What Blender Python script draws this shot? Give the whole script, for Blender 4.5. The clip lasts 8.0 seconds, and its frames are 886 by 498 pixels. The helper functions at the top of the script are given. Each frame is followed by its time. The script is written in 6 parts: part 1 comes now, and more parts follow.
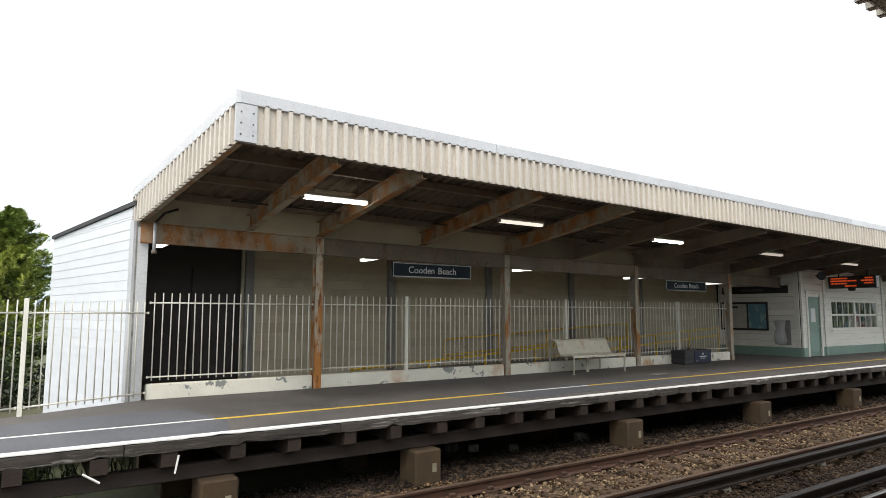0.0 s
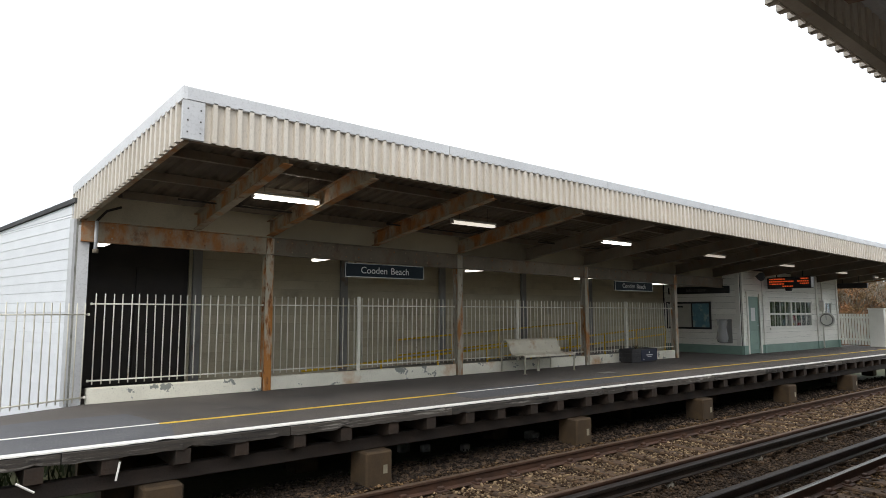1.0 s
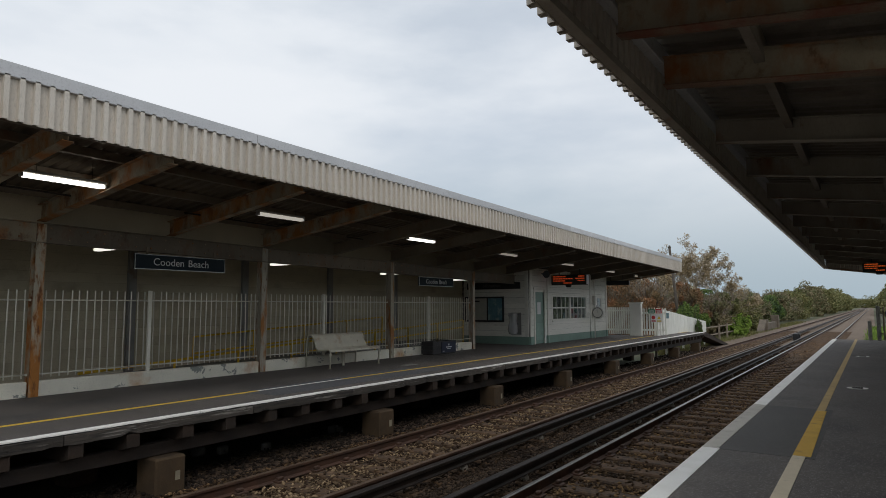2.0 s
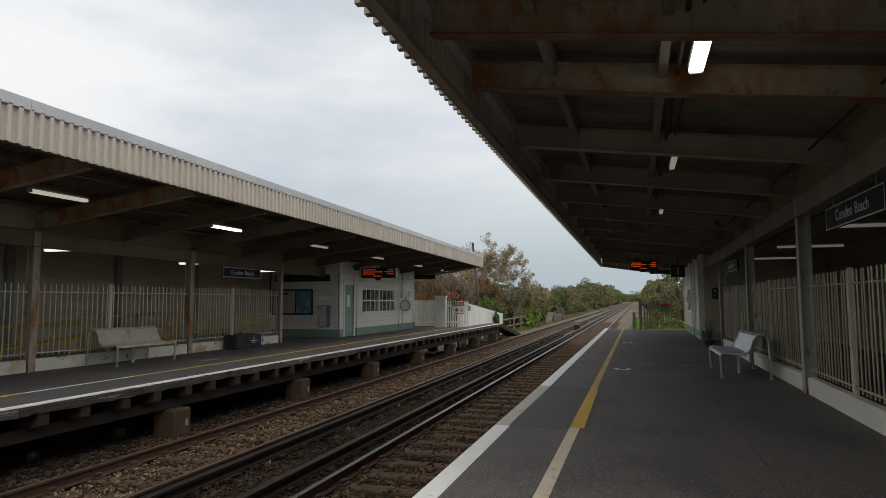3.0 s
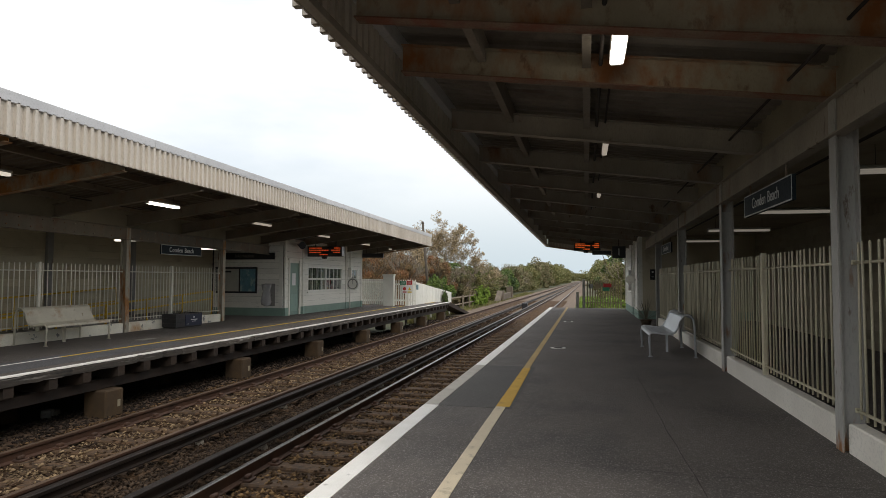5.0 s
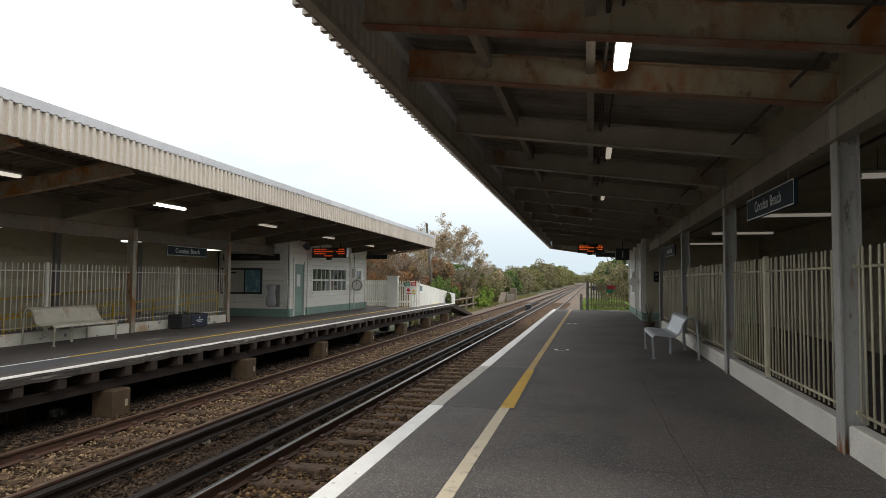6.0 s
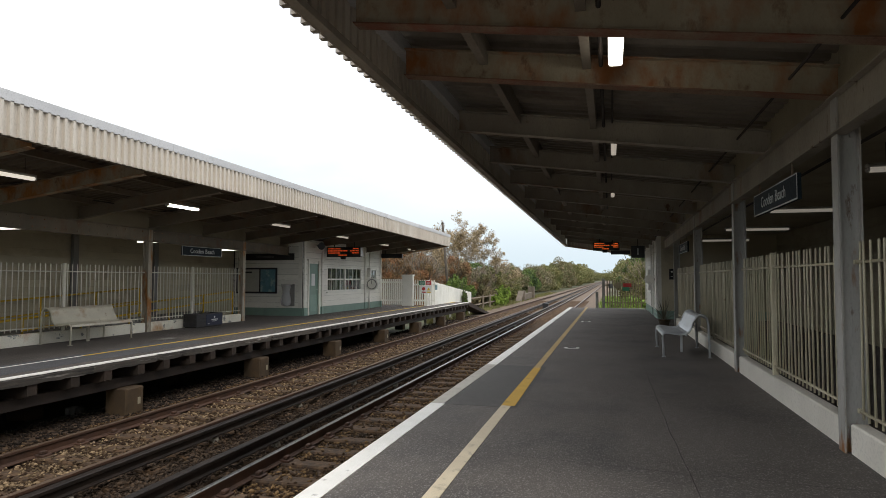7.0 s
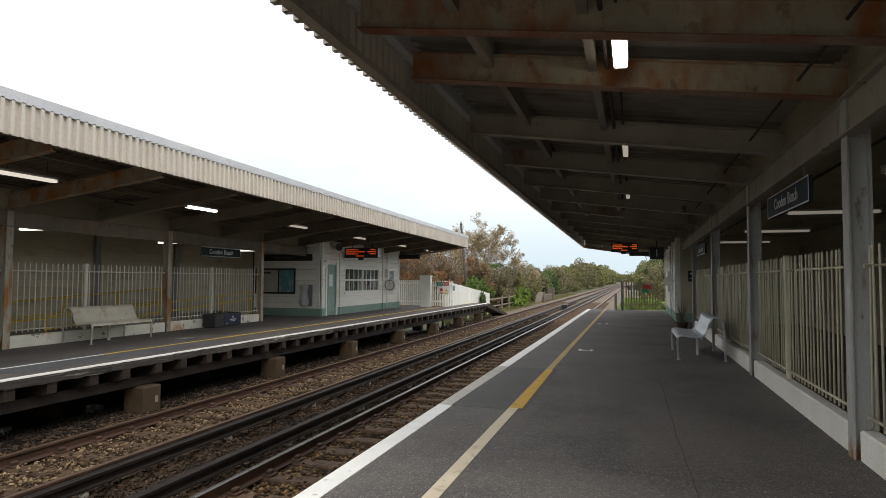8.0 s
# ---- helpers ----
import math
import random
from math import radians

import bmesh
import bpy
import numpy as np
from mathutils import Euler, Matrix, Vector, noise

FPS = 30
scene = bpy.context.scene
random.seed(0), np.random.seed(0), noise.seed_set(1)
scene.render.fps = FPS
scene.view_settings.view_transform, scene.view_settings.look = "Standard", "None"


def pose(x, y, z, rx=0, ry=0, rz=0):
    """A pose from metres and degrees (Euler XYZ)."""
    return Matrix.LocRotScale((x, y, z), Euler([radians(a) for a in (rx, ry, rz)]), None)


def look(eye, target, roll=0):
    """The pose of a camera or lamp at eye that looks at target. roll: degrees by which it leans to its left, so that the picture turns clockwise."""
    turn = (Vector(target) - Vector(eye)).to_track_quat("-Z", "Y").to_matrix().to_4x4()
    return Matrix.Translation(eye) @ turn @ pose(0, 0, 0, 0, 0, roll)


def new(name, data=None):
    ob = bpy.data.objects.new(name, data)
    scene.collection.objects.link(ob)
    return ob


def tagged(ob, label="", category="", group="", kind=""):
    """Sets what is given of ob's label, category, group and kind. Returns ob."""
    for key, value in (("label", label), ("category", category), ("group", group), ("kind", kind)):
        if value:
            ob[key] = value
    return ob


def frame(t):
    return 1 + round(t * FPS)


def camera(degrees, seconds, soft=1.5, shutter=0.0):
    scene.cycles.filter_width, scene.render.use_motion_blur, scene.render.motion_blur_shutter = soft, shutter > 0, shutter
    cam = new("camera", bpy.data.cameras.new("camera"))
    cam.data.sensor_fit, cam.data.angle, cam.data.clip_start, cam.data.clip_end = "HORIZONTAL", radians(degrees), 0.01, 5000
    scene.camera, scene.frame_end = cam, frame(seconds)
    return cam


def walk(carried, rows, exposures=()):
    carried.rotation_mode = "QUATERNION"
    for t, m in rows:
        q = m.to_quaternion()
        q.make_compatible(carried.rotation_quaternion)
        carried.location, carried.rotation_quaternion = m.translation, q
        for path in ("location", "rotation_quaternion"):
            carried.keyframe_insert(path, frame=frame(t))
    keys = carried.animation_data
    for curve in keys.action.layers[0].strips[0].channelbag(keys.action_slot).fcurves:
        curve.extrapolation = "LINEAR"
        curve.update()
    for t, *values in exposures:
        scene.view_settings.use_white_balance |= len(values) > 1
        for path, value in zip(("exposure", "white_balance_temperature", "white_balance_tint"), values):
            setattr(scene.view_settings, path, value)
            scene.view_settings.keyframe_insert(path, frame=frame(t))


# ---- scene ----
cam = camera(70.2, 8.0, soft=0.7)
PATH = [
    (0, (0.114, -1.48, 1.418), (1.232, 0.166, 1.622), 0.1),
    (0.5, (0.146, -1.475, 1.423), (1.288, 0.154, 1.628), 0.1),
    (1, (0.133, -1.514, 1.448), (1.367, 0.047, 1.649), 0.0),
    (1.5, (0.119, -1.531, 1.491), (1.535, -0.133, 1.687), 0.1),
    (2, (0.072, -1.537, 1.45), (1.719, -0.418, 1.633), -0.2),
    (2.2, (0.083, -1.574, 1.442), (1.806, -0.575, 1.616), -0.2),
    (3.3, (0.024, -1.554, 1.389), (1.954, -1.051, 1.534), 0.1),
    (3.5, (0.046, -1.596, 1.414), (1.984, -1.118, 1.541), 0.3),
    (4, (0.047, -1.694, 1.451), (1.993, -1.244, 1.558), 0.1),
    (4.5, (0.054, -1.816, 1.445), (2.003, -1.377, 1.538), 0.1),
    (6, (-0.065, -1.819, 1.456), (1.881, -1.364, 1.553), 0.4),
    (6.5, (-0.053, -1.888, 1.464), (1.89, -1.425, 1.557), 0.2),
    (7, (-0.014, -2.029, 1.448), (1.916, -1.516, 1.541), 0.1),
    (7.5, (0.003, -2.138, 1.45), (1.917, -1.565, 1.545), 0.2),
    (8, (-0.003, -2.176, 1.464), (1.91, -1.6, 1.559), 0.3),
]
EXPOSURES = [(0.0, 0.72, 6500, 10), (0.8, 0.6, 6450, 10), (1.2, 0.22, 6380, 10), (1.5, -0.22, 6280, 9), (2.0, -0.55, 6290, 10), (2.2, -0.57, 6310, 10), (3.3, -0.38, 6680, 11), (4.0, -0.2, 6780, 12), (4.5, -0.05, 6780, 12), (6.0, 0.25, 6620, 11), (8.0, 0.3, 6600, 11)]
walk(cam, [(t, look(eye, target, roll)) for t, eye, target, roll in PATH], EXPOSURES)

# ---- light ----
world = bpy.data.worlds.new("overcast_sky")
scene.world = world
world.use_nodes = True
wn, wl = world.node_tree.nodes, world.node_tree.links
wn.clear()
SUN_ELEVATION, SUN_ROTATION = radians(42), radians(200)
sky = wn.new("ShaderNodeTexSky")
sky.sky_type, sky.sun_disc = "NISHITA", False
sky.sun_elevation, sky.sun_rotation = SUN_ELEVATION, SUN_ROTATION
sky.air_density, sky.dust_density, sky.ozone_density = 1.0, 2.5, 1.0
sky_level = wn.new("ShaderNodeVectorMath")
sky_level.operation = "SCALE"
sky_level.inputs["Scale"].default_value = 0.14
wl.new(sky.outputs[0], sky_level.inputs[0])
wtc = wn.new("ShaderNodeTexCoord")
wmap = wn.new("ShaderNodeMapping")
wmap.inputs["Scale"].default_value = (1.0, 1.0, 3.2)
wl.new(wtc.outputs["Generated"], wmap.inputs[0])
cloud = wn.new("ShaderNodeTexNoise")
cloud.inputs["Scale"].default_value, cloud.inputs["Detail"].default_value, cloud.inputs["Roughness"].default_value = 1.7, 7, 0.52
wl.new(wmap.outputs[0], cloud.inputs["Vector"])
cover = wn.new("ShaderNodeValToRGB")
cover.color_ramp.elements[0].position, cover.color_ramp.elements[0].color = 0.30, (0.78, 0.78, 0.78, 1)
cover.color_ramp.elements[1].position, cover.color_ramp.elements[1].color = 0.52, (1, 1, 1, 1)
wl.new(cloud.outputs["Fac"], cover.inputs[0])
tone = wn.new("ShaderNodeValToRGB")
tone.color_ramp.elements[0].position, tone.color_ramp.elements[0].color = 0.34, (1.01, 1.08, 1.15, 1)
tone.color_ramp.elements[1].position, tone.color_ramp.elements[1].color = 0.60, (1.25, 1.275, 1.30, 1)
wl.new(cloud.outputs["Fac"], tone.inputs[0])
wmix = wn.new("ShaderNodeMix")
wmix.data_type = "RGBA"
wl.new(cover.outputs[0], wmix.inputs["Factor"])
wl.new(sky_level.outputs[0], wmix.inputs["A"])
wl.new(tone.outputs[0], wmix.inputs["B"])
wbg = wn.new("ShaderNodeBackground")
wbg.inputs["Strength"].default_value = 1.0
# thinner, bluer cloud towards the horizon
wsep = wn.new("ShaderNodeSeparateXYZ")
wl.new(wtc.outputs["Generated"], wsep.inputs[0])
whor = wn.new("ShaderNodeMapRange")
whor.interpolation_type = "SMOOTHSTEP"
whor.inputs["From Min"].default_value, whor.inputs["From Max"].default_value = 0.0, 0.30
whor.inputs["To Min"].default_value, whor.inputs["To Max"].default_value = 0.95, 0.0
wl.new(wsep.outputs["Z"], whor.inputs[0])
wlow = wn.new("ShaderNodeMix")
wlow.data_type = "RGBA"
wl.new(whor.outputs[0], wlow.inputs["Factor"])
wl.new(wmix.outputs["Result"], wlow.inputs["A"])
wlow.inputs["B"].default_value = (0.56, 0.68, 0.75, 1)
wl.new(wlow.outputs["Result"], wbg.inputs[0])
wout = wn.new("ShaderNodeOutputWorld")
wl.new(wbg.outputs[0], wout.inputs[0])

sun_data = bpy.data.lights.new("sun", "SUN")
sun_data.energy, sun_data.angle, sun_data.color = 0.9, radians(14), (1.0, 0.96, 0.9)
sun = new("sun", sun_data)
# the sun stands behind the far end of the cloud, to the south-west
sun_dir = Vector((-0.55, -0.45, 0.70)).normalized()
sun.matrix_world = look(sun_dir * 50, (0, 0, 0))


# ---- materials ----
def nd(nt, kind, **sockets):
    n = nt.nodes.new(kind)
    for k, v in sockets.items():
        n.inputs[k.replace("_", " ")].default_value = v
    return n


def ramp(nt, src, p0, p1, c0=(0, 0, 0, 1), c1=(1, 1, 1, 1)):
    r = nt.nodes.new("ShaderNodeValToRGB")
    r.color_ramp.elements[0].position, r.color_ramp.elements[0].color = p0, c0
    r.color_ramp.elements[1].position, r.color_ramp.elements[1].color = p1, c1
    nt.links.new(src, r.inputs[0])
    return r.outputs[0]


def mixc(nt, fac, a, b):
    m = nt.nodes.new("ShaderNodeMix")
    m.data_type = "RGBA"
    for sock, v in (("Factor", fac), ("A", a), ("B", b)):
        if isinstance(v, (int, float)):
            m.inputs[sock].default_value = v
        elif isinstance(v, tuple):
            m.inputs[sock].default_value = (*v[:3], 1)
        else:
            nt.links.new(v, m.inputs[sock])
    return m.outputs["Result"]


def surf(name, a, b, scale=3.0, rough=0.7, bump=0.2, fine=60.0, metal=0.0, spot=None, spot_at=(0.6, 0.7), spot_scale=1.5,
         stretch=(1, 1, 1), vary=0.12, spec=0.5, grime=None, grime_at=(0.5, 0.75), grime_scale=6.0, low=None):
    """Painted, stained or worn surface: two tones, fine grain with relief, patches of a third and a fourth tone."""
    m = bpy.data.materials.new(name)
    m.use_nodes = True
    nt = m.node_tree
    bsdf = nt.nodes["Principled BSDF"]
    tc = nt.nodes.new("ShaderNodeTexCoord")
    mp = nt.nodes.new("ShaderNodeMapping")
    mp.inputs["Scale"].default_value = stretch
    nt.links.new(tc.outputs["Object"], mp.inputs[0])
    oi = nt.nodes.new("ShaderNodeObjectInfo")
    shift = nt.nodes.new("ShaderNodeVectorMath")
    shift.operation = "MULTIPLY_ADD"
    nt.links.new(oi.outputs["Random"], shift.inputs[0])
    shift.inputs[1].default_value = (17, 31, 11)
    nt.links.new(mp.outputs[0], shift.inputs[2])
    vec = shift.outputs[0]

    def nz(s, detail=4.0, r=0.55):
        n = nd(nt, "ShaderNodeTexNoise", Scale=s, Detail=detail, Roughness=r)
        nt.links.new(vec, n.inputs["Vector"])
        return n.outputs["Fac"]

    grain = nz(fine, 3)
    col = mixc(nt, ramp(nt, nz(scale), 0.35, 0.65), a, b)
    dark = tuple(c * 0.72 for c in a)
    col = mixc(nt, ramp(nt, grain, 0.5, 0.85), col, dark)
    if spot:
        where = nz(spot_scale, 6, 0.62)
        if low:
            # rust creeps up from the foot
            sep = nt.nodes.new("ShaderNodeSeparateXYZ")
            nt.links.new(tc.outputs["Object"], sep.inputs[0])
            up = nt.nodes.new("ShaderNodeMapRange")
            nt.links.new(sep.outputs["Z"], up.inputs[0])
            up.inputs["From Min"].default_value, up.inputs["From Max"].default_value = low[0], low[1]
            up.inputs["To Min"].default_value, up.inputs["To Max"].default_value = low[2], 0.0
            add = nt.nodes.new("ShaderNodeMath")
            nt.links.new(where, add.inputs[0])
            nt.links.new(up.outputs[0], add.inputs[1])
            where = add.outputs[0]
        col = mixc(nt, ramp(nt, where, *spot_at), col, spot)
    if grime:
        col = mixc(nt, ramp(nt, nz(grime_scale, 6, 0.68), *grime_at), col, grime)
    hsv = nt.nodes.new("ShaderNodeHueSaturation")
    mr = nt.nodes.new("ShaderNodeMapRange")
    nt.links.new(oi.outputs["Random"], mr.inputs[0])
    mr.inputs["To Min"].default_value, mr.inputs["To Max"].default_value = 1 - vary, 1 + vary
    nt.links.new(mr.outputs[0], hsv.inputs["Value"])
    nt.links.new(col, hsv.inputs["Color"])
    nt.links.new(hsv.outputs[0], bsdf.inputs["Base Color"])
    rr = nt.nodes.new("ShaderNodeMapRange")
    nt.links.new(grain, rr.inputs[0])
    rr.inputs["To Min"].default_value, rr.inputs["To Max"].default_value = max(rough - 0.12, 0.03), min(rough + 0.12, 1)
    nt.links.new(rr.outputs[0], bsdf.inputs["Roughness"])
    bsdf.inputs["Metallic"].default_value = metal
    bsdf.inputs["Specular IOR Level"].default_value = spec
    if bump:
        bp = nd(nt, "ShaderNodeBump", Strength=bump, Distance=0.01)
        nt.links.new(grain, bp.inputs["Height"])
        nt.links.new(bp.outputs[0], bsdf.inputs["Normal"])
    return m


def plain(name, c, rough=0.5, metal=0.0):
    m = bpy.data.materials.new(name)
    m.use_nodes = True
    b = m.node_tree.nodes["Principled BSDF"]
    b.inputs["Base Color"].default_value, b.inputs["Roughness"].default_value, b.inputs["Metallic"].default_value = (*c, 1), rough, metal
    return m


def glow(name, c, strength):
    m = plain(name, c, 0.4)
    b = m.node_tree.nodes["Principled BSDF"]
    b.inputs["Emission Color"].default_value, b.inputs["Emission Strength"].default_value = (*c, 1), strength
    return m


RUST = (0.17, 0.065, 0.025)
M_ASPHALT = surf("asphalt", (0.100, 0.086, 0.075), (0.132, 0.115, 0.101), 0.8, 0.8, 0.9, 110, spot=(0.060, 0.055, 0.052), spot_at=(0.5, 0.72), spot_scale=0.7, grime=(0.34, 0.315, 0.29), grime_at=(0.54, 0.65), grime_scale=78)
M_ASPHALT_PATCH = surf("asphalt_patch", (0.09, 0.09, 0.097), (0.115, 0.115, 0.122), 1.2, 0.85, 0.7, 130, grime=(0.27, 0.265, 0.265), grime_at=(0.55, 0.68), grime_scale=75)
M_ASPHALT_DARK = surf("asphalt_repair", (0.080, 0.075, 0.069), (0.098, 0.092, 0.085), 1.2, 0.8, 0.6, 130, grime=(0.28, 0.26, 0.23), grime_at=(0.56, 0.68), grime_scale=85)
M_WHITE_LINE = surf("white_line_paint", (0.88, 0.86, 0.81), (0.80, 0.78, 0.72), 4, 0.7, 0.3, 120, grime=(0.26, 0.24, 0.22), grime_at=(0.62, 0.74), grime_scale=9)
M_CREAM_LINE = surf("faded_line_paint", (0.70, 0.60, 0.43), (0.61, 0.52, 0.37), 3, 0.75, 0.3, 120, grime=(0.2, 0.17, 0.13), grime_at=(0.56, 0.8))
M_OCHRE_LINE = surf("ochre_line_paint", (0.50, 0.35, 0.14), (0.42, 0.29, 0.12), 3, 0.75, 0.3, 120, grime=(0.2, 0.16, 0.10), grime_at=(0.56, 0.8))
M_GREY_LINE = surf("greyed_line_paint", (0.62, 0.58, 0.50), (0.52, 0.48, 0.41), 3, 0.75, 0.3, 120, grime=(0.22, 0.2, 0.17), grime_at=(0.58, 0.76))
M_YELLOW_FAR = surf("bright_yellow_line_paint", (0.80, 0.54, 0.06), (0.70, 0.46, 0.05), 3, 0.75, 0.3, 120, grime=(0.3, 0.2, 0.07), grime_at=(0.58, 0.8))
M_YELLOW_LINE = surf("yellow_line_paint", (0.66, 0.40, 0.05), (0.56, 0.33, 0.045), 3, 0.75, 0.3, 120, grime=(0.2, 0.14, 0.06), grime_at=(0.58, 0.8))
M_TIMBER = surf("weathered_timber", (0.075, 0.062, 0.05), (0.034, 0.03, 0.026), 7, 0.85, 0.8, 40, stretch=(0.18, 3.5, 3.5), spot=(0.24, 0.22, 0.195), spot_at=(0.57, 0.66), spot_scale=5, grime=(0.02, 0.018, 0.016), grime_at=(0.58, 0.64), grime_scale=7, vary=0.4)
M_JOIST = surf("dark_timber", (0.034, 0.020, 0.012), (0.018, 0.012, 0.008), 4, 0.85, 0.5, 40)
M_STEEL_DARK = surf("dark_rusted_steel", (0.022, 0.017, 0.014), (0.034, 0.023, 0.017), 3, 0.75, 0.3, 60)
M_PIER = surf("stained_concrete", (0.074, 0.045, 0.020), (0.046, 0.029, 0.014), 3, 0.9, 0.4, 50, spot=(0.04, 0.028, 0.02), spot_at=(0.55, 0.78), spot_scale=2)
M_CONCRETE = surf("concrete", (0.32, 0.31, 0.28), (0.24, 0.23, 0.2), 3, 0.9, 0.4, 50, grime=(0.1, 0.1, 0.08))
M_KERB = surf("kerb_white_paint", (0.84, 0.81, 0.69), (0.74, 0.71, 0.60), 2, 0.75, 0.4, 40, spot=(0.50, 0.27, 0.10), spot_at=(0.57, 0.72), spot_scale=0.8, grime=(0.27, 0.28, 0.25), grime_at=(0.60, 0.615), grime_scale=2.6)
M_KERB_NEAR = surf("near_kerb_paint", (0.82, 0.78, 0.70), (0.74, 0.70, 0.62), 2, 0.75, 0.4, 40, spot=(0.52, 0.36, 0.20), spot_at=(0.62, 0.8), spot_scale=0.9, grime=(0.34, 0.32, 0.28), grime_at=(0.66, 0.68), grime_scale=3)
# canopy cream with the dimness under the far roof put into its colour
M_STEEL = surf("shaded_cream_steel", (0.225, 0.185, 0.135), (0.17, 0.138, 0.10), 2, 0.6, 0.2, 50, stretch=(1, 1, 0.6), spot=(0.19, 0.09, 0.04), spot_at=(0.53, 0.74), spot_scale=2.6, grime=(0.10, 0.055, 0.03), grime_at=(0.60, 0.76), grime_scale=6)
M_STEEL_NEAR = surf("near_painted_steel", (0.36, 0.32, 0.26), (0.275, 0.242, 0.195), 2, 0.6, 0.2, 50, stretch=(1, 1, 0.4), spot=(0.19, 0.085, 0.035), spot_at=(0.56, 0.72), spot_scale=1.4, grime=(0.10, 0.05, 0.025), grime_at=(0.62, 0.73))
M_STEEL_RUSTY = surf("rusting_painted_steel", (0.40, 0.34, 0.245), (0.30, 0.25, 0.175), 2.5, 0.65, 0.35, 45, stretch=(1, 1, 0.6), spot=(0.36, 0.145, 0.038), spot_at=(0.44, 0.60), spot_scale=2.8, grime=(0.15, 0.06, 0.024), grime_at=(0.54, 0.70), grime_scale=5, vary=0.05)
M_COLUMN = surf("rust_footed_column_paint", (0.50, 0.45, 0.35), (0.42, 0.375, 0.285), 2.5, 0.6, 0.3, 45, stretch=(1.2, 1.2, 0.35), spot=(0.42, 0.17, 0.035), spot_at=(0.49, 0.62), spot_scale=4.5, grime=(0.15, 0.055, 0.018), grime_at=(0.52, 0.64), grime_scale=9, vary=0.05, low=(0.0, 2.4, 0.14))
M_COLUMN_NEAR = surf("dull_column_paint", (0.47, 0.46, 0.43), (0.38, 0.37, 0.34), 2.5, 0.6, 0.3, 45, stretch=(1.2, 1.2, 0.35), spot=(0.27, 0.12, 0.04), spot_at=(0.60, 0.72), spot_scale=5.0, grime=(0.14, 0.08, 0.05), grime_at=(0.62, 0.72), grime_scale=9, vary=0.05, low=(0.0, 0.32, 0.26))
M_COLUMN_PALE = surf("pale_column_paint", (0.46, 0.42, 0.34), (0.38, 0.345, 0.27), 2.5, 0.6, 0.3, 45, stretch=(1.2, 1.2, 0.35), spot=(0.36, 0.155, 0.04), spot_at=(0.52, 0.66), spot_scale=4.0, grime=(0.15, 0.07, 0.03), grime_at=(0.58, 0.70), grime_scale=9, vary=0.05, low=(0.0, 1.6, 0.12))
M_STEEL_RUSTY_NEAR = surf("dull_rusting_steel", (0.46, 0.40, 0.29), (0.36, 0.31, 0.22), 2.5, 0.65, 0.35, 45, stretch=(1, 1, 0.6), spot=(0.34, 0.13, 0.04), spot_at=(0.46, 0.63), spot_scale=2.0, grime=(0.15, 0.065, 0.028), grime_at=(0.56, 0.72), grime_scale=4.5)
M_STEEL_GREY = surf("grey_painted_steel", (0.27, 0.265, 0.25), (0.21, 0.206, 0.195), 2, 0.55, 0.2, 50, spot=RUST, spot_at=(0.62, 0.78), spot_scale=2)
# far soffit sheet, its shade painted in; the near copy is lighter
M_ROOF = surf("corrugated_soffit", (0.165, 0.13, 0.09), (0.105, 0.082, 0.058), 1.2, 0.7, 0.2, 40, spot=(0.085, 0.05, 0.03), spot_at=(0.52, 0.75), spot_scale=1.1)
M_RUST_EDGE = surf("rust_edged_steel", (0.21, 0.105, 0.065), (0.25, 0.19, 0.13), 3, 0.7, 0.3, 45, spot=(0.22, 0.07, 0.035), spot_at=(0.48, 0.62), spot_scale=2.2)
M_ROOF_NEAR = surf("near_corrugated_soffit", (0.27, 0.235, 0.19), (0.19, 0.165, 0.13), 1.2, 0.7, 0.2, 40, spot=(0.12, 0.085, 0.06), spot_at=(0.52, 0.75), spot_scale=1.1)
M_FASCIA = surf("cream_fascia_sheet", (0.65, 0.59, 0.51), (0.58, 0.52, 0.44), 1.3, 0.45, 0.1, 60, stretch=(1, 1, 0.3), spot=(0.50, 0.39, 0.29), spot_at=(0.6, 0.85), spot_scale=2.5, grime=(0.34, 0.24, 0.16), grime_at=(0.66, 0.84), grime_scale=7, vary=0.04)
M_CAP = surf("white_capping", (0.65, 0.65, 0.655), (0.57, 0.57, 0.58), 1.5, 0.45, 0.1, 40, grime=(0.35, 0.34, 0.33), grime_at=(0.62, 0.82))
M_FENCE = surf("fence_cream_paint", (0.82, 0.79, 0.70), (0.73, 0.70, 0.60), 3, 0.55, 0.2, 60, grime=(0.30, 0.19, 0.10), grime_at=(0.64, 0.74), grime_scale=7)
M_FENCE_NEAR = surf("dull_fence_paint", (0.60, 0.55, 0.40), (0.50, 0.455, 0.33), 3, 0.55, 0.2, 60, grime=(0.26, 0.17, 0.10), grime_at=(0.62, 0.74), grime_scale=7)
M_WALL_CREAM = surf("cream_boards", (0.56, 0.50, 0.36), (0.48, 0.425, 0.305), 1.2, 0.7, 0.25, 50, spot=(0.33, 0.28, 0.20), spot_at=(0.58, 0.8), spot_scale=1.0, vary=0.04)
M_BOARD = surf("white_weatherboard", (0.84, 0.82, 0.75), (0.76, 0.74, 0.67), 1.5, 0.6, 0.2, 60, stretch=(0.3, 1, 3), grime=(0.36, 0.33, 0.26), grime_at=(0.6, 0.78), vary=0.06)
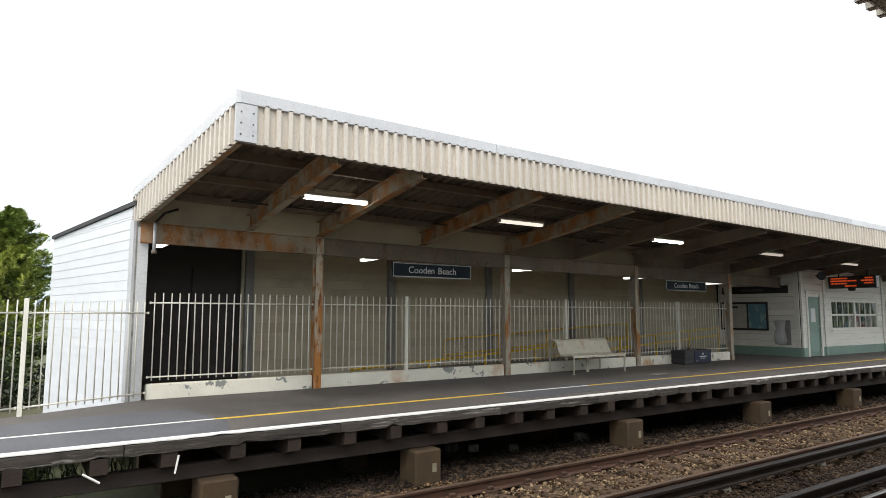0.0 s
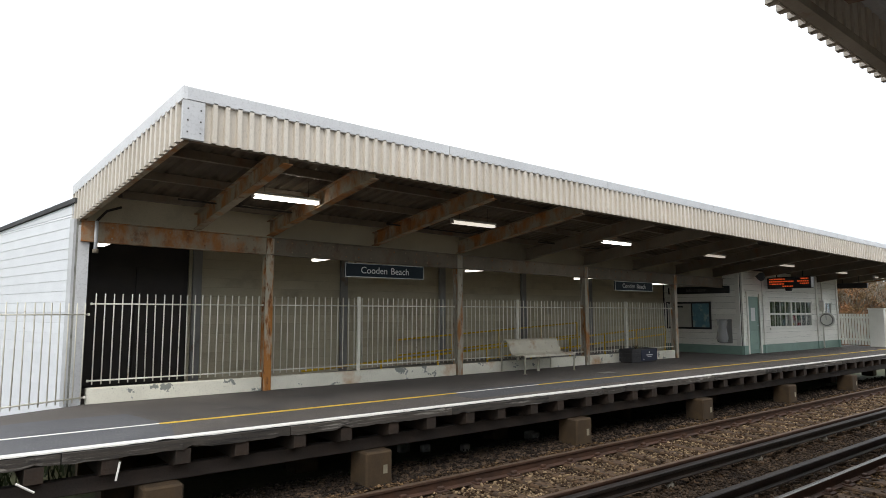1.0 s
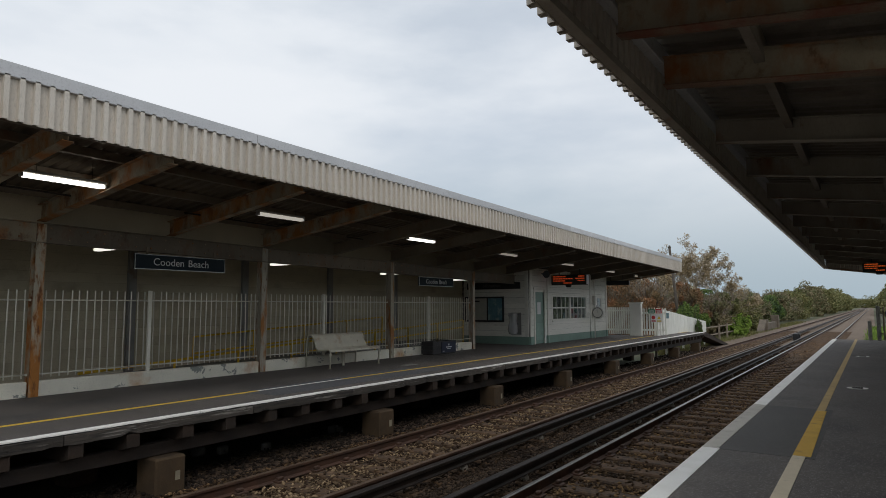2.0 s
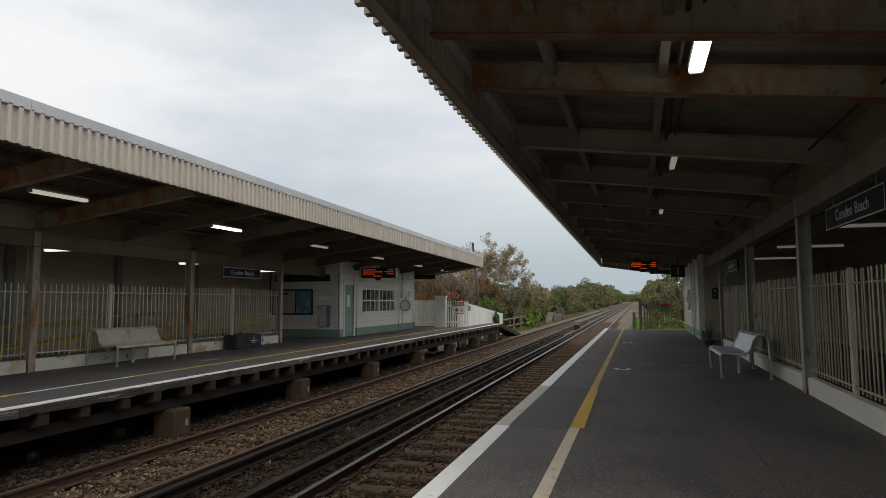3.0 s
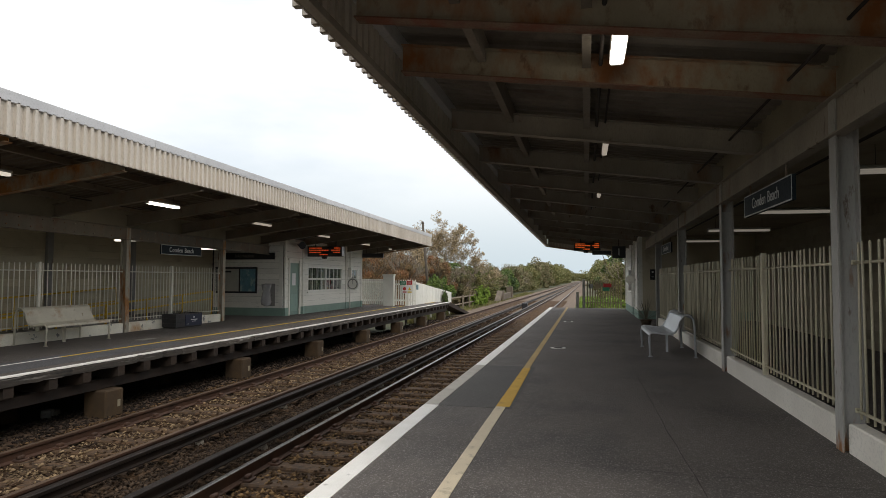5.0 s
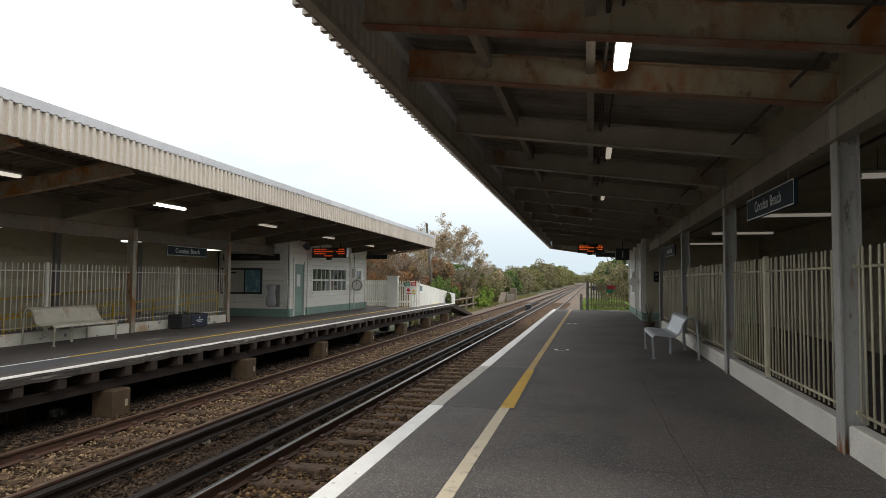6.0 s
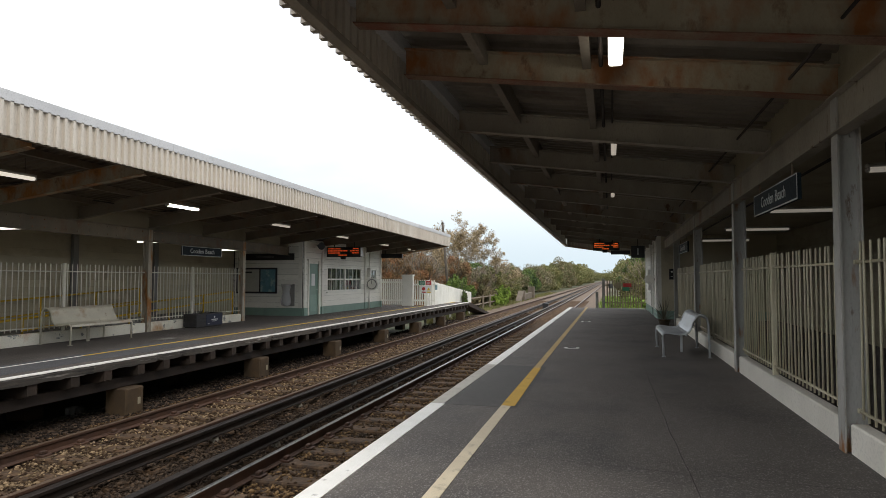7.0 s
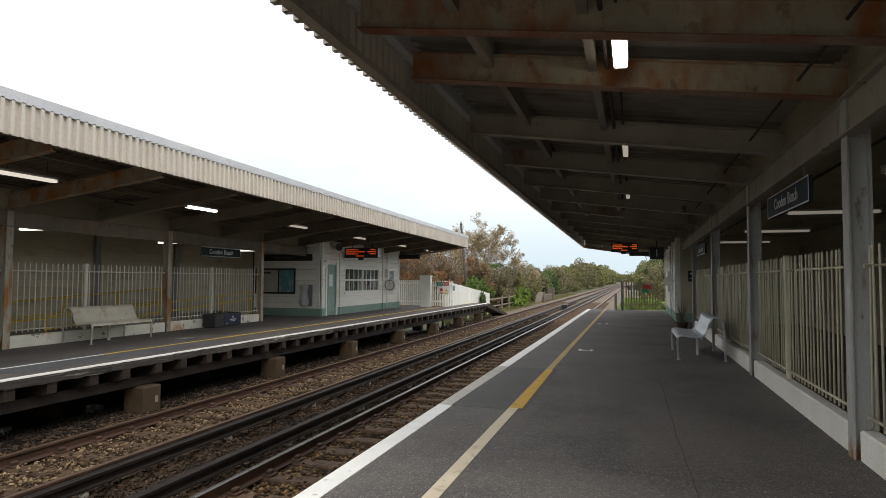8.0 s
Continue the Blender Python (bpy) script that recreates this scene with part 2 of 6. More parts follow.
# darker copy of the cream boards, with the shelters' shade in the colour
M_CREAM_SHADED = surf("shaded_cream_boards", (0.36, 0.315, 0.22), (0.285, 0.25, 0.175), 1.2, 0.75, 0.25, 50, spot=(0.13, 0.11, 0.075), spot_at=(0.56, 0.8), spot_scale=1.0, vary=0.08)
M_BOARD_BRIGHT = surf("fresh_white_weatherboard", (0.82, 0.83, 0.85), (0.77, 0.78, 0.80), 1.5, 0.5, 0.15, 60, vary=0.03)
M_GREEN = surf("sage_green_paint", (0.25, 0.37, 0.31), (0.21, 0.315, 0.265), 2, 0.5, 0.15, 50, grime=(0.09, 0.11, 0.09), grime_at=(0.62, 0.8))
M_DARK = surf("dark_panel", (0.035, 0.028, 0.024), (0.024, 0.02, 0.018), 2, 0.6, 0.2, 40)
M_FELT = surf("roofing_felt", (0.06, 0.06, 0.062), (0.085, 0.085, 0.085), 2, 0.9, 0.3, 80)
M_YELLOW = surf("yellow_handrail_paint", (0.78, 0.50, 0.02), (0.66, 0.42, 0.02), 3, 0.5, 0.15, 50, grime=(0.3, 0.17, 0.04), grime_at=(0.64, 0.8))
M_RAIL = surf("rusty_rail", (0.080, 0.036, 0.019), (0.048, 0.024, 0.014), 4, 0.75, 0.3, 70)
M_RAIL_TOP = surf("polished_rail_head", (0.30, 0.29, 0.28), (0.22, 0.21, 0.20), 6, 0.30, 0.05, 50, metal=0.9)
M_RAIL_TOP_RUST = surf("worn_rail_head", (0.12, 0.075, 0.05), (0.16, 0.11, 0.075), 6, 0.5, 0.1, 50, metal=0.4)
M_THIRD = surf("conductor_rail", (0.034, 0.024, 0.019), (0.02, 0.016, 0.014), 5, 0.5, 0.1, 50, metal=0.2, spec=0.35)
M_BALLAST = surf("ballast_bed", (0.080, 0.046, 0.025), (0.044, 0.026, 0.015), 3, 0.95, 1.0, 26, spot=(0.17, 0.108, 0.058), spot_at=(0.5, 0.66), spot_scale=14)
M_SLEEPER = surf("concrete_sleeper", (0.125, 0.072, 0.036), (0.074, 0.044, 0.024), 6, 0.9, 0.7, 30, spot=(0.05, 0.031, 0.018), spot_at=(0.5, 0.6), spot_scale=9, grime=(0.19, 0.125, 0.07), grime_at=(0.58, 0.7), grime_scale=14)
M_SIGN = surf("dark_slate_sign", (0.016, 0.026, 0.034), (0.021, 0.031, 0.039), 2, 0.6, 0.03, 50, spec=0.2)
M_SIGN_WHITE = plain("sign_white", (0.72, 0.73, 0.72), 0.45)
M_BENCH = surf("perforated_bench_steel", (0.64, 0.60, 0.48), (0.55, 0.51, 0.41), 3, 0.45, 0.25, 110, spot=(0.36, 0.21, 0.09), spot_at=(0.54, 0.72), spot_scale=2.6, grime=(0.22, 0.16, 0.09), grime_at=(0.62, 0.72), grime_scale=8)
M_BENCH_GREY = surf("grey_bench_steel", (0.62, 0.64, 0.66), (0.54, 0.56, 0.58), 3, 0.38, 0.1, 90, metal=0.25)
M_WOOD_DARK = surf("dark_planter_wood", (0.035, 0.034, 0.036), (0.05, 0.047, 0.047), 4, 0.6, 0.3, 40, stretch=(0.3, 2, 2))
M_GLASS = plain("window_glass", (0.9, 0.93, 0.92), 0.02)
M_GLASS.node_tree.nodes["Principled BSDF"].inputs["Transmission Weight"].default_value = 1.0
# pale and dark mottling, painted to look like reflections in the panes
M_MOTTLED_GREY = surf("mottled_grey", (0.50, 0.50, 0.49), (0.16, 0.16, 0.16), 5, 0.9, 0.2, 60, stretch=(2, 1, 0.5), spot=(0.05, 0.05, 0.055), spot_at=(0.47, 0.52), spot_scale=2)
M_NAVY = plain("navy_plate", (0.012, 0.016, 0.045), 0.4)
M_BLACK = surf("black_casing", (0.012, 0.012, 0.014), (0.018, 0.018, 0.02), 3, 0.4, 0.05, 40)
M_ORANGE = glow("led_text", (0.90, 0.14, 0.02), 0.55)
M_ORANGE_FAINT = glow("faint_led_text", (0.85, 0.10, 0.02), 0.34)
M_TUBE = glow("fluorescent_diffuser", (1.0, 0.95, 0.84), 4.0)
M_TUBE_WEAK = glow("worn_fluorescent_diffuser", (1.0, 0.93, 0.80), 0.55)
M_TUBE_DIM = glow("dim_fluorescent_diffuser", (0.95, 0.85, 0.72), 0.28)
M_TUBE_FAINT = glow("faint_fluorescent_diffuser", (0.80, 0.74, 0.64), 0.16)
M_PAINT_WHITE = surf("off_white_paint", (0.88, 0.87, 0.80), (0.80, 0.79, 0.72), 2.5, 0.5, 0.2, 60, grime=(0.42, 0.38, 0.30), grime_at=(0.66, 0.82), grime_scale=6, vary=0.05)
M_SIGN_DULL = plain("dull_sign_white", (0.58, 0.59, 0.59), 0.5)
M_TUBE_MID = glow("inner_fluorescent_diffuser", (1.0, 0.94, 0.84), 1.5)
M_LAMPBODY = surf("lamp_body", (0.5, 0.49, 0.46), (0.42, 0.41, 0.38), 3, 0.5, 0.1, 40)
M_GROUND = surf("rough_grass", (0.055, 0.07, 0.025), (0.09, 0.085, 0.04), 0.4, 0.95, 0.8, 12, spot=(0.07, 0.055, 0.035), spot_at=(0.5, 0.7), spot_scale=0.25)
M_TWIG = surf("pale_twig_bark", (0.30, 0.25, 0.19), (0.21, 0.17, 0.125), 4, 0.9, 0.4, 30)
M_BARK = surf("grey_bark", (0.12, 0.10, 0.08), (0.08, 0.065, 0.05), 4, 0.9, 0.6, 30)


def leafmat(name, a, b, c, lo=0.42, hi=0.62):
    m = bpy.data.materials.new(name)
    m.use_nodes = True
    nt = m.node_tree
    bsdf = nt.nodes["Principled BSDF"]
    geo = nt.nodes.new("ShaderNodeNewGeometry")
    col = mixc(nt, ramp(nt, geo.outputs["Random Per Island"], 0.1, 0.9), a, b)
    tc = nt.nodes.new("ShaderNodeTexCoord")
    n = nd(nt, "ShaderNodeTexNoise", Scale=0.6, Detail=3.0)
    nt.links.new(tc.outputs["Object"], n.inputs["Vector"])
    col = mixc(nt, ramp(nt, n.outputs["Fac"], lo, hi), col, c)
    # dark patches paint the shade between leaf clumps; stones share them
    patch = nd(nt, "ShaderNodeTexNoise", Scale=1.9, Detail=4.0, Roughness=0.6)
    nt.links.new(tc.outputs["Object"], patch.inputs["Vector"])
    col = mixc(nt, ramp(nt, patch.outputs["Fac"], 0.50, 0.68), col, tuple(0.45 * x for x in c))
    nt.links.new(col, bsdf.inputs["Base Color"])
    bsdf.inputs["Roughness"].default_value = 0.6
    bsdf.inputs["Specular IOR Level"].default_value = 0.25
    return m


M_LEAF_GREEN = leafmat("green_leaves", (0.088, 0.149, 0.032), (0.193, 0.263, 0.052), (0.052, 0.088, 0.032))
M_LEAF_BRIGHT = leafmat("bright_leaves", (0.210, 0.333, 0.052), (0.350, 0.455, 0.088), (0.123, 0.210, 0.035))
M_LEAF_OLIVE = leafmat("olive_leaves", (0.18, 0.165, 0.06), (0.30, 0.27, 0.115), (0.13, 0.15, 0.05))
M_LEAF_RUST = leafmat("autumn_leaves", (0.24, 0.11, 0.05), (0.36, 0.18, 0.085), (0.20, 0.15, 0.075))
M_LEAF_PALE = leafmat("pale_grey_leaves", (0.42, 0.33, 0.20), (0.58, 0.47, 0.31), (0.33, 0.25, 0.14))
M_LEAF_GREY = leafmat("grey_brown_leaves", (0.20, 0.155, 0.085), (0.30, 0.24, 0.14), (0.13, 0.15, 0.06))
M_LEAF_CYPRESS = leafmat("cypress_leaves", (0.20, 0.27, 0.05), (0.62, 0.64, 0.18), (0.14, 0.20, 0.045))
M_LEAF_DARK = leafmat("dark_leaves", (0.02, 0.035, 0.01), (0.06, 0.085, 0.02), (0.018, 0.026, 0.01))


# ---- mesh helpers ----
def box(bm, x0, y0, z0, x1, y1, z1, bevel=0.0):
    vs = [bm.verts.new((x, y, z)) for x in (x0, x1) for y in (y0, y1) for z in (z0, z1)]
    fs = [(0, 1, 3, 2), (4, 6, 7, 5), (0, 4, 5, 1), (2, 3, 7, 6), (0, 2, 6, 4), (1, 5, 7, 3)]
    faces = [bm.faces.new([vs[i] for i in f]) for f in fs]
    if bevel:
        edges = list({e for f in faces for e in f.edges})
        bmesh.ops.bevel(bm, geom=edges, offset=bevel, segments=1, affect="EDGES", profile=0.5)
    return bm


def prism(bm, poly, axis, a, b):
    """Extrudes a polygon along an axis from a to b. axis x: (y, z) pairs; y: (x, z) pairs; z: (x, y) pairs."""
    put = {"x": lambda p, t: (t, p[0], p[1]), "y": lambda p, t: (p[0], t, p[1]), "z": lambda p, t: (p[0], p[1], t)}[axis]
    lo, hi = [bm.verts.new(put(p, a)) for p in poly], [bm.verts.new(put(p, b)) for p in poly]
    n = len(poly)
    for i in range(n):
        bm.faces.new((lo[i], lo[(i + 1) % n], hi[(i + 1) % n], hi[i]))
    bm.faces.new(lo[::-1])
    bm.faces.new(hi)
    return bm


def tube(bm, pts, r, n=8, caps=True):
    """A tube along points; r a radius or one a point."""
    pts = [Vector(p) for p in pts]
    rs = r if isinstance(r, (list, tuple)) else [r] * len(pts)
    rings = []
    for i, p in enumerate(pts):
        d = (pts[min(i + 1, len(pts) - 1)] - pts[max(i - 1, 0)]).normalized()
        u = d.cross(Vector((0, 0, 1)) if abs(d.z) < 0.9 else Vector((1, 0, 0))).normalized()
        v = d.cross(u)
        rings.append([bm.verts.new(p + rs[i] * (math.cos(2 * math.pi * k / n) * u + math.sin(2 * math.pi * k / n) * v)) for k in range(n)])
    for a, b in zip(rings, rings[1:]):
        for k in range(n):
            f = bm.faces.new((a[k], a[(k + 1) % n], b[(k + 1) % n], b[k]))
            f.smooth = n > 5
    if caps:
        bm.faces.new(rings[0][::-1])
        bm.faces.new(rings[-1])
    return bm


def sheet(bm, profile, thick, along, a, b):
    """A bent sheet: an open profile of 2D points with thickness, extruded."""
    n = len(profile)
    off = []
    for i in range(n):
        p, q = Vector(profile[max(i - 1, 0)]), Vector(profile[min(i + 1, n - 1)])
        d = (q - p).normalized()
        off.append((profile[i][0] - d.y * thick, profile[i][1] + d.x * thick))
    return prism(bm, list(profile) + off[::-1], along, a, b)


def thing(name, at, label, category, group="", kind=""):
    ob = new(name)
    ob.empty_display_size = 0.2
    ob.location = at
    return tagged(ob, label, category, group, kind)


def finish(bm, mat, name, xf=None):
    if xf is not None:
        bmesh.ops.transform(bm, matrix=xf, verts=bm.verts)
    bmesh.ops.recalc_face_normals(bm, faces=bm.faces)
    me = bpy.data.meshes.new(name)
    bm.to_mesh(me)
    bm.free()
    if mat:
        me.materials.append(mat)
    return me


def origin(ob):
    v = Vector(ob.location)
    return v + origin(ob.parent) if ob.parent else v


def part(name, bm, mat, parent, label="", xf=None, kind=""):
    """Links a bmesh, given in world coordinates, as one mesh object under a thing or a part."""
    if parent is not None:
        m = Matrix.Translation(-origin(parent))
        xf = m @ xf if xf is not None else m
    ob = new(name, finish(bm, mat, name, xf))
    ob.parent = parent
    return tagged(ob, label, "", "", kind)


def solid(name, bm, mat, label, category="", kind="structure", xf=None):
    ob = new(name, finish(bm, mat, name, xf))
    return tagged(ob, label, category, "", kind)


def put_mesh(name, me, parent, at):
    """One more object on a mesh that is shared, at a place in the world."""
    ob = new(name, me)
    ob.parent = parent
    ob.location = Vector(at) - (origin(parent) if parent else Vector())
    return ob


def B(*a, **k):
    return box(bmesh.new(), *a, **k)


def T(pts, r, n=8):
    return tube(bmesh.new(), pts, r, n)


def words(name, body, size, mat, parent, m, label="", depth=0.002):
    """Lettering as a mesh, in the built-in font, centred at the pose m (world)."""
    cu = bpy.data.curves.new(name, "FONT")
    cu.body, cu.size, cu.align_x, cu.align_y, cu.extrude, cu.resolution_u = body, size, "CENTER", "CENTER", depth, 3
    tmp = new(name, cu)
    me = bpy.data.meshes.new_from_object(tmp.evaluated_get(bpy.context.evaluated_depsgraph_get()))
    bpy.data.objects.remove(tmp)
    me.materials.clear()
    me.materials.append(mat)
    ob = new(name, me)
    ob.parent = parent
    ob.matrix_basis = (Matrix.Translation(-origin(parent)) if parent else Matrix()) @ m
    return tagged(ob, label)


def plates(name, mat, quads, parent=None, label="", kind="", cat=""):
    """Loose small faces from an array (n, k, 3), joined as one mesh."""
    q = np.asarray(quads, float)
    n, k = q.shape[:2]
    me = bpy.data.meshes.new(name)
    me.vertices.add(n * k)
    me.vertices.foreach_set("co", q.reshape(-1))
    me.loops.add(n * k)
    me.loops.foreach_set("vertex_index", np.arange(n * k, dtype=np.int32))
    me.polygons.add(n)
    me.polygons.foreach_set("loop_start", np.arange(n, dtype=np.int32) * k)
    me.polygons.foreach_set("loop_total", np.full(n, k, dtype=np.int32))
    me.update(calc_edges=True)
    me.materials.append(mat)
    ob = new(name, me)
    ob.parent = parent
    return tagged(ob, label, cat, "", kind)


# ---- ground and track ----
GROUND_Z, BED_Z, RAIL_Z = -1.25, -1.005, -0.80
RAIL_Y = (0.72, 2.20, 4.02, 5.48)
THIRD_Y = (2.62, 3.62)

bm = bmesh.new()
xs = [-2500, -400, -60] + list(range(-30, 121, 6)) + [200, 500, 2500]
ys = [-2500, -300, -60, -20, -12, -6, 0.5, 3, 6, 12, 20, 60, 300, 2500]
grid = [[bm.verts.new((x, y, GROUND_Z + (0.25 * noise.noise((x * 0.2, y * 0.2, 0)) if -60 < x < 200 and (y < -10 or y > 12) else 0))) for y in ys] for x in xs]
for i in range(len(xs) - 1):
    for j in range(len(ys) - 1):
        bm.faces.new((grid[i][j], grid[i + 1][j], grid[i + 1][j + 1], grid[i][j + 1]))
solid("ground", bm, M_GROUND, "rough grassy ground under and beside the railway", "ground")

# ballast bed with uneven top
bm = bmesh.new()
bx = np.concatenate([np.arange(-14, 34, 0.35), np.arange(34, 90, 3.0), np.array([120, 200, 400, 900, 1800])])
by = np.array([-1.6, -0.7, -0.2, 0.3, 0.55, 0.8, 1.1, 1.45, 1.8, 2.1, 2.4, 2.65, 2.9, 3.15, 3.4, 3.65, 3.9, 4.3, 4.7, 5.1, 5.5, 5.8, 6.1, 6.5, 7.2, 8.0])
rowv = []
for x in bx:
    row = []
    for y in by:
        h = BED_Z + 0.035 * noise.noise((x * 1.3, y * 1.3, 2.0)) - (0.25 if y in (by[0], by[-1]) else 0) - 0.03 * (2.6 < y < 3.7)
        row.append(bm.verts.new((x, y, h)))
    rowv.append(row)
split = next(i for i, x in enumerate(bx) if x > 31.9)
bm_far = bmesh.new()
far_rows = [[bm_far.verts.new(v.co) for v in row] for row in rowv[split:]]
for rows, mesh in ((rowv[:split + 1], bm), (far_rows, bm_far)):
    for ra, rb in zip(rows, rows[1:]):
        for j in range(len(by) - 1):
            mesh.faces.new((ra[j], rb[j], rb[j + 1], ra[j + 1]))
bmesh.ops.delete(bm, geom=[v for v in bm.verts if not v.link_faces], context="VERTS")
M_BALLAST_FAR = surf("clean_ballast_bed", (0.20, 0.145, 0.10), (0.14, 0.10, 0.07), 2, 0.95, 1.0, 18, spot=(0.09, 0.062, 0.042), spot_at=(0.5, 0.66), spot_scale=5)
solid("ballast_bed", bm_far, M_BALLAST_FAR, "paler brown ballast bed of the line beyond the platforms", "ballast")
solid("ballast_bed", bm, M_BALLAST, "brown rust-stained stone ballast bed of two tracks", "ballast")


def stones(name, count, x0, x1, y0, y1, size, mat, label, seed, cover=0.2):
    rng = np.random.default_rng(seed)
    base = np.array([(1, 0, 0), (0, 1, 0), (-1, 0, 0), (0, -1, 0), (0, 0, 1), (0, 0, -1)], float)
    tri = np.array([(0, 1, 4), (1, 2, 4), (2, 3, 4), (3, 0, 4), (1, 0, 5), (2, 1, 5), (3, 2, 5), (0, 3, 5)])
    u = rng.random(count)
    px = x0 + (x1 - x0) * u ** 1.5
    py = y0 + (y1 - y0) * rng.random(count)
    pz = BED_Z + 0.005 + 0.025 * rng.random(count)
    off = np.abs((px + 3 + 0.33) % 0.66 - 0.33)
    pz = np.where((off < 0.15) & (np.abs(py - 3.1) > 0.4) & (py < 6.1), RAIL_Z - 0.148, pz)
    keep = (off > 0.15) | (rng.random(count) < cover) | (np.abs(py - 3.1) < 0.6) | (py > 6.2)
    px, py, pz = px[keep], py[keep], pz[keep]
    count = len(px)
    s = size * (0.5 + 1.0 * rng.random((count, 1, 3))) * (0.6 + 0.8 * rng.random((count, 1, 1)))
    jit = 1 + 0.5 * (rng.random((count, 6, 3)) - 0.5)
    ang = rng.random(count) * 6.283
    v = base[None] * jit * s * np.array((1.25, 0.85, 0.62))
    c, sn = np.cos(ang)[:, None], np.sin(ang)[:, None]
    v = np.stack([v[..., 0] * c - v[..., 1] * sn, v[..., 0] * sn + v[..., 1] * c, v[..., 2] + 0.35 * v[..., 0] * (rng.random(count)[:, None] - 0.5)], -1)
    v += np.stack([px, py, pz], -1)[:, None]
    me = bpy.data.meshes.new(name)
    f = (tri[None] + (np.arange(count) * 6)[:, None, None]).reshape(-1)
    me.vertices.add(count * 6)
    me.vertices.foreach_set("co", v.reshape(-1))
    me.loops.add(len(f))
    me.loops.foreach_set("vertex_index", f.astype(np.int32))
    me.polygons.add(len(f) // 3)
    me.polygons.foreach_set("loop_start", np.arange(len(f) // 3, dtype=np.int32) * 3)
    me.polygons.foreach_set("loop_total", np.full(len(f) // 3, 3, dtype=np.int32))
    me.update(calc_edges=True)
    me.materials.append(mat)
    return tagged(new(name, me), label, "stones", "", "stuff")


def stonemat(name, a, b, c):
    m = leafmat(name, a, b, c, 0.52, 0.95)
    for n in m.node_tree.nodes:
        if n.type == "VALTORGB" and n.color_ramp.elements[0].position < 0.2:
            n.color_ramp.elements[0].position, n.color_ramp.elements[1].position = 0.35, 1.0
    m.node_tree.nodes["Principled BSDF"].inputs["Roughness"].default_value = 0.9
    return m


# stone darkened in its colour for the shade beneath the far deck
M_STONE_SHADED = stonemat("shaded_ballast_stone", (0.016, 0.011, 0.008), (0.045, 0.032, 0.022), (0.018, 0.012, 0.009))
M_STONE = stonemat("ballast_stone", (0.040, 0.022, 0.011), (0.24, 0.15, 0.075), (0.034, 0.022, 0.014))
M_STONE_DARK = stonemat("dark_ballast_stone", (0.034, 0.022, 0.014), (0.12, 0.08, 0.05), (0.045, 0.028, 0.018))
M_STONE_TAN = stonemat("tan_ballast_stone", (0.055, 0.031, 0.015), (0.30, 0.185, 0.085), (0.05, 0.032, 0.018))
M_STONE_PALE = stonemat("pale_ballast_stone", (0.044, 0.024, 0.012), (0.42, 0.30, 0.175), (0.046, 0.027, 0.016))
stones("ballast_stones", 34000, 0.5, 44, 4.12, 5.4, 0.025, M_STONE_PALE, "pale angular ballast stones between the far rails", 1)
stones("ballast_stones", 15000, 0.5, 40, 5.56, 6.25, 0.024, M_STONE, "brown ballast stones beside the far rail", 2)
stones("ballast_stones", 9000, 0.5, 40, 6.2, 7.3, 0.026, M_STONE_SHADED, "dark stones and dirt under the far platform, shade put into their colour", 6)
stones("ballast_stones", 32000, 1.5, 44, 2.28, 3.95, 0.025, M_STONE_DARK, "dark oily ballast stones between the two tracks", 3)
stones("ballast_stones", 34000, 2.0, 48, 0.2, 2.15, 0.026, M_STONE_TAN, "brown ballast stones in the near track", 4, 0.14)


def rail(y, z, head_mat, label, name="running_rail"):
    root = thing(name, (0, y, z - 0.16), label, "rail", "running rails")
    a, b = -14, 900
    web = [(-0.07, 0), (0.07, 0), (0.07, 0.012), (0.012, 0.03), (0.012, 0.115), (0.034, 0.125), (0.034, 0.150), (-0.034, 0.150), (-0.034, 0.125), (-0.012, 0.115), (-0.012, 0.03), (-0.07, 0.012)]
    part("web", prism(bmesh.new(), [(y + p, z - 0.16 + q) for p, q in web], "x", a, b), M_RAIL, root)
    head = [(-0.033, 0.150), (0.033, 0.150), (0.031, 0.157), (0.024, 0.16), (-0.024, 0.16), (-0.031, 0.157)]
    part("head", prism(bmesh.new(), [(y + p, z - 0.16 + q) for p, q in head], "x", a, b), head_mat, root, "worn running surface")
    return root


RAILS = [rail(RAIL_Y[0], RAIL_Z, M_RAIL_TOP, "rusty steel running rail with bright head beside platform"),
         rail(RAIL_Y[1], RAIL_Z, M_RAIL_TOP, "rusty steel running rail with a bright polished head"),
         rail(RAIL_Y[2], RAIL_Z, M_RAIL_TOP_RUST, "rust-brown steel running rail with a dull head"),
         rail(RAIL_Y[3], RAIL_Z, M_RAIL_TOP_RUST, "rust-brown steel running rail near the timber platform")]
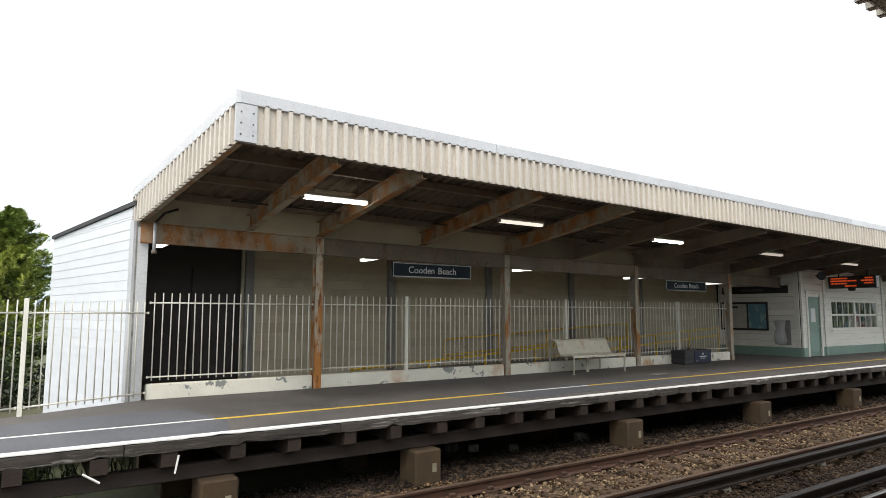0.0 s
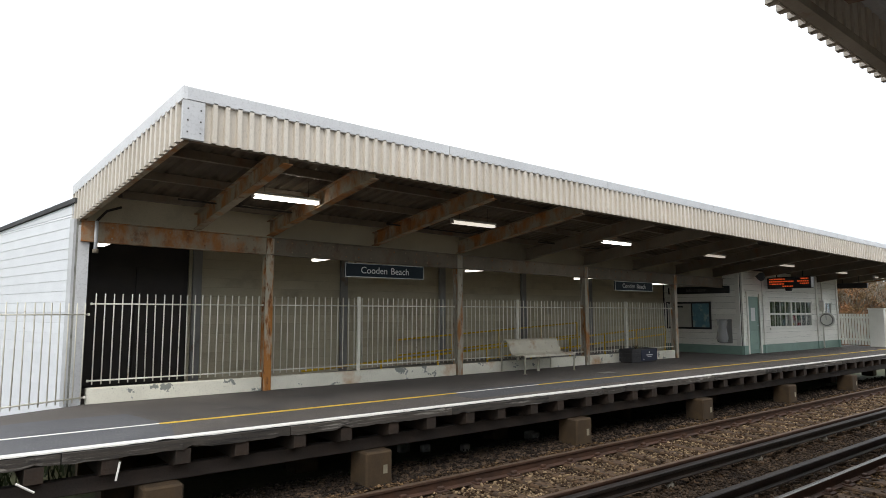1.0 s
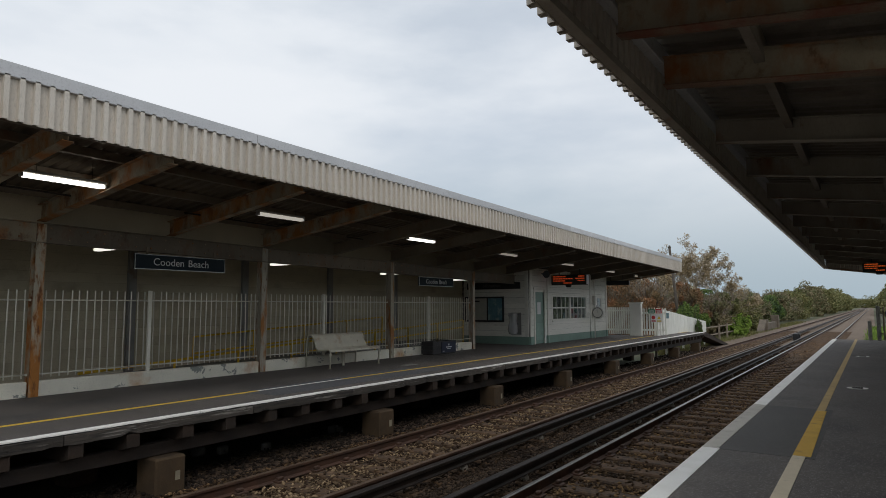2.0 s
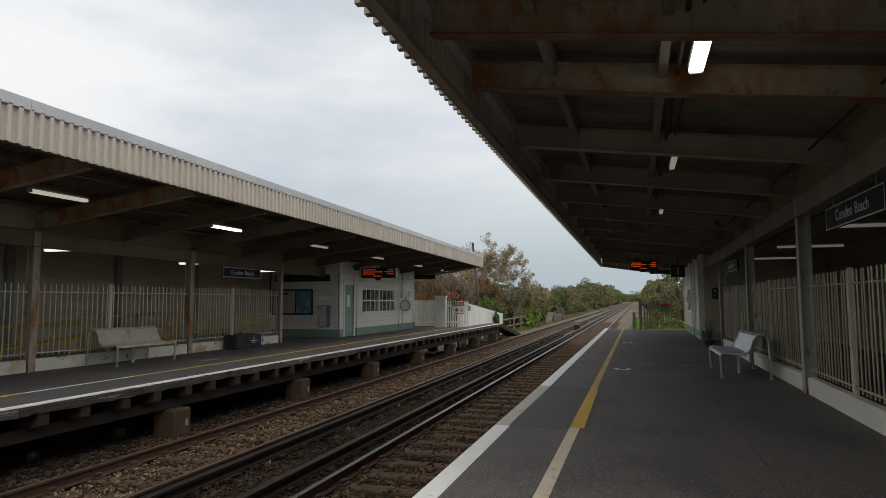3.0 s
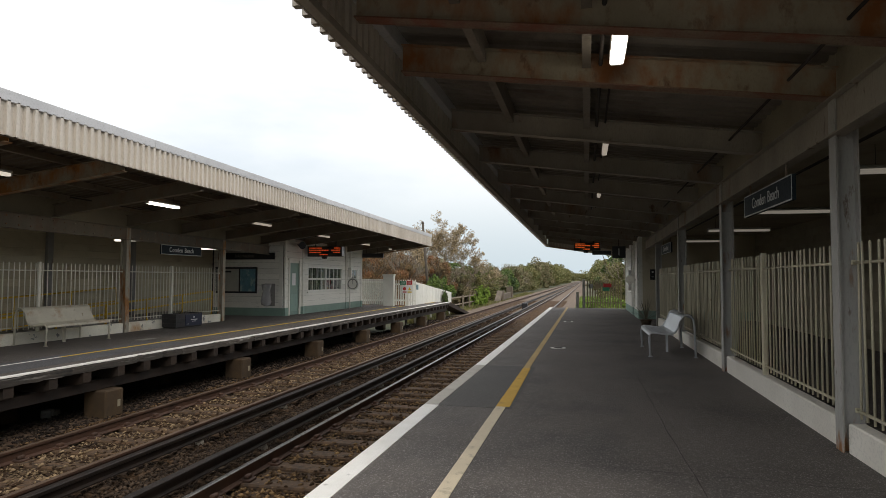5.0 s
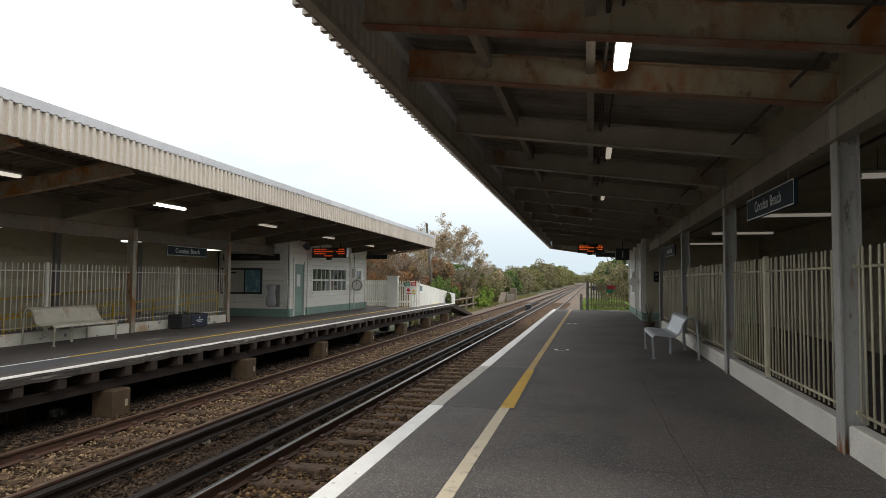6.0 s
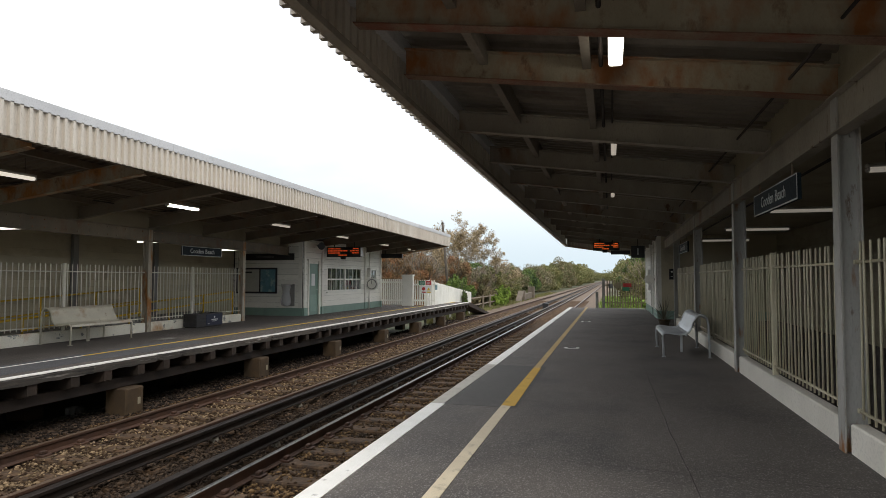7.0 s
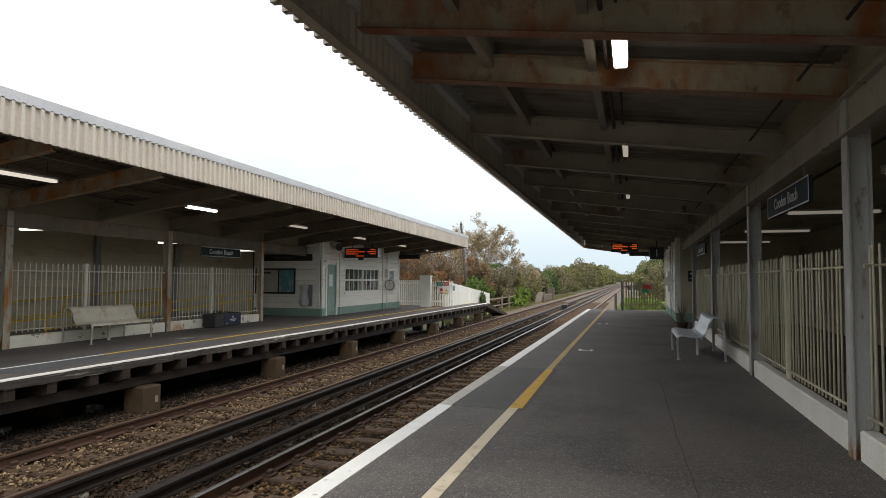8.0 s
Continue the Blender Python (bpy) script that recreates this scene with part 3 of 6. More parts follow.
for y in THIRD_Y:
    root = thing("conductor_rail", (0, y, RAIL_Z - 0.1), "dark steel conductor rail on white insulators", "rail", "conductor rails")
    prof = [(-0.06, -0.07), (0.06, -0.07), (0.06, -0.055), (0.02, -0.04), (0.02, 0.02), (0.05, 0.035), (0.05, 0.07), (0.042, 0.078), (-0.042, 0.078), (-0.05, 0.07), (-0.05, 0.035), (-0.02, 0.02), (-0.02, -0.04), (-0.06, -0.055)]
    part("rail_body", prism(bmesh.new(), [(y + p, RAIL_Z + q) for p, q in prof], "x", -14, 900), M_THIRD, root)
    pot = finish(tube(bmesh.new(), [(0, 0, 0), (0, 0, 0.05), (0, 0, 0.1)], [0.07, 0.06, 0.04], 10), surf("insulator_glaze", (0.3, 0.27, 0.22), (0.22, 0.19, 0.15), 4, 0.4), "insulator")
    for k in range(22):
        put_mesh("insulator", pot, root, (0.4 + 2.6 * k, y, RAIL_Z - 0.17))

sleeper_bm = B(-0.13, -1.25, -0.12, 0.13, 1.25, 0.0, bevel=0.02)
sleeper_me = finish(sleeper_bm, M_SLEEPER, "sleeper")
chair = bmesh.new()
box(chair, -0.08, -0.16, 0, 0.08, 0.16, 0.03, bevel=0.006)
box(chair, -0.05, -0.12, 0.03, 0.05, -0.06, 0.075, bevel=0.01)
box(chair, -0.05, 0.06, 0.03, 0.05, 0.12, 0.075, bevel=0.01)
chair_me = finish(chair, M_RAIL, "rail_chair")
for track, yc in enumerate(((RAIL_Y[0] + RAIL_Y[1]) / 2, (RAIL_Y[2] + RAIL_Y[3]) / 2)):
    for k in range(110):
        s = new("sleeper", sleeper_me)
        s.location = (-3 + 0.66 * k + 0.03 * math.sin(k * 1.7 + track), yc, RAIL_Z - 0.155)
        s.rotation_euler = (0, 0, 0.012 * math.sin(k * 2.3))
        tagged(s, "rust-stained concrete sleeper bedded in ballast", "sleeper", "sleepers under the tracks")
for r, y in zip(RAILS, RAIL_Y):
    track = 0 if y < 3 else 1
    for k in range(60):
        put_mesh("rail_chair", chair_me, r, (-3 + 0.66 * k + 0.03 * math.sin(k * 1.7 + track), y, RAIL_Z - 0.158))

# ---- platforms ----

def ragged(x0, x1, y0, y1, z0, z1, r, bite=0.012):
    """A weathered board along x whose outer edges are split and uneven."""
    bm = bmesh.new()
    n = max(3, int((x1 - x0) / 0.11))
    rings = []
    for k in range(n + 1):
        xx = x0 + (x1 - x0) * k / n
        b = bite * (3.0 if r.random() < 0.08 else 1.0)
        lo, top, out = z0 + b * r.random() * 1.4, z1 - bite * 0.5 * r.random(), y0 + b * r.random()
        rings.append([bm.verts.new(p) for p in ((xx, out, lo), (xx, out - 0.2 * bite, (lo + top) / 2), (xx, out, top), (xx, y1, z1), (xx, y1, z0))])
    for a, b in zip(rings, rings[1:]):
        for i in range(5):
            bm.faces.new((a[i], a[(i + 1) % 5], b[(i + 1) % 5], b[i]))
    bm.faces.new(rings[0])
    bm.faces.new(rings[-1][::-1])
    return bm


FAR, NEAR_BACK, FAR_BACK, END_X = 6.3, -4.01, 10.04, 37.6
root = thing("far_platform", (0, FAR, -1.0), "timber-edged asphalt platform raised on concrete piers", "platform", "", "structure")
part("deck", prism(bmesh.new(), [(-9, FAR + 0.06), (END_X, FAR + 0.06), (END_X, 7.3), (32.0, 7.3), (32.0, 10.6), (21.7, 14), (1.9, 14), (1.9, 9.95), (0.25, 9.14), (-5.1, 6.84), (-9, 6.84)], "z", -0.09, 0.0), M_ASPHALT, root, "dark grey asphalt")
part("repair_patch", prism(bmesh.new(), [(-9, FAR + 0.02), (2.35, FAR + 0.02), (2.55, 7.2), (2.3, 8.55), (1.1, 8.6), (-1.4, 8.0), (-4.4, 6.84), (-9, 6.84)], "z", 0.0, 0.003), M_ASPHALT_PATCH, root, "lighter grey asphalt patch")
part("repair_patch", prism(bmesh.new(), [(7.3, FAR + 0.4), (12.6, FAR + 0.5), (12.5, 7.9), (7.2, 7.6)], "z", 0.0, 0.003), M_ASPHALT_PATCH, root, "slightly paler asphalt patch")
part("edge_line", ragged(-9, END_X, FAR - 0.002, FAR + 0.13, -0.016, 0.006, random.Random(8), 0.005), M_WHITE_LINE, root, "worn white edge line")
part("yellow_line", prism(bmesh.new(), [(2.45, 7.37), (7.5, 7.39), (7.5, 7.47), (2.45, 7.45)], "z", 0.0, 0.006), M_YELLOW_FAR, root, "yellow warning line")
part("yellow_line", prism(bmesh.new(), [(7.5, 7.40), (9.65, 7.41), (9.65, 7.47), (7.5, 7.46)], "z", 0.0, 0.006), M_WHITE_LINE, root, "white stretch of the warning line")
part("yellow_line", prism(bmesh.new(), [(9.65, 7.40), (END_X - 6, 7.40), (END_X, 7.16), (END_X, 7.24), (END_X - 6, 7.48), (9.65, 7.48)], "z", 0.0, 0.006), M_YELLOW_FAR, root, "yellow warning line")
part("yellow_line", prism(bmesh.new(), [(-3.2, 7.34), (2.45, 7.38), (2.45, 7.44), (-3.2, 7.40)], "z", 0.0, 0.007), M_WHITE_LINE, root, "white stretch of the warning line")

x = -9.0
rng = random.Random(5)
while x < END_X:
    w = min(rng.uniform(2.2, 2.9), END_X - x)
    dy, dz = rng.uniform(-0.012, 0.012), rng.uniform(-0.01, 0.0)
    part("nosing_board", ragged(x + 0.006, x + w - 0.006, FAR - 0.03 + dy, FAR + 0.055, -0.135 + dz, -0.019 + dz * 0.3, rng), M_TIMBER, root, "split grey weathered timber nosing")
    x += w
joist = [(FAR - 0.015, -0.137), (FAR + 3.4, -0.137), (FAR + 3.4, -0.33), (FAR + 0.14, -0.345), (FAR - 0.015, -0.30)]
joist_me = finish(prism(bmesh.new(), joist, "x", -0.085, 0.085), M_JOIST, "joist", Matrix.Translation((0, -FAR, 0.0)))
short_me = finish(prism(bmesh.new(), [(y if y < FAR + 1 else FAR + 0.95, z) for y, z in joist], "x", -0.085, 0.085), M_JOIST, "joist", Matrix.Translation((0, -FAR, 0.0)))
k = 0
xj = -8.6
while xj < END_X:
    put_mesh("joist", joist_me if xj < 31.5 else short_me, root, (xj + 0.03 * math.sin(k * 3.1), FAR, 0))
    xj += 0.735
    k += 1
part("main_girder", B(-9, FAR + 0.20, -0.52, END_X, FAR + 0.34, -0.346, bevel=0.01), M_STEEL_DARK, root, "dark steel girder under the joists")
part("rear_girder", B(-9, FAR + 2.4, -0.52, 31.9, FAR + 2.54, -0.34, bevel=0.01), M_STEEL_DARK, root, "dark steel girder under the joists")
PIER_X = [-6.6, -2.2, 2.25, 5.16, 9.68] + [14.1 + 4.42 * k for k in range(6)]
for px in PIER_X:
    p = thing("concrete_pier", (px, FAR - 0.1, GROUND_Z), "square brown-stained concrete pier under the platform edge", "pier", "piers under the platform")
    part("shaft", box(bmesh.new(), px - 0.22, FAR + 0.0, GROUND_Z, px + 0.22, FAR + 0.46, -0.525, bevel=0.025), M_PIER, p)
    part("plate", box(bmesh.new(), px + 0.06, FAR - 0.006, -0.84, px + 0.13, FAR - 0.002, -0.72), M_CREAM_SHADED, p, "small faded plate")
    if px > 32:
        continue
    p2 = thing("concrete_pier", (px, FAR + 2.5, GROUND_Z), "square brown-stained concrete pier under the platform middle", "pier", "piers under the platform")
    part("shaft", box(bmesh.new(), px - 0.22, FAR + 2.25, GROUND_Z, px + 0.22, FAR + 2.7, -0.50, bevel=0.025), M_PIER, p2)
# ramp at the end of the far platform
part("end_ramp", prism(bmesh.new(), [(END_X, 0.0), (END_X, -0.22), (END_X + 7.4, -1.25), (END_X + 8.2, -1.2), (END_X + 0.4, -0.01)], "y", FAR + 0.05, 7.2), M_JOIST, root, "sloping dark timber ramp")
part("end_face", B(END_X - 0.1, FAR + 0.3, -0.6, END_X, 7.25, -0.14), M_JOIST, root)

root = thing("near_platform", (0, 0, -1.0), "solid asphalt platform with white edge line", "platform", "", "structure")
part("deck", prism(bmesh.new(), [(-30, 0), (32.3, 0), (32.3, -10), (-30, -10)], "z", -0.12, 0.0), M_ASPHALT, root, "dark grey asphalt")
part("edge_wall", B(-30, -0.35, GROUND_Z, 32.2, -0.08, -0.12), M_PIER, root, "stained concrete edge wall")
part("edge_line", prism(bmesh.new(), [(-30, -0.165), (7.1, -0.165), (7.1, 0.006), (-30, 0.006)], "z", -0.06, 0.005), M_WHITE_LINE, root, "white edge line")
part("edge_line", prism(bmesh.new(), [(7.1, -0.15), (10.5, -0.17), (10.5, 0.006), (7.1, 0.006)], "z", -0.06, 0.006), M_GREY_LINE, root, "greyer stretch of edge line")
part("edge_line", prism(bmesh.new(), [(10.5, -0.165), (32.3, -0.165), (32.3, 0.006), (10.5, 0.006)], "z", -0.06, 0.005), M_WHITE_LINE, root, "white edge line")
part("repair_patch", prism(bmesh.new(), [(7.1, -0.16), (10.5, -0.17), (10.5, -1.0), (7.1, -1.0)], "z", 0.0, 0.003), M_ASPHALT_DARK, root, "dark asphalt repair patch")
part("yellow_line", prism(bmesh.new(), [(-30, -0.92), (7.17, -0.92), (7.17, -0.81), (-30, -0.81)], "z", 0.0, 0.005), M_CREAM_LINE, root, "faded cream warning line")
part("yellow_line", prism(bmesh.new(), [(7.17, -0.965), (10.3, -0.93), (10.3, -0.81), (7.17, -0.81)], "z", 0.0, 0.007), M_YELLOW_LINE, root, "ochre yellow repainted warning line")
part("yellow_line", prism(bmesh.new(), [(10.3, -0.91), (32.3, -0.91), (32.3, -0.81), (10.3, -0.81)], "z", 0.0, 0.005), M_OCHRE_LINE, root, "faded ochre warning line")

for pts in ([(-2.0, -2.60), (4.5, -2.59), (6.2, -2.56), (9.3, -2.545), (16, -2.55), (26, -2.52)], [(5.0, -2.55), (5.05, -3.0), (4.97, -3.4), (4.96, -3.8)], [(5.05, -2.53), (5.1, -1.9), (5.2, -1.2)]):
    bm = bmesh.new()
    for (xa, ya), (xb, yb) in zip(pts, pts[1:]):
        n = max(3, int(math.hypot(xb - xa, yb - ya) / 0.25))
        prev = None
        for k in range(n + 1):
            t = k / n
            cx, cy = xa + (xb - xa) * t, ya + (yb - ya) * t
            wob = 0.012 * noise.noise((cx * 3, cy * 3, 1))
            along_x = abs(xb - xa) > abs(yb - ya)
            w = 0.0028 + 0.0028 * noise.noise((cx * 7, cy * 7, 5))
            p = (cx, cy + wob) if along_x else (cx + wob, cy)
            a = bm.verts.new((p[0], p[1] - w, 0.0035) if along_x else (p[0] - w, p[1], 0.0035))
            b = bm.verts.new((p[0], p[1] + w, 0.0035) if along_x else (p[0] + w, p[1], 0.0035))
            if prev:
                bm.faces.new((prev[0], a, b, prev[1]))
            prev = (a, b)
    part("asphalt_joint", bm, M_STEEL_DARK, root, "thin dark crack along the asphalt joint")

# ---- canopies ----
# Built in the far platform's coordinates; the near one is its mirror, with its own columns and beams.
SLOPE = 0.0131
SHEAR = Matrix(((1, 0, 0, 0), (0, 1, 0, 0), (-SLOPE, 0, 1, SLOPE * 2.25), (0, 0, 0, 1)))
FAR_XF = SHEAR
NEAR_SHIFT = 0.785
SHEAR_NEAR = Matrix(((1, 0, 0, 0), (0, 1, 0, 0), (-0.0103, 0, 1, 0.0103 * 2.25 - 0.159), (0, 0, 0, 1)))
NEAR_XF = Matrix(((1, 0, 0, NEAR_SHIFT), (0, -1, 0, 6.03), (0, 0, 1, 0), (0, 0, 0, 1))) @ SHEAR_NEAR
CAN_X0, CAN_X1, CAN_Y0, CAN_Y1 = 2.25, 31.9, 6.1, 10.04
COLS = [4.98, 9.70, 14.35, 18.85]
BEAMS = [3.62, 4.98] + [7.34 + 2.33 * k for k in range(11)]


NEAR_BEAMS = [3.97, 5.29, 7.66] + [9.975 + 2.3 * k for k in range(10)]
NEAR_COLS = [5.27, 9.975, 14.8, 19.7]


def soffit(y, near=False):
    """Height of the beams' lower flange over y; the near canopy's frame sits higher behind its fascia."""
    return (3.20 if near else 2.945) + (CAN_Y1 - y) * 0.130


SKEW = 0.125


def skewed(x, y):
    return x - SKEW * (y - CAN_Y0) * max(0.0, 1 - (x - CAN_X0) / 1.2) if x < CAN_X0 + 1.2 else x


def corrug(a, b, pitch, amp, flat=0.3):
    """Trapezoid waves from a to b: (along, offset)."""
    pts, x = [], a
    while x < b - 1e-6:
        for u, o in ((0, 0), (0.5 - flat / 2, 0), (0.5, amp), (1 - flat / 2, amp)):
            if x + u * pitch <= b:
                pts.append((x + u * pitch, o))
        x += pitch
    if pts[-1][0] < b - 1e-4:
        pts.append((b, 0.0))
    return pts


def ribs(a, b, pitch, amp):
    """Box-rib cladding: broad pans with narrow raised ribs."""
    pts, x = [], a
    while x < b - 1e-6:
        for u, o in ((0, 0), (0.55, 0), (0.60, amp), (0.95, amp)):
            if x + u * pitch <= b:
                pts.append((x + u * pitch, o))
        x += pitch
    if pts[-1][0] < b - 1e-4:
        pts.append((b, 0.0))
    return pts


def column(name, x, y, top, root, xf, mat, side):
    """An I-section stanchion with a foot plate and bolted splice plates."""
    bm = bmesh.new()
    box(bm, x - 0.075, y - 0.09, -0.02, x + 0.075, y - 0.075, top)
    box(bm, x - 0.075, y + 0.075, -0.02, x + 0.075, y + 0.09, top)
    box(bm, x - 0.006, y - 0.075, -0.02, x + 0.006, y + 0.075, top)
    c = part(name, bm, mat, root, "", xf)
    bm = bmesh.new()
    for s in (-1, 1):
        box(bm, x + s * 0.010 - 0.004, y - 0.06, top - 0.45, x + s * 0.010 + 0.004, y + 0.06, top - 0.02)
    for zz in (0.08, 0.16, 0.26, 0.34):
        for yy in (-0.035, 0.035):
            box(bm, x - 0.03, y + yy - 0.012, top - zz - 0.012, x + 0.03, y + yy + 0.012, top - zz + 0.012)
    part("splice_plate", bm, mat, c, "bolted steel splice plate", xf)
    return c


def canopy(name, xf, cols, label, near, x_end):
    y_front = CAN_Y0 - (0.175 if near else 0.0)
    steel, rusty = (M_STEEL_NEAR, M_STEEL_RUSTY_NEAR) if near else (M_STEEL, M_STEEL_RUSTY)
    base = xf @ Vector((CAN_X0, CAN_Y1, 0))
    root = thing(name, base, label, "canopy", "", "structure")
    # corrugated roof sheets
    waves = corrug(CAN_X0, x_end, 0.20, 0.04)
    bm = bmesh.new()
    y_a, y_b = y_front + 0.02, 10.25
    za, zb = soffit(y_a, near) + 0.40, soffit(y_b, near) + 0.40
    rows = [[bm.verts.new((skewed(x, y), y, z + o + t)) for x, o in waves] for y, z, t in ((y_a, za, 0), (y_b, zb, 0), (y_b, zb, 0.02), (y_a, za, 0.02))]
    for a, b in ((0, 1), (1, 2), (2, 3), (3, 0)):
        for i in range(len(waves) - 1):
            bm.faces.new((rows[a][i], rows[a][i + 1], rows[b][i + 1], rows[b][i]))
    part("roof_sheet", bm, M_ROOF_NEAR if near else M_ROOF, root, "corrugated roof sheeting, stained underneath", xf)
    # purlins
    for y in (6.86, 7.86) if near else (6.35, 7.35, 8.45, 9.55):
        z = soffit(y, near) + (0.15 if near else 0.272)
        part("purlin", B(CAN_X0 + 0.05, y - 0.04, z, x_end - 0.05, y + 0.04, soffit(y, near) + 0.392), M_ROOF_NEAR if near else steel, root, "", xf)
    if near:
        for y, z, r in ((7.99, 3.66, 0.02), (8.1, 3.70, 0.012), (9.6, 3.40, 0.014)):
            part("conduit", T([(CAN_X0 + 0.1, y, z), (x_end - 0.4, y, z)], r, 6), M_STEEL_DARK, root, "thin dark cable conduit", xf)
    # cantilever beams, I-section
    for i, x in enumerate([b for b in (NEAR_BEAMS if near else BEAMS) if b < x_end]):
        bm = bmesh.new()
        y_a, y_b = y_front + 0.12, CAN_Y1 + 0.1
        z_a, z_b = soffit(y_a, near), soffit(y_b, near)
        prism(bm, [(y_a, z_a), (y_b, z_b), (y_b, z_b + 0.27), (y_a, z_a + 0.27)], "x", x - 0.006, x + 0.006)
        flange = prism(bmesh.new(), [(y_a, z_a - 0.012), (y_b, z_b - 0.012), (y_b, z_b), (y_a, z_a)], "x", x - 0.07, x + 0.07)
        prism(bm, [(y_a, z_a + 0.258), (y_b, z_b + 0.258), (y_b, z_b + 0.27), (y_a, z_a + 0.27)], "x", x - 0.07, x + 0.07)
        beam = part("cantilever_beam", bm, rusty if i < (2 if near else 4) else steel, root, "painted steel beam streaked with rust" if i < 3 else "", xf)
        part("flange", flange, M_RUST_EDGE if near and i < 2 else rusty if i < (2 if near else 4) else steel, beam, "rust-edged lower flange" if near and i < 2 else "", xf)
    # bolted lintel along the columns, a plate above it
    lz = 2.87 if near else 2.58
    stops = [CAN_X0 - 0.45] + [c for c in cols] + [x_end]
    for i, (a, b) in enumerate(zip(stops, stops[1:])):
        bm = bmesh.new()
        box(bm, a, CAN_Y1 - 0.09, lz, b, CAN_Y1 - 0.075, lz + 0.335)
        box(bm, a, CAN_Y1 - 0.15, lz + 0.32, b, CAN_Y1 - 0.02, lz + 0.335)
        box(bm, a, CAN_Y1 - 0.15, lz, b, CAN_Y1 - 0.02, lz + 0.015)
        l = part("lintel", bm, rusty if i < 1 and not near else steel, root, "rust-streaked riveted lintel" if i < 1 else "", xf)
        # near and inner boards take the copy with shade painted in
        part("lintel_board", B(a, CAN_Y1 - 0.06, lz + 0.345, b, CAN_Y1 + 0.0, lz + 0.80), M_CREAM_SHADED if near or i > 1 else M_WALL_CREAM, root, "painted board above the lintel", xf)
        bm = bmesh.new()
        n = 0 if near else int((b - a) / 0.3)
        for j in range(n):
            for z in (lz + 0.08, lz + 0.26):
                xx = a + 0.15 + j * 0.3
                box(bm, xx - 0.012, CAN_Y1 - 0.105, z - 0.012, xx + 0.012, CAN_Y1 - 0.088, z + 0.012)
        if n:
            part("bolt_row", bm, rusty, l, "row of bolt heads", xf)
    for i, x in enumerate(cols):
        column("column", x, CAN_Y1 - 0.02, lz + 0.33, root, xf, M_COLUMN_NEAR if near else (M_COLUMN if i < 1 else M_COLUMN_PALE), near)
    # front fascia: corrugated sheets of about a metre and a capping
    zb, zt = 3.49, 3.985
    x = CAN_X0 + 0.22
    while x < x_end - 0.02:
        e = min(x + 1.071, x_end)
        pts = [(px, y_front - o) for px, o in ribs(x, e, 0.153, 0.05)]
        part("fascia_sheet", sheet(bmesh.new(), pts, 0.012, "z", zb, zt), M_FASCIA, root, "cream corrugated fascia sheet", xf)
        x = e
    x = CAN_X0
    while x < x_end:
        e = min(x + 4.0, x_end)
        part("capping", B(x, y_front - 0.05, zt - 0.02, e - 0.004, y_front + 0.1, zt + 0.14, bevel=0.006), M_CAP, root, "white metal capping", xf)
        x = e
    part("corner_plate", B(CAN_X0 - 0.04, y_front - 0.042, zb, CAN_X0 + 0.22, y_front + 0.02, zt - 0.021, bevel=0.004), M_CAP, root, "white corner plate", xf)
    bm = bmesh.new()
    for j in range(3):
        for u in (0.02, 0.17):
            box(bm, CAN_X0 + u - 0.008, y_front - 0.048, zb + 0.08 + 0.14 * j, CAN_X0 + u + 0.008, y_front - 0.043, zb + 0.096 + 0.14 * j)
    part("screw_heads", bm, M_STEEL_DARK, root, "small dark screw heads", xf)
    # gable fascia, following the roof
    for xe, s in ((CAN_X0, -1), (x_end, 1)):
        bm = bmesh.new()
        pts = [(y, xe + s * o) for y, o in ribs(y_front + 0.02, CAN_Y1 + 0.15, 0.153, 0.05)]
        lo, hi, lo2, hi2 = [], [], [], []
        for y, xx in pts:
            drop = (y - y_front) * 0.147
            xx -= SKEW * (y - y_front) * (s < 0)
            lo.append(bm.verts.new((xx, y, zb - drop)))
            hi.append(bm.verts.new((xx, y, zt - drop)))
            lo2.append(bm.verts.new((xx - s * 0.012, y, zb - drop)))
            hi2.append(bm.verts.new((xx - s * 0.012, y, zt - drop)))
        for a, b in ((lo, hi), (hi, hi2), (hi2, lo2), (lo2, lo)):
            for i in range(len(pts) - 1):
                bm.faces.new((a[i], a[i + 1], b[i + 1], b[i]))
        part("gable_sheet", bm, M_FASCIA, root, "cream corrugated fascia on the canopy end", xf)
        bm = bmesh.new()
        prism(bm, [(y_front - 0.05, zt - 0.02), (CAN_Y1 + 0.18, zt - 0.02 - 4.17 * 0.147), (CAN_Y1 + 0.18, zt + 0.14 - 4.17 * 0.147), (y_front - 0.05, zt + 0.14)], "x", min(xe, xe + s * 0.05), max(xe, xe + s * 0.05))
        if s < 0:
            for v in bm.verts:
                v.co.x -= SKEW * (v.co.y - y_front)
        part("gable_capping", bm, M_CAP, root, "white metal capping", xf)
        bm = bmesh.new()
        prism(bm, [(y_front + 0.1, zb + 0.0), (CAN_Y1, zb - 3.84 * 0.147), (CAN_Y1, zb + 0.05 - 3.84 * 0.147), (y_front + 0.1, zb + 0.05)], "x", xe - s * 0.10 if s > 0 else xe + 0.02, xe - 0.02 if s > 0 else xe + 0.10)
        if s < 0:
            for v in bm.verts:
                v.co.x -= SKEW * (v.co.y - y_front)
        part("gable_angle", bm, rusty, root, "rusty edge angle", xf)
    part("front_angle", B(CAN_X0 + 0.1, y_front + 0.02, zb - 0.0, x_end - 0.1, y_front + 0.10, zb + 0.06), steel, root, "", xf)
    return root


FAR_CANOPY = canopy("far_canopy", FAR_XF, COLS, "cream steel platform canopy with corrugated fascia, rusting beams", False, CAN_X1)
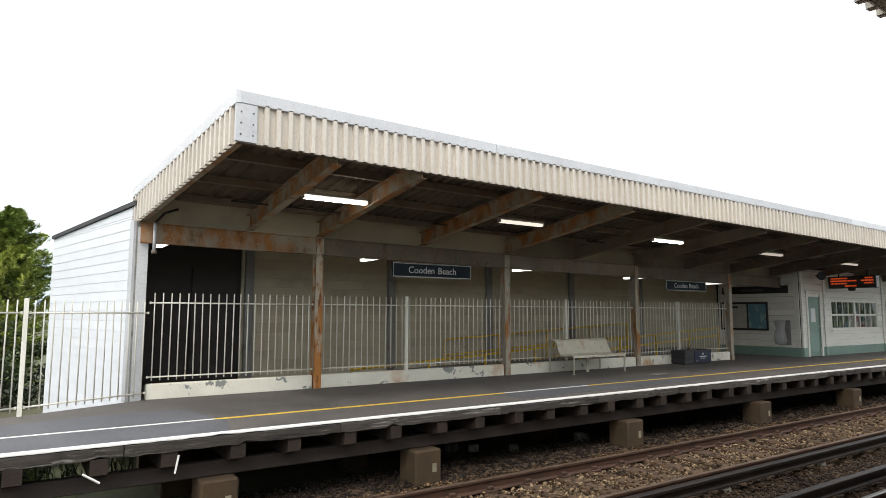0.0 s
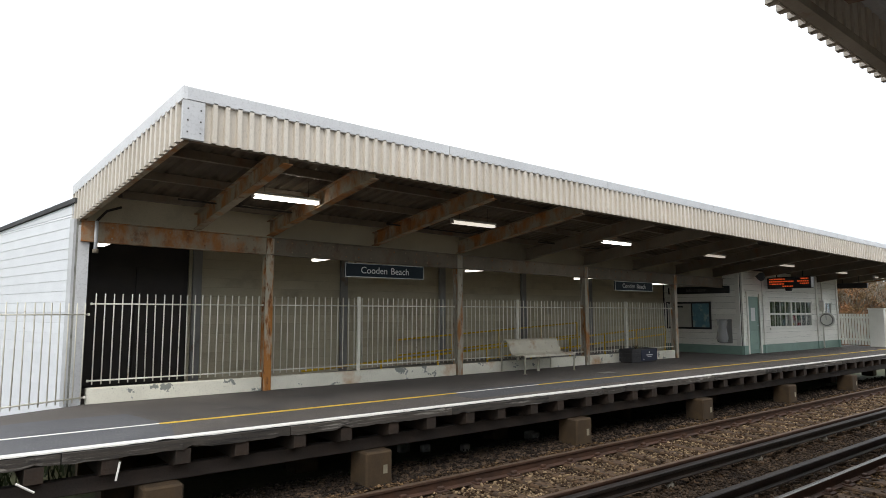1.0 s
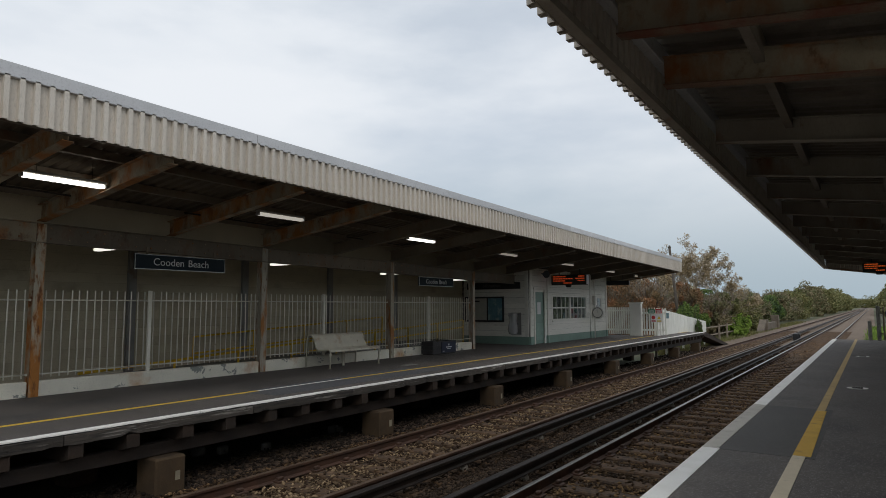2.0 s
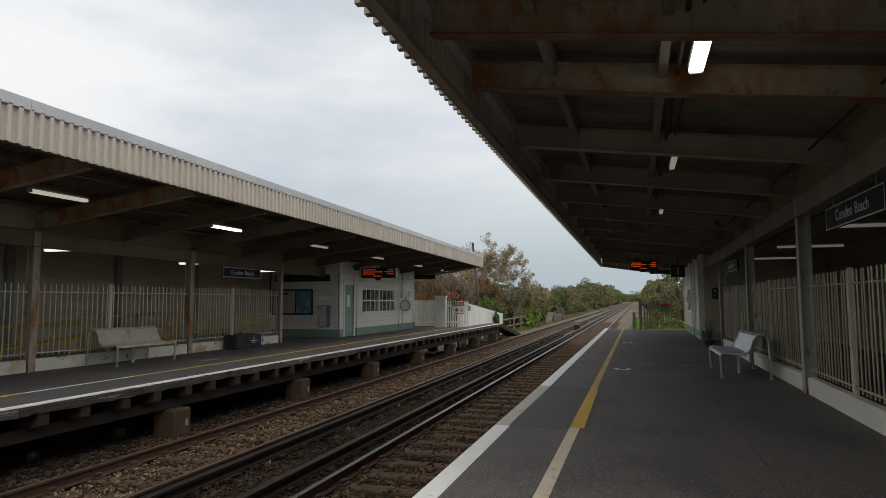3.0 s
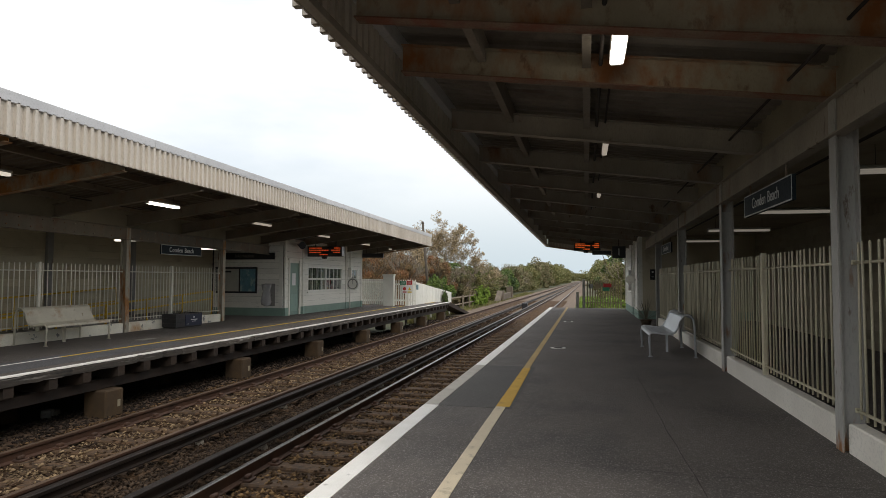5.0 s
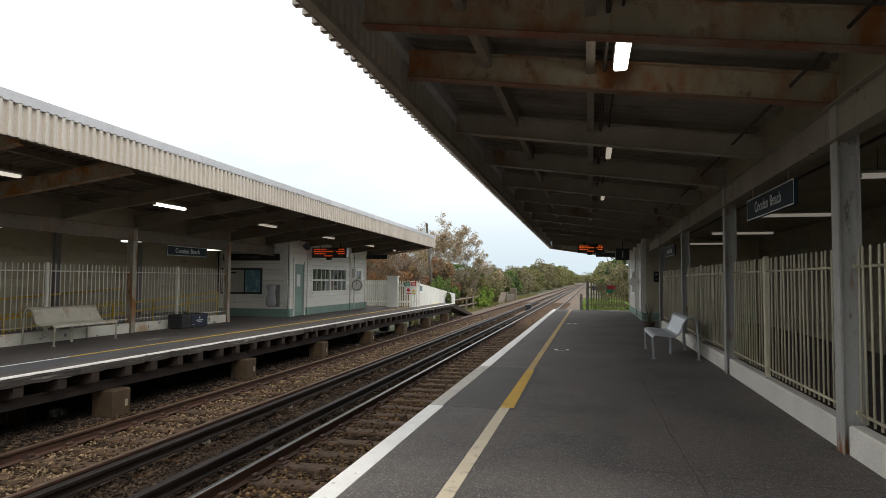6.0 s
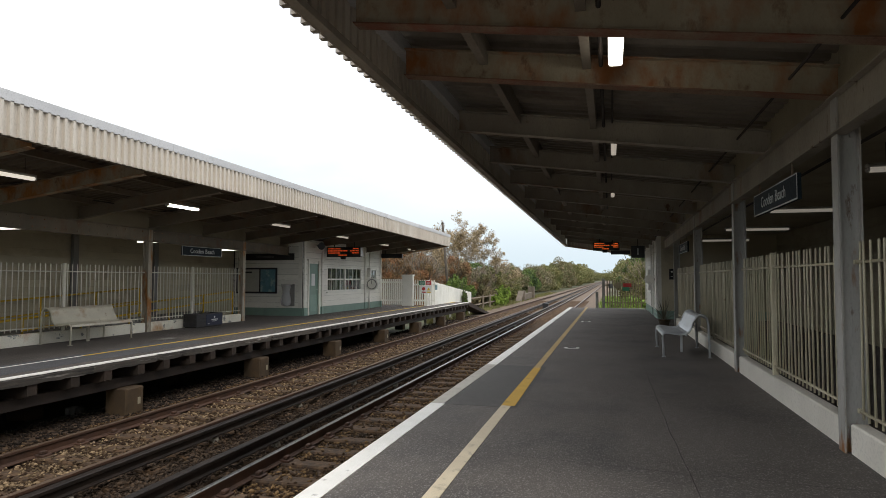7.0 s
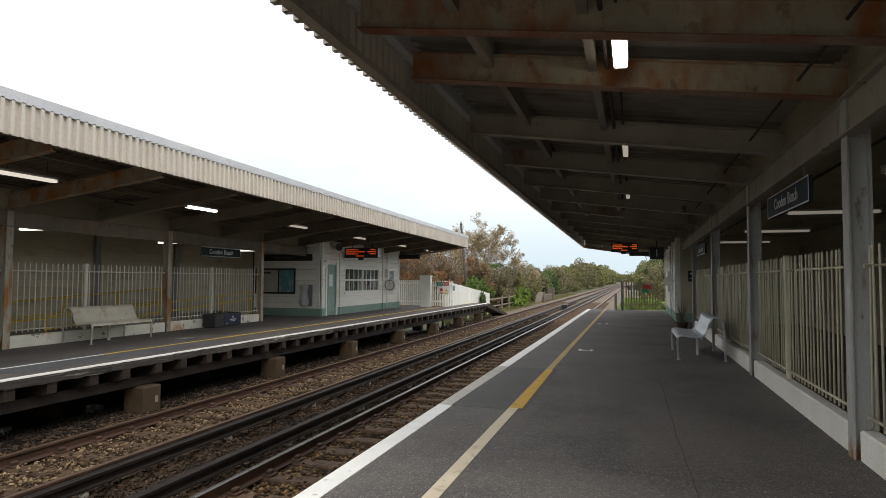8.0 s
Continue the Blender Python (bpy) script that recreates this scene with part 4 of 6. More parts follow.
NEAR_CANOPY = canopy("near_canopy", NEAR_XF, NEAR_COLS, "grey-brown steel platform canopy with corrugated roof", True, 31.2)

# ---- far shelter behind the fence ----
BACK_Y = 12.35


def boards(name, parent, mat, p, q, z0, z1, pitch, thick=0.018, xf=None, normal=(0, -1), gap=0.004):
    """Horizontal lapped boards on a wall from p to q (plan points), each a piece of its own."""
    p, q, n = Vector(p), Vector(q), Vector(normal)
    z = z0
    while z < z1 - 0.01:
        e = min(z + pitch, z1)
        bm = bmesh.new()
        lo, hi = thick * 1.6, thick * 0.5
        vs = []
        for c in (p, q):
            for off, zz in ((0, z), (lo, z), (hi, e - gap), (0, e - gap)):
                vs.append(bm.verts.new((c.x + n.x * off, c.y + n.y * off, zz)))
        for f in ((0, 1, 2, 3), (4, 7, 6, 5), (0, 4, 5, 1), (1, 5, 6, 2), (2, 6, 7, 3), (3, 7, 4, 0)):
            bm.faces.new([vs[k] for k in f])
        part("board", bm, mat, parent, "", xf)
        z = e


def wall(name, p, q, z0, z1, thick, mat, label, normal, core=None):
    """A plain upright wall behind a line from p to q, as a thing of the setting."""
    p, q, n = Vector(p), Vector(q), Vector(normal)
    root = thing(name, (*((p + q) / 2), z0), label, "wall", "", "structure")
    part("wall_core", prism(bmesh.new(), [p, q, q - n * thick, p - n * thick], "z", z0, z1), core or mat, root)
    return root


w = wall("wall_far_back", (4.2, BACK_Y), (21.9, BACK_Y), -0.3, 3.2, 0.15, M_WALL_CREAM, "dull cream boarded back wall of the shelter", (0, -1), M_CREAM_SHADED)
boards("board", w, M_WALL_CREAM, (4.2, BACK_Y), (21.9, BACK_Y), 0.0, 3.1, 0.20, 0.012)
for x in (4.35, 7.9, 11.0, 14.2, 17.4):
    part("wall_post", B(x - 0.09, BACK_Y - 0.12, 0, x + 0.09, BACK_Y - 0.03, 3.1), M_STEEL_GREY, w, "grey-blue upright post")
w = wall("wall_far_dark", (1.4, BACK_Y + 0.05), (4.2, BACK_Y + 0.05), -0.3, 3.2, 0.15, M_DARK, "dark brown panelled end of the shelter", (0, -1))
for x in (2.15, 3.15):
    part("dark_panel", B(x + 0.03, BACK_Y - 0.0, 0.05, x + 0.95, BACK_Y + 0.05, 2.35), M_DARK, w)
# skewed white end wall
P0, P1 = Vector((1.74, 10.0)), Vector((0.79, 15.0))
d = (P1 - P0).normalized()
nrm = Vector((-d.y, d.x))
if nrm.x > 0:
    nrm = -nrm
w = wall("wall_end_white", P0, P1, -0.8, 3.04, 0.12, M_CONCRETE, "bright white weatherboarded end wall of the station building", nrm)
boards("board", w, M_BOARD_BRIGHT, P0 + d * 0.17, P1, -0.78, 3.04, 0.172, 0.006, normal=nrm, gap=0.002)
bm = bmesh.new()
vs = [bm.verts.new((*(c + nrm * o), z)) for c, o, z in ((P0 + d * 0.17, 0.009, 3.042), (P1, 0.009, 3.042), (P1, 0.009, 3.05), (P0 + d * 0.17, 0.009, 3.20), (P0 + d * 0.17, -0.11, 3.042), (P1, -0.11, 3.042), (P1, -0.11, 3.05), (P0 + d * 0.17, -0.11, 3.20))]
for f in ((0, 1, 2, 3), (7, 6, 5, 4), (0, 4, 5, 1), (1, 5, 6, 2), (2, 6, 7, 3), (3, 7, 4, 0)):
    bm.faces.new([vs[k] for k in f])
part("board", bm, M_BOARD_BRIGHT, w)
part("corner_board", prism(bmesh.new(), [P0 + nrm * 0.04, P0 + d * 0.18 + nrm * 0.04, P0 + d * 0.18, P0], "z", -0.02, 2.95), M_CAP, w, "pale grey corner board")
part("corner_post", prism(bmesh.new(), [P0 + Vector((0.03, -0.03)), P0 + Vector((0.19, -0.03)), P0 + Vector((0.19, 0.06)), P0 + Vector((0.03, 0.06))], "z", -0.02, 2.85), M_CAP, w, "pale corner post")
bm = bmesh.new()
vs = [bm.verts.new((*(c + nrm * o), z + h)) for h in (0.0, 0.075) for c, o, z in ((P0, 0.05, 3.215), (P1, 0.05, 3.052), (P1, -0.12, 3.052), (P0, -0.12, 3.215))]
for f in ((3, 2, 1, 0), (4, 5, 6, 7), (0, 1, 5, 4), (1, 2, 6, 5), (2, 3, 7, 6), (3, 0, 4, 7)):
    bm.faces.new([vs[k] for k in f])
part("verge_strip", bm, M_FELT, w, "dark felt verge")
# low flat roof over the shelter, closing it
solid("far_shelter_roof", prism(bmesh.new(), [(1.95, 10.1), (30.4, 10.1), (30.4, 14.98), (1.05, 14.98)], "z", 3.04, 3.055), M_FELT, "dark felted flat roof over the shelter", "roof", "structure")
solid("ceiling_far", prism(bmesh.new(), [(1.85, 10.06), (21.9, 10.06), (21.9, BACK_Y), (1.85, BACK_Y)], "z", 3.0, 3.03), M_WALL_CREAM, "dull painted ceiling of the shelter", "ceiling", "structure")
solid("wall_far_rear", prism(bmesh.new(), [(0.95, 14.85), (30.4, 14.85), (30.4, 15.0), (0.95, 15.0)], "z", -1.2, 3.03), M_WALL_CREAM, "plain rear wall of the shelter", "wall", "structure")


# ---- low kerb walls ----
def kerb(x0, x1, y, label, paint=M_KERB):
    return solid("kerb_wall", B(x0, y - 0.07, -0.01, x1, y + 0.07, 0.25, bevel=0.015), paint, label, "kerb", "structure")


for a, b in ((2.0, 4.9), (5.06, 9.62), (9.78, 14.27), (14.43, 18.77)):
    kerb(a, b, FAR_BACK, "low white-painted kerb wall, chipped and rust-stained")
nc = [c + NEAR_SHIFT for c in NEAR_COLS]
for a, b in ((nc[0] - 4.6, nc[0] - 0.08), *((p + 0.08, q - 0.08) for p, q in zip(nc, nc[1:]))):
    kerb(a, b, NEAR_BACK, "low white-painted kerb wall beside the platform", M_KERB_NEAR)

# ---- bar fences ----
bar_me = {}


def fence(p, q, label, group, z0=0.30, z1=1.76, rails=(0.36, 1.59), pitch=0.128, post_at=None, bar=0.011, paint=M_FENCE):
    """A steel bar fence panel from p to q, with two flat rails, round bars and, where given, a post at its end."""
    p, q = Vector(p), Vector(q)
    L, d = (q - p).length, (q - p).normalized()
    root = thing("fence_panel", (*p, 0), label, "fence", group)
    for z in rails:
        part("fence_rail", T([(*p, z), (*q, z)], 0.014, 6), paint, root)
    for z in rails:
        for c in (p, q):
            part("lug", B(c.x - 0.016, c.y - 0.018, z - 0.02, c.x + 0.016, c.y + 0.018, z + 0.02, bevel=0.005), paint, root)
    key = (z0, z1, bar, paint.name)
    if key not in bar_me:
        bar_me[key] = finish(tube(bmesh.new(), [(0, 0, z0), (0, 0, z1 - 0.012), (0, 0, z1)], [bar, bar, bar * 0.5], 6), paint, "bar")
    n = max(2, int(L / pitch))
    r = random.Random(int(p.x * 100 + p.y * 7))
    for i in range(n):
        c = p + d * (L * (i + 0.5) / n)
        o = put_mesh("bar", bar_me[key], root, (c.x, c.y, 0))
        o.rotation_euler = (r.uniform(-0.006, 0.006), r.uniform(-0.008, 0.008), 0)
    if post_at is not None:
        c = Vector(post_at)
        part("fence_post", B(c.x - 0.03, c.y - 0.03, 0.0, c.x + 0.03, c.y + 0.03, z1 + 0.02, bevel=0.004), paint, root)
    return root


FG = "bar fence behind the far platform"
fl = "cream-painted steel bar fence standing on the kerb wall"
fence((2.02, FAR_BACK), (4.9, FAR_BACK), fl, FG)
for a, b in zip(COLS, COLS[1:]):
    m = a + 0.43 * (b - a)
    fence((a + 0.1, FAR_BACK), (m - 0.03, FAR_BACK), fl, FG, post_at=(m, FAR_BACK))
    fence((m + 0.03, FAR_BACK), (b - 0.1, FAR_BACK), fl, FG)
gl = "cream-painted steel bar fence running off the platform end"
fence((1.97, 9.93), (0.32, 9.12), gl, "bar fence at the platform end", z0=0.06, rails=(0.12, 1.42), z1=1.6, post_at=(0.27, 9.10))
fence((0.22, 9.08), (-1.9, 8.15), gl, "bar fence at the platform end", z0=0.06, rails=(0.12, 1.42), z1=1.6, post_at=(-1.95, 8.12))
fence((-2.0, 8.1), (-5.0, 6.8), gl, "bar fence at the platform end", z0=0.06, rails=(0.12, 1.42), z1=1.6, post_at=(-5.05, 6.78))
NG = "bar fence behind the near platform"
nl = "cream-painted steel bar fence standing on the kerb wall"
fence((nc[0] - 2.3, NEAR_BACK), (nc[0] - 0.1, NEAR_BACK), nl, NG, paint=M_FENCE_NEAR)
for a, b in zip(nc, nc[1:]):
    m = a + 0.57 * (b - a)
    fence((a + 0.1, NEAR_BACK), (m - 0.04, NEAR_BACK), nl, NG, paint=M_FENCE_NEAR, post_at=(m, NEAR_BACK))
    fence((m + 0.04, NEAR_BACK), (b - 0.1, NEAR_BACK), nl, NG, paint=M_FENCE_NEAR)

# ---- near shelter ----
NB = -7.6
w = wall("wall_near_back", (-3, NB), (23.98, NB), -0.3, 3.2, 0.15, M_CREAM_SHADED, "cream boarded back wall of the near shelter, shade in its colour", (0, 1))
boards("board", w, M_CREAM_SHADED, (-3, NB), (23.98, NB), 0.0, 3.0, 0.20, 0.012, normal=(0, 1))
solid("ceiling_near", prism(bmesh.new(), [(2.6, -4.02), (23.98, -4.02), (23.98, NB), (2.6, NB)], "z", 3.0, 3.03), M_CREAM_SHADED, "painted ceiling of the near shelter, shade in its colour", "ceiling", "structure")
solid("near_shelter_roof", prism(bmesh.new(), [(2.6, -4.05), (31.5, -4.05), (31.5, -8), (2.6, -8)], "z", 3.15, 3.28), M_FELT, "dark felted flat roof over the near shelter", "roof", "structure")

# out of view, added so that no light enters the shelter's end
solid("wall_near_end", prism(bmesh.new(), [(2.6, -4.1), (2.75, -4.1), (2.75, -7.6), (2.6, -7.6)], "z", -0.3, 3.15), M_CREAM_SHADED, "unseen end wall added to close the near shelter to light", "wall", "structure")
# added wall that stops light from behind, so the undercroft stays dark
solid("wall_under_platform", prism(bmesh.new(), [(1.9, 9.7), (31, 9.7), (31, 9.9), (1.9, 9.9)], "z", GROUND_Z - 0.2, -0.1), M_PIER, "dark wall added beneath the far platform to keep light out", "wall", "structure")

# ---- far station building ----
BX0, BX1, BY = 21.95, 30.4, 9.35
DOOR = (22.40, 23.22, 2.02)
WIN = (24.05, 27.75, 0.88, 1.92)
WIN2 = (28.95, 29.75, 0.90, 1.90)


def pieces_wall(root, x0, x1, y, holes, z1, mat, ny, pitch=0.215, z0=0.30):
    """Lapped boards along x broken by openings (x0, x1, z0, z1)."""
    z = z0
    while z < z1 - 0.01:
        e = min(z + pitch, z1)
        spans = [(x0, x1)]
        for a, b, c, d in holes:
            if e > c + 0.02 and z < d - 0.02:
                spans = [s for p, q in spans for s in ((p, min(q, a)), (max(p, b), q)) if s[1] - s[0] > 0.02]
        strips = [(p, q, z, e - 0.005) for p, q in spans]
        for a, b, c, d in holes:
            strips += [(a, b, z, c)] if z < c - 0.02 < e - 0.04 else []
            strips += [(a, b, d, e - 0.005)] if z + 0.02 < d < e - 0.03 else []
        for p, q, lo, hi in strips:
            bm = bmesh.new()
            prism(bm, [(y, lo), (y + ny * 0.026, lo), (y + ny * 0.008, hi), (y, hi)], "x", p, q)
            part("board", bm, mat, root)
        z = e


def window(name, parent, x0, x1, z0, z1, y, ny, units, cols, rows):
    """A multi-pane window in a wall that faces ny: frame, sill, bars and panes."""
    w = new(name)
    w.parent = parent
    w.location = Vector(((x0 + x1) / 2, y, z0)) - origin(parent)
    a, b = (y - 0.06, y + ny * 0.04) if ny > 0 else (y + ny * 0.04, y + 0.06)
    for c in ((x0, z0, x1, z0 + 0.06), (x0, z1 - 0.06, x1, z1), (x0, z0 + 0.06, x0 + 0.06, z1 - 0.06), (x1 - 0.06, z0 + 0.06, x1, z1 - 0.06)):
        part("window_frame", B(c[0], a, c[1], c[2], b, c[3]), M_PAINT_WHITE, w)
    part("window_sill", B(x0 - 0.06, min(y, y + ny * 0.09), z0 - 0.05, x1 + 0.06, max(y, y + ny * 0.09), z0 - 0.002), M_PAINT_WHITE, w)
    uw = (x1 - x0 - 0.12) / units
    for u in range(units):
        ux = x0 + 0.06 + u * uw
        if u:
            part("mullion", B(ux - 0.05, a, z0 + 0.06, ux + 0.05, b, z1 - 0.06), M_PAINT_WHITE, w)
        for i in range(cols):
            for j in range(rows):
                px0, px1 = ux + uw * i / cols, ux + uw * (i + 1) / cols
                pz0, pz1 = z0 + 0.06 + (z1 - z0 - 0.12) * j / rows, z0 + 0.06 + (z1 - z0 - 0.12) * (j + 1) / rows
                part("pane", B(px0 + 0.014, y - 0.006, pz0 + 0.014, px1 - 0.014, y + 0.006, pz1 - 0.014), M_GLASS, w).visible_shadow = False
        bm = bmesh.new()
        for i in range(1, cols):
            gx = ux + uw * i / cols
            box(bm, gx - 0.014, y - 0.02, z0 + 0.06, gx + 0.014, y + 0.02, z1 - 0.06)
        for j in range(1, rows):
            gz = z0 + 0.06 + (z1 - z0 - 0.12) * j / rows
            box(bm, ux, y - 0.018, gz - 0.03, ux + uw, y + 0.018, gz + 0.03)
        part("glazing_bars", bm, M_PAINT_WHITE, w)
    # added sheet whose mottled colour imitates what the panes reflect
    part("curtain", B(x0 + 0.06, y - ny * 0.09 - 0.005, z0, x1 - 0.06, y - ny * 0.09 + 0.005, z1), M_MOTTLED_GREY, w, "mottled sheet behind the glass that stands in for reflections")
    return w


def plinth(parent, x0, x1, y0, y1):
    part("plinth", B(x0, min(y0, y1), 0.0, x1, max(y0, y1), 0.30), M_GREEN, parent, "sage green painted plinth")


root = thing("station_building", (BX0, BY, 0), "white weatherboarded station building with sage green plinth", "building", "", "structure")
holes = [(DOOR[0], DOOR[1], 0, DOOR[2]), (WIN[0], WIN[1], WIN[2], WIN[3]), (WIN2[0], WIN2[1], WIN2[2], WIN2[3])]
pieces_wall(root, BX0, BX1, BY, holes, 2.95, M_BOARD, -1)
# wall core in stretches round the openings, dark to paint shadow lines between boards
bm = bmesh.new()
for a, b, c, d in ((BX0, DOOR[0], 0, 3.1), (DOOR[0], DOOR[1], DOOR[2], 3.1), (DOOR[1], WIN[0], 0, 3.1), (WIN[0], WIN[1], 0, WIN[2]), (WIN[0], WIN[1], WIN[3], 3.1), (WIN[1], WIN2[0], 0, 3.1), (WIN2[0], WIN2[1], 0, WIN2[2]), (WIN2[0], WIN2[1], WIN2[3], 3.1), (WIN2[1], BX1, 0, 3.1)):
    box(bm, a, BY + 0.001, c, b, BY + 0.12, d)
part("front_wall", bm, M_DARK, root, "dark backing that paints shadow lines between the boards")
part("side_wall", B(BX0, BY + 0.121, 0, BX0 + 0.12, 14.8, 3.1), M_DARK, root, "dark backing that paints shadow lines between the boards")
part("side_wall", B(BX1 - 0.12, BY + 0.121, -1.2, BX1, 14.8, 3.1), M_BOARD, root)
z = 0.30
while z < 2.9:
    bm = prism(bmesh.new(), [(BX0, z), (BX0 - 0.026, z), (BX0 - 0.008, z + 0.21), (BX0, z + 0.21)], "y", BY + 0.06, 12.3)
    part("board", bm, M_BOARD, root)
    z += 0.215
plinth(root, BX0 - 0.03, DOOR[0] - 0.1, BY - 0.035, BY)
plinth(root, DOOR[1] + 0.1, BX1, BY - 0.035, BY)
part("plinth", B(BX0 - 0.04, BY, 0, BX0 - 0.001, 12.3, 0.30), M_GREEN, root, "sage green painted plinth")
for x in (BX0 + 0.07, DOOR[1] + 0.33, 28.2, BX1 - 0.12):
    part("pilaster", B(x - 0.07, BY - 0.06, 0.301, x + 0.07, BY - 0.03, 2.9, bevel=0.006), M_BOARD, root, "upright cover board")
    part("pilaster_foot", B(x - 0.085, BY - 0.075, 0.0, x + 0.085, BY - 0.036, 0.30), M_GREEN, root, "green painted foot")
part("pilaster", B(BX0 - 0.06, BY + 0.01, 0.301, BX0 - 0.03, BY + 0.16, 2.9), M_BOARD, root, "upright cover board")
for x in (DOOR[0] - 0.1, DOOR[1]):
    part("door_frame", B(x, BY - 0.05, 0, x + 0.1, BY + 0.05, DOOR[2] + 0.1), M_BOARD, root)
part("door_frame", B(DOOR[0] - 0.14, BY - 0.07, DOOR[2] + 0.1, DOOR[1] + 0.14, BY + 0.05, DOOR[2] + 0.17), M_BOARD, root)
door = part("door", B(DOOR[0], BY + 0.0, 0.01, DOOR[1], BY + 0.045, DOOR[2]), M_GREEN, root, "sage green painted door")
part("notice", B(DOOR[0] + 0.25, BY - 0.004, 1.15, DOOR[0] + 0.55, BY - 0.001, 1.62), M_SIGN_WHITE, door, "white paper notice")
part("door_handle", T([(DOOR[1] - 0.08, BY - 0.05, 1.0), (DOOR[1] - 0.2, BY - 0.05, 1.0)], 0.012, 6), M_BENCH_GREY, door, "metal lever handle")
part("kick_panel", B(DOOR[0] + 0.12, BY - 0.008, 0.15, DOOR[1] - 0.12, BY - 0.001, 0.8), M_GREEN, door)
window("window_1", root, *WIN, BY + 0.03, -1, 2, 4, 2)
window("window_2", root, *WIN2, BY + 0.03, -1, 1, 2, 2)
part("roof", prism(bmesh.new(), [(BX0, BY - 0.1), (BX1 + 0.2, BY - 0.1), (BX1 + 0.2, 15.0), (BX0, 15.0)], "z", 3.0, 3.12), M_FELT, root, "dark felted roof")

# notice boards on the side wall
b = thing("poster_frame", (BX0 - 0.06, 10.7, 0.9), "wall-mounted glazed poster case with map and notice", "notice board")
part("case", B(BX0 - 0.085, 10.42, 0.85, BX0 - 0.03, 12.2, 1.85, bevel=0.008), M_BLACK, b)
part("poster", B(BX0 - 0.089, 10.48, 0.92, BX0 - 0.0855, 11.12, 1.78), surf("map_blue", (0.14, 0.30, 0.36), (0.10, 0.22, 0.27), 5, 0.3, 0, grime=(0.3, 0.42, 0.42), grime_at=(0.55, 0.62), grime_scale=4), b, "pale blue street map")
part("poster", B(BX0 - 0.089, 11.18, 0.92, BX0 - 0.0855, 12.13, 1.78), surf("poster_cream", (0.42, 0.41, 0.36), (0.36, 0.35, 0.31), 3, 0.3, 0), b, "pale cream timetable sheet")
part("text_bar", B(BX0 - 0.091, 11.5, 1.64, BX0 - 0.0893, 12.0, 1.70), M_BLACK, b)
s = thing("information_sign", (BX0 - 0.06, 10.9, 2.1), "long dark information sign fixed high on the boarded wall", "sign")
part("panel", B(BX0 - 0.08, 9.70, 2.14, BX0 - 0.03, 12.1, 2.40, bevel=0.004), M_BLACK, s)
words("lettering", "Information", 0.17, plain("dull_lettering", (0.16, 0.16, 0.16), 0.5), s, Matrix.Translation((BX0 - 0.083, 10.95, 2.27)) @ pose(0, 0, 0, 90, 0, -90), "dull grey lettering")
h = thing("litter_bag_hoop", (BX0 - 0.2, 9.88, 0.35), "clear plastic litter bag hanging from a wall hoop", "litter bin")
part("back_plate", B(BX0 - 0.05, 9.68, 0.38, BX0 - 0.03, 10.10, 1.22), M_STEEL_GREY, h, "grey backing plate")
bm = bmesh.new()
prof = [(0.16, 1.20), (0.20, 1.12), (0.15, 0.95), (0.19, 0.75), (0.21, 0.55), (0.17, 0.42), (0.06, 0.38)]
rings = []
for k, (r, zz) in enumerate(prof):
    rings.append([bm.verts.new((BX0 - 0.26 + 0.8 * r * math.cos(a) * (1 + 0.12 * math.sin(3 * a + k * 1.7)), 9.91 + r * math.sin(a) * (1 + 0.1 * math.cos(4 * a + k)), zz)) for a in [2 * math.pi * i / 14 for i in range(14)]])
for p, q in zip(rings, rings[1:]):
    for i in range(14):
        bm.faces.new((p[i], p[(i + 1) % 14], q[(i + 1) % 14], q[i])).smooth = True
bm.faces.new(rings[-1])
bagm = plain("clear_bag", (0.55, 0.55, 0.56), 0.25)
bagm.node_tree.nodes["Principled BSDF"].inputs["Alpha"].default_value = 0.42
part("bag", bm, bagm, h, "crumpled clear plastic bag")
part("hoop", T([(BX0 - 0.26 + 0.17 * math.cos(a), 9.91 + 0.19 * math.sin(a), 1.2) for a in [2 * math.pi * i / 16 for i in range(17)]], 0.014, 6), M_STEEL_GREY, h, "steel hoop")
part("litter", box(bmesh.new(), BX0 - 0.33, 9.83, 0.385, BX0 - 0.18, 9.99, 0.50, bevel=0.04), M_SIGN_WHITE, h, "white litter inside")

c = thing("platform_clock", (28.55, BY - 0.2, 0.85), "round white double-sided clock on a slim bracket box", "clock")
part("dial", T([(28.45, BY - 0.28, 1.16), (28.57, BY - 0.28, 1.16)], 0.29, 24), M_PAINT_WHITE, c, "round white dial case")
part("rim", T([(28.425, BY - 0.28, 1.16), (28.60, BY - 0.28, 1.16)], 0.245, 24), M_STEEL_GREY, c, "grey dial rim")
part("face", T([(28.41, BY - 0.28, 1.16), (28.61, BY - 0.28, 1.16)], 0.205, 24), M_PAINT_WHITE, c, "white clock face")
part("hand", B(28.395, BY - 0.285, 1.16, 28.399, BY - 0.270, 1.34), M_BLACK, c, "black clock hand")
part("bracket_box", B(28.44, BY - 0.2, 1.5, 28.6, BY - 0.04, 1.95, bevel=0.01), M_BOARD, c, "pale box above")
part("pole", T([(28.5, BY - 0.12, 0), (28.5, BY - 0.12, 2.9)], 0.03, 8), M_BOARD, c, "slim post")


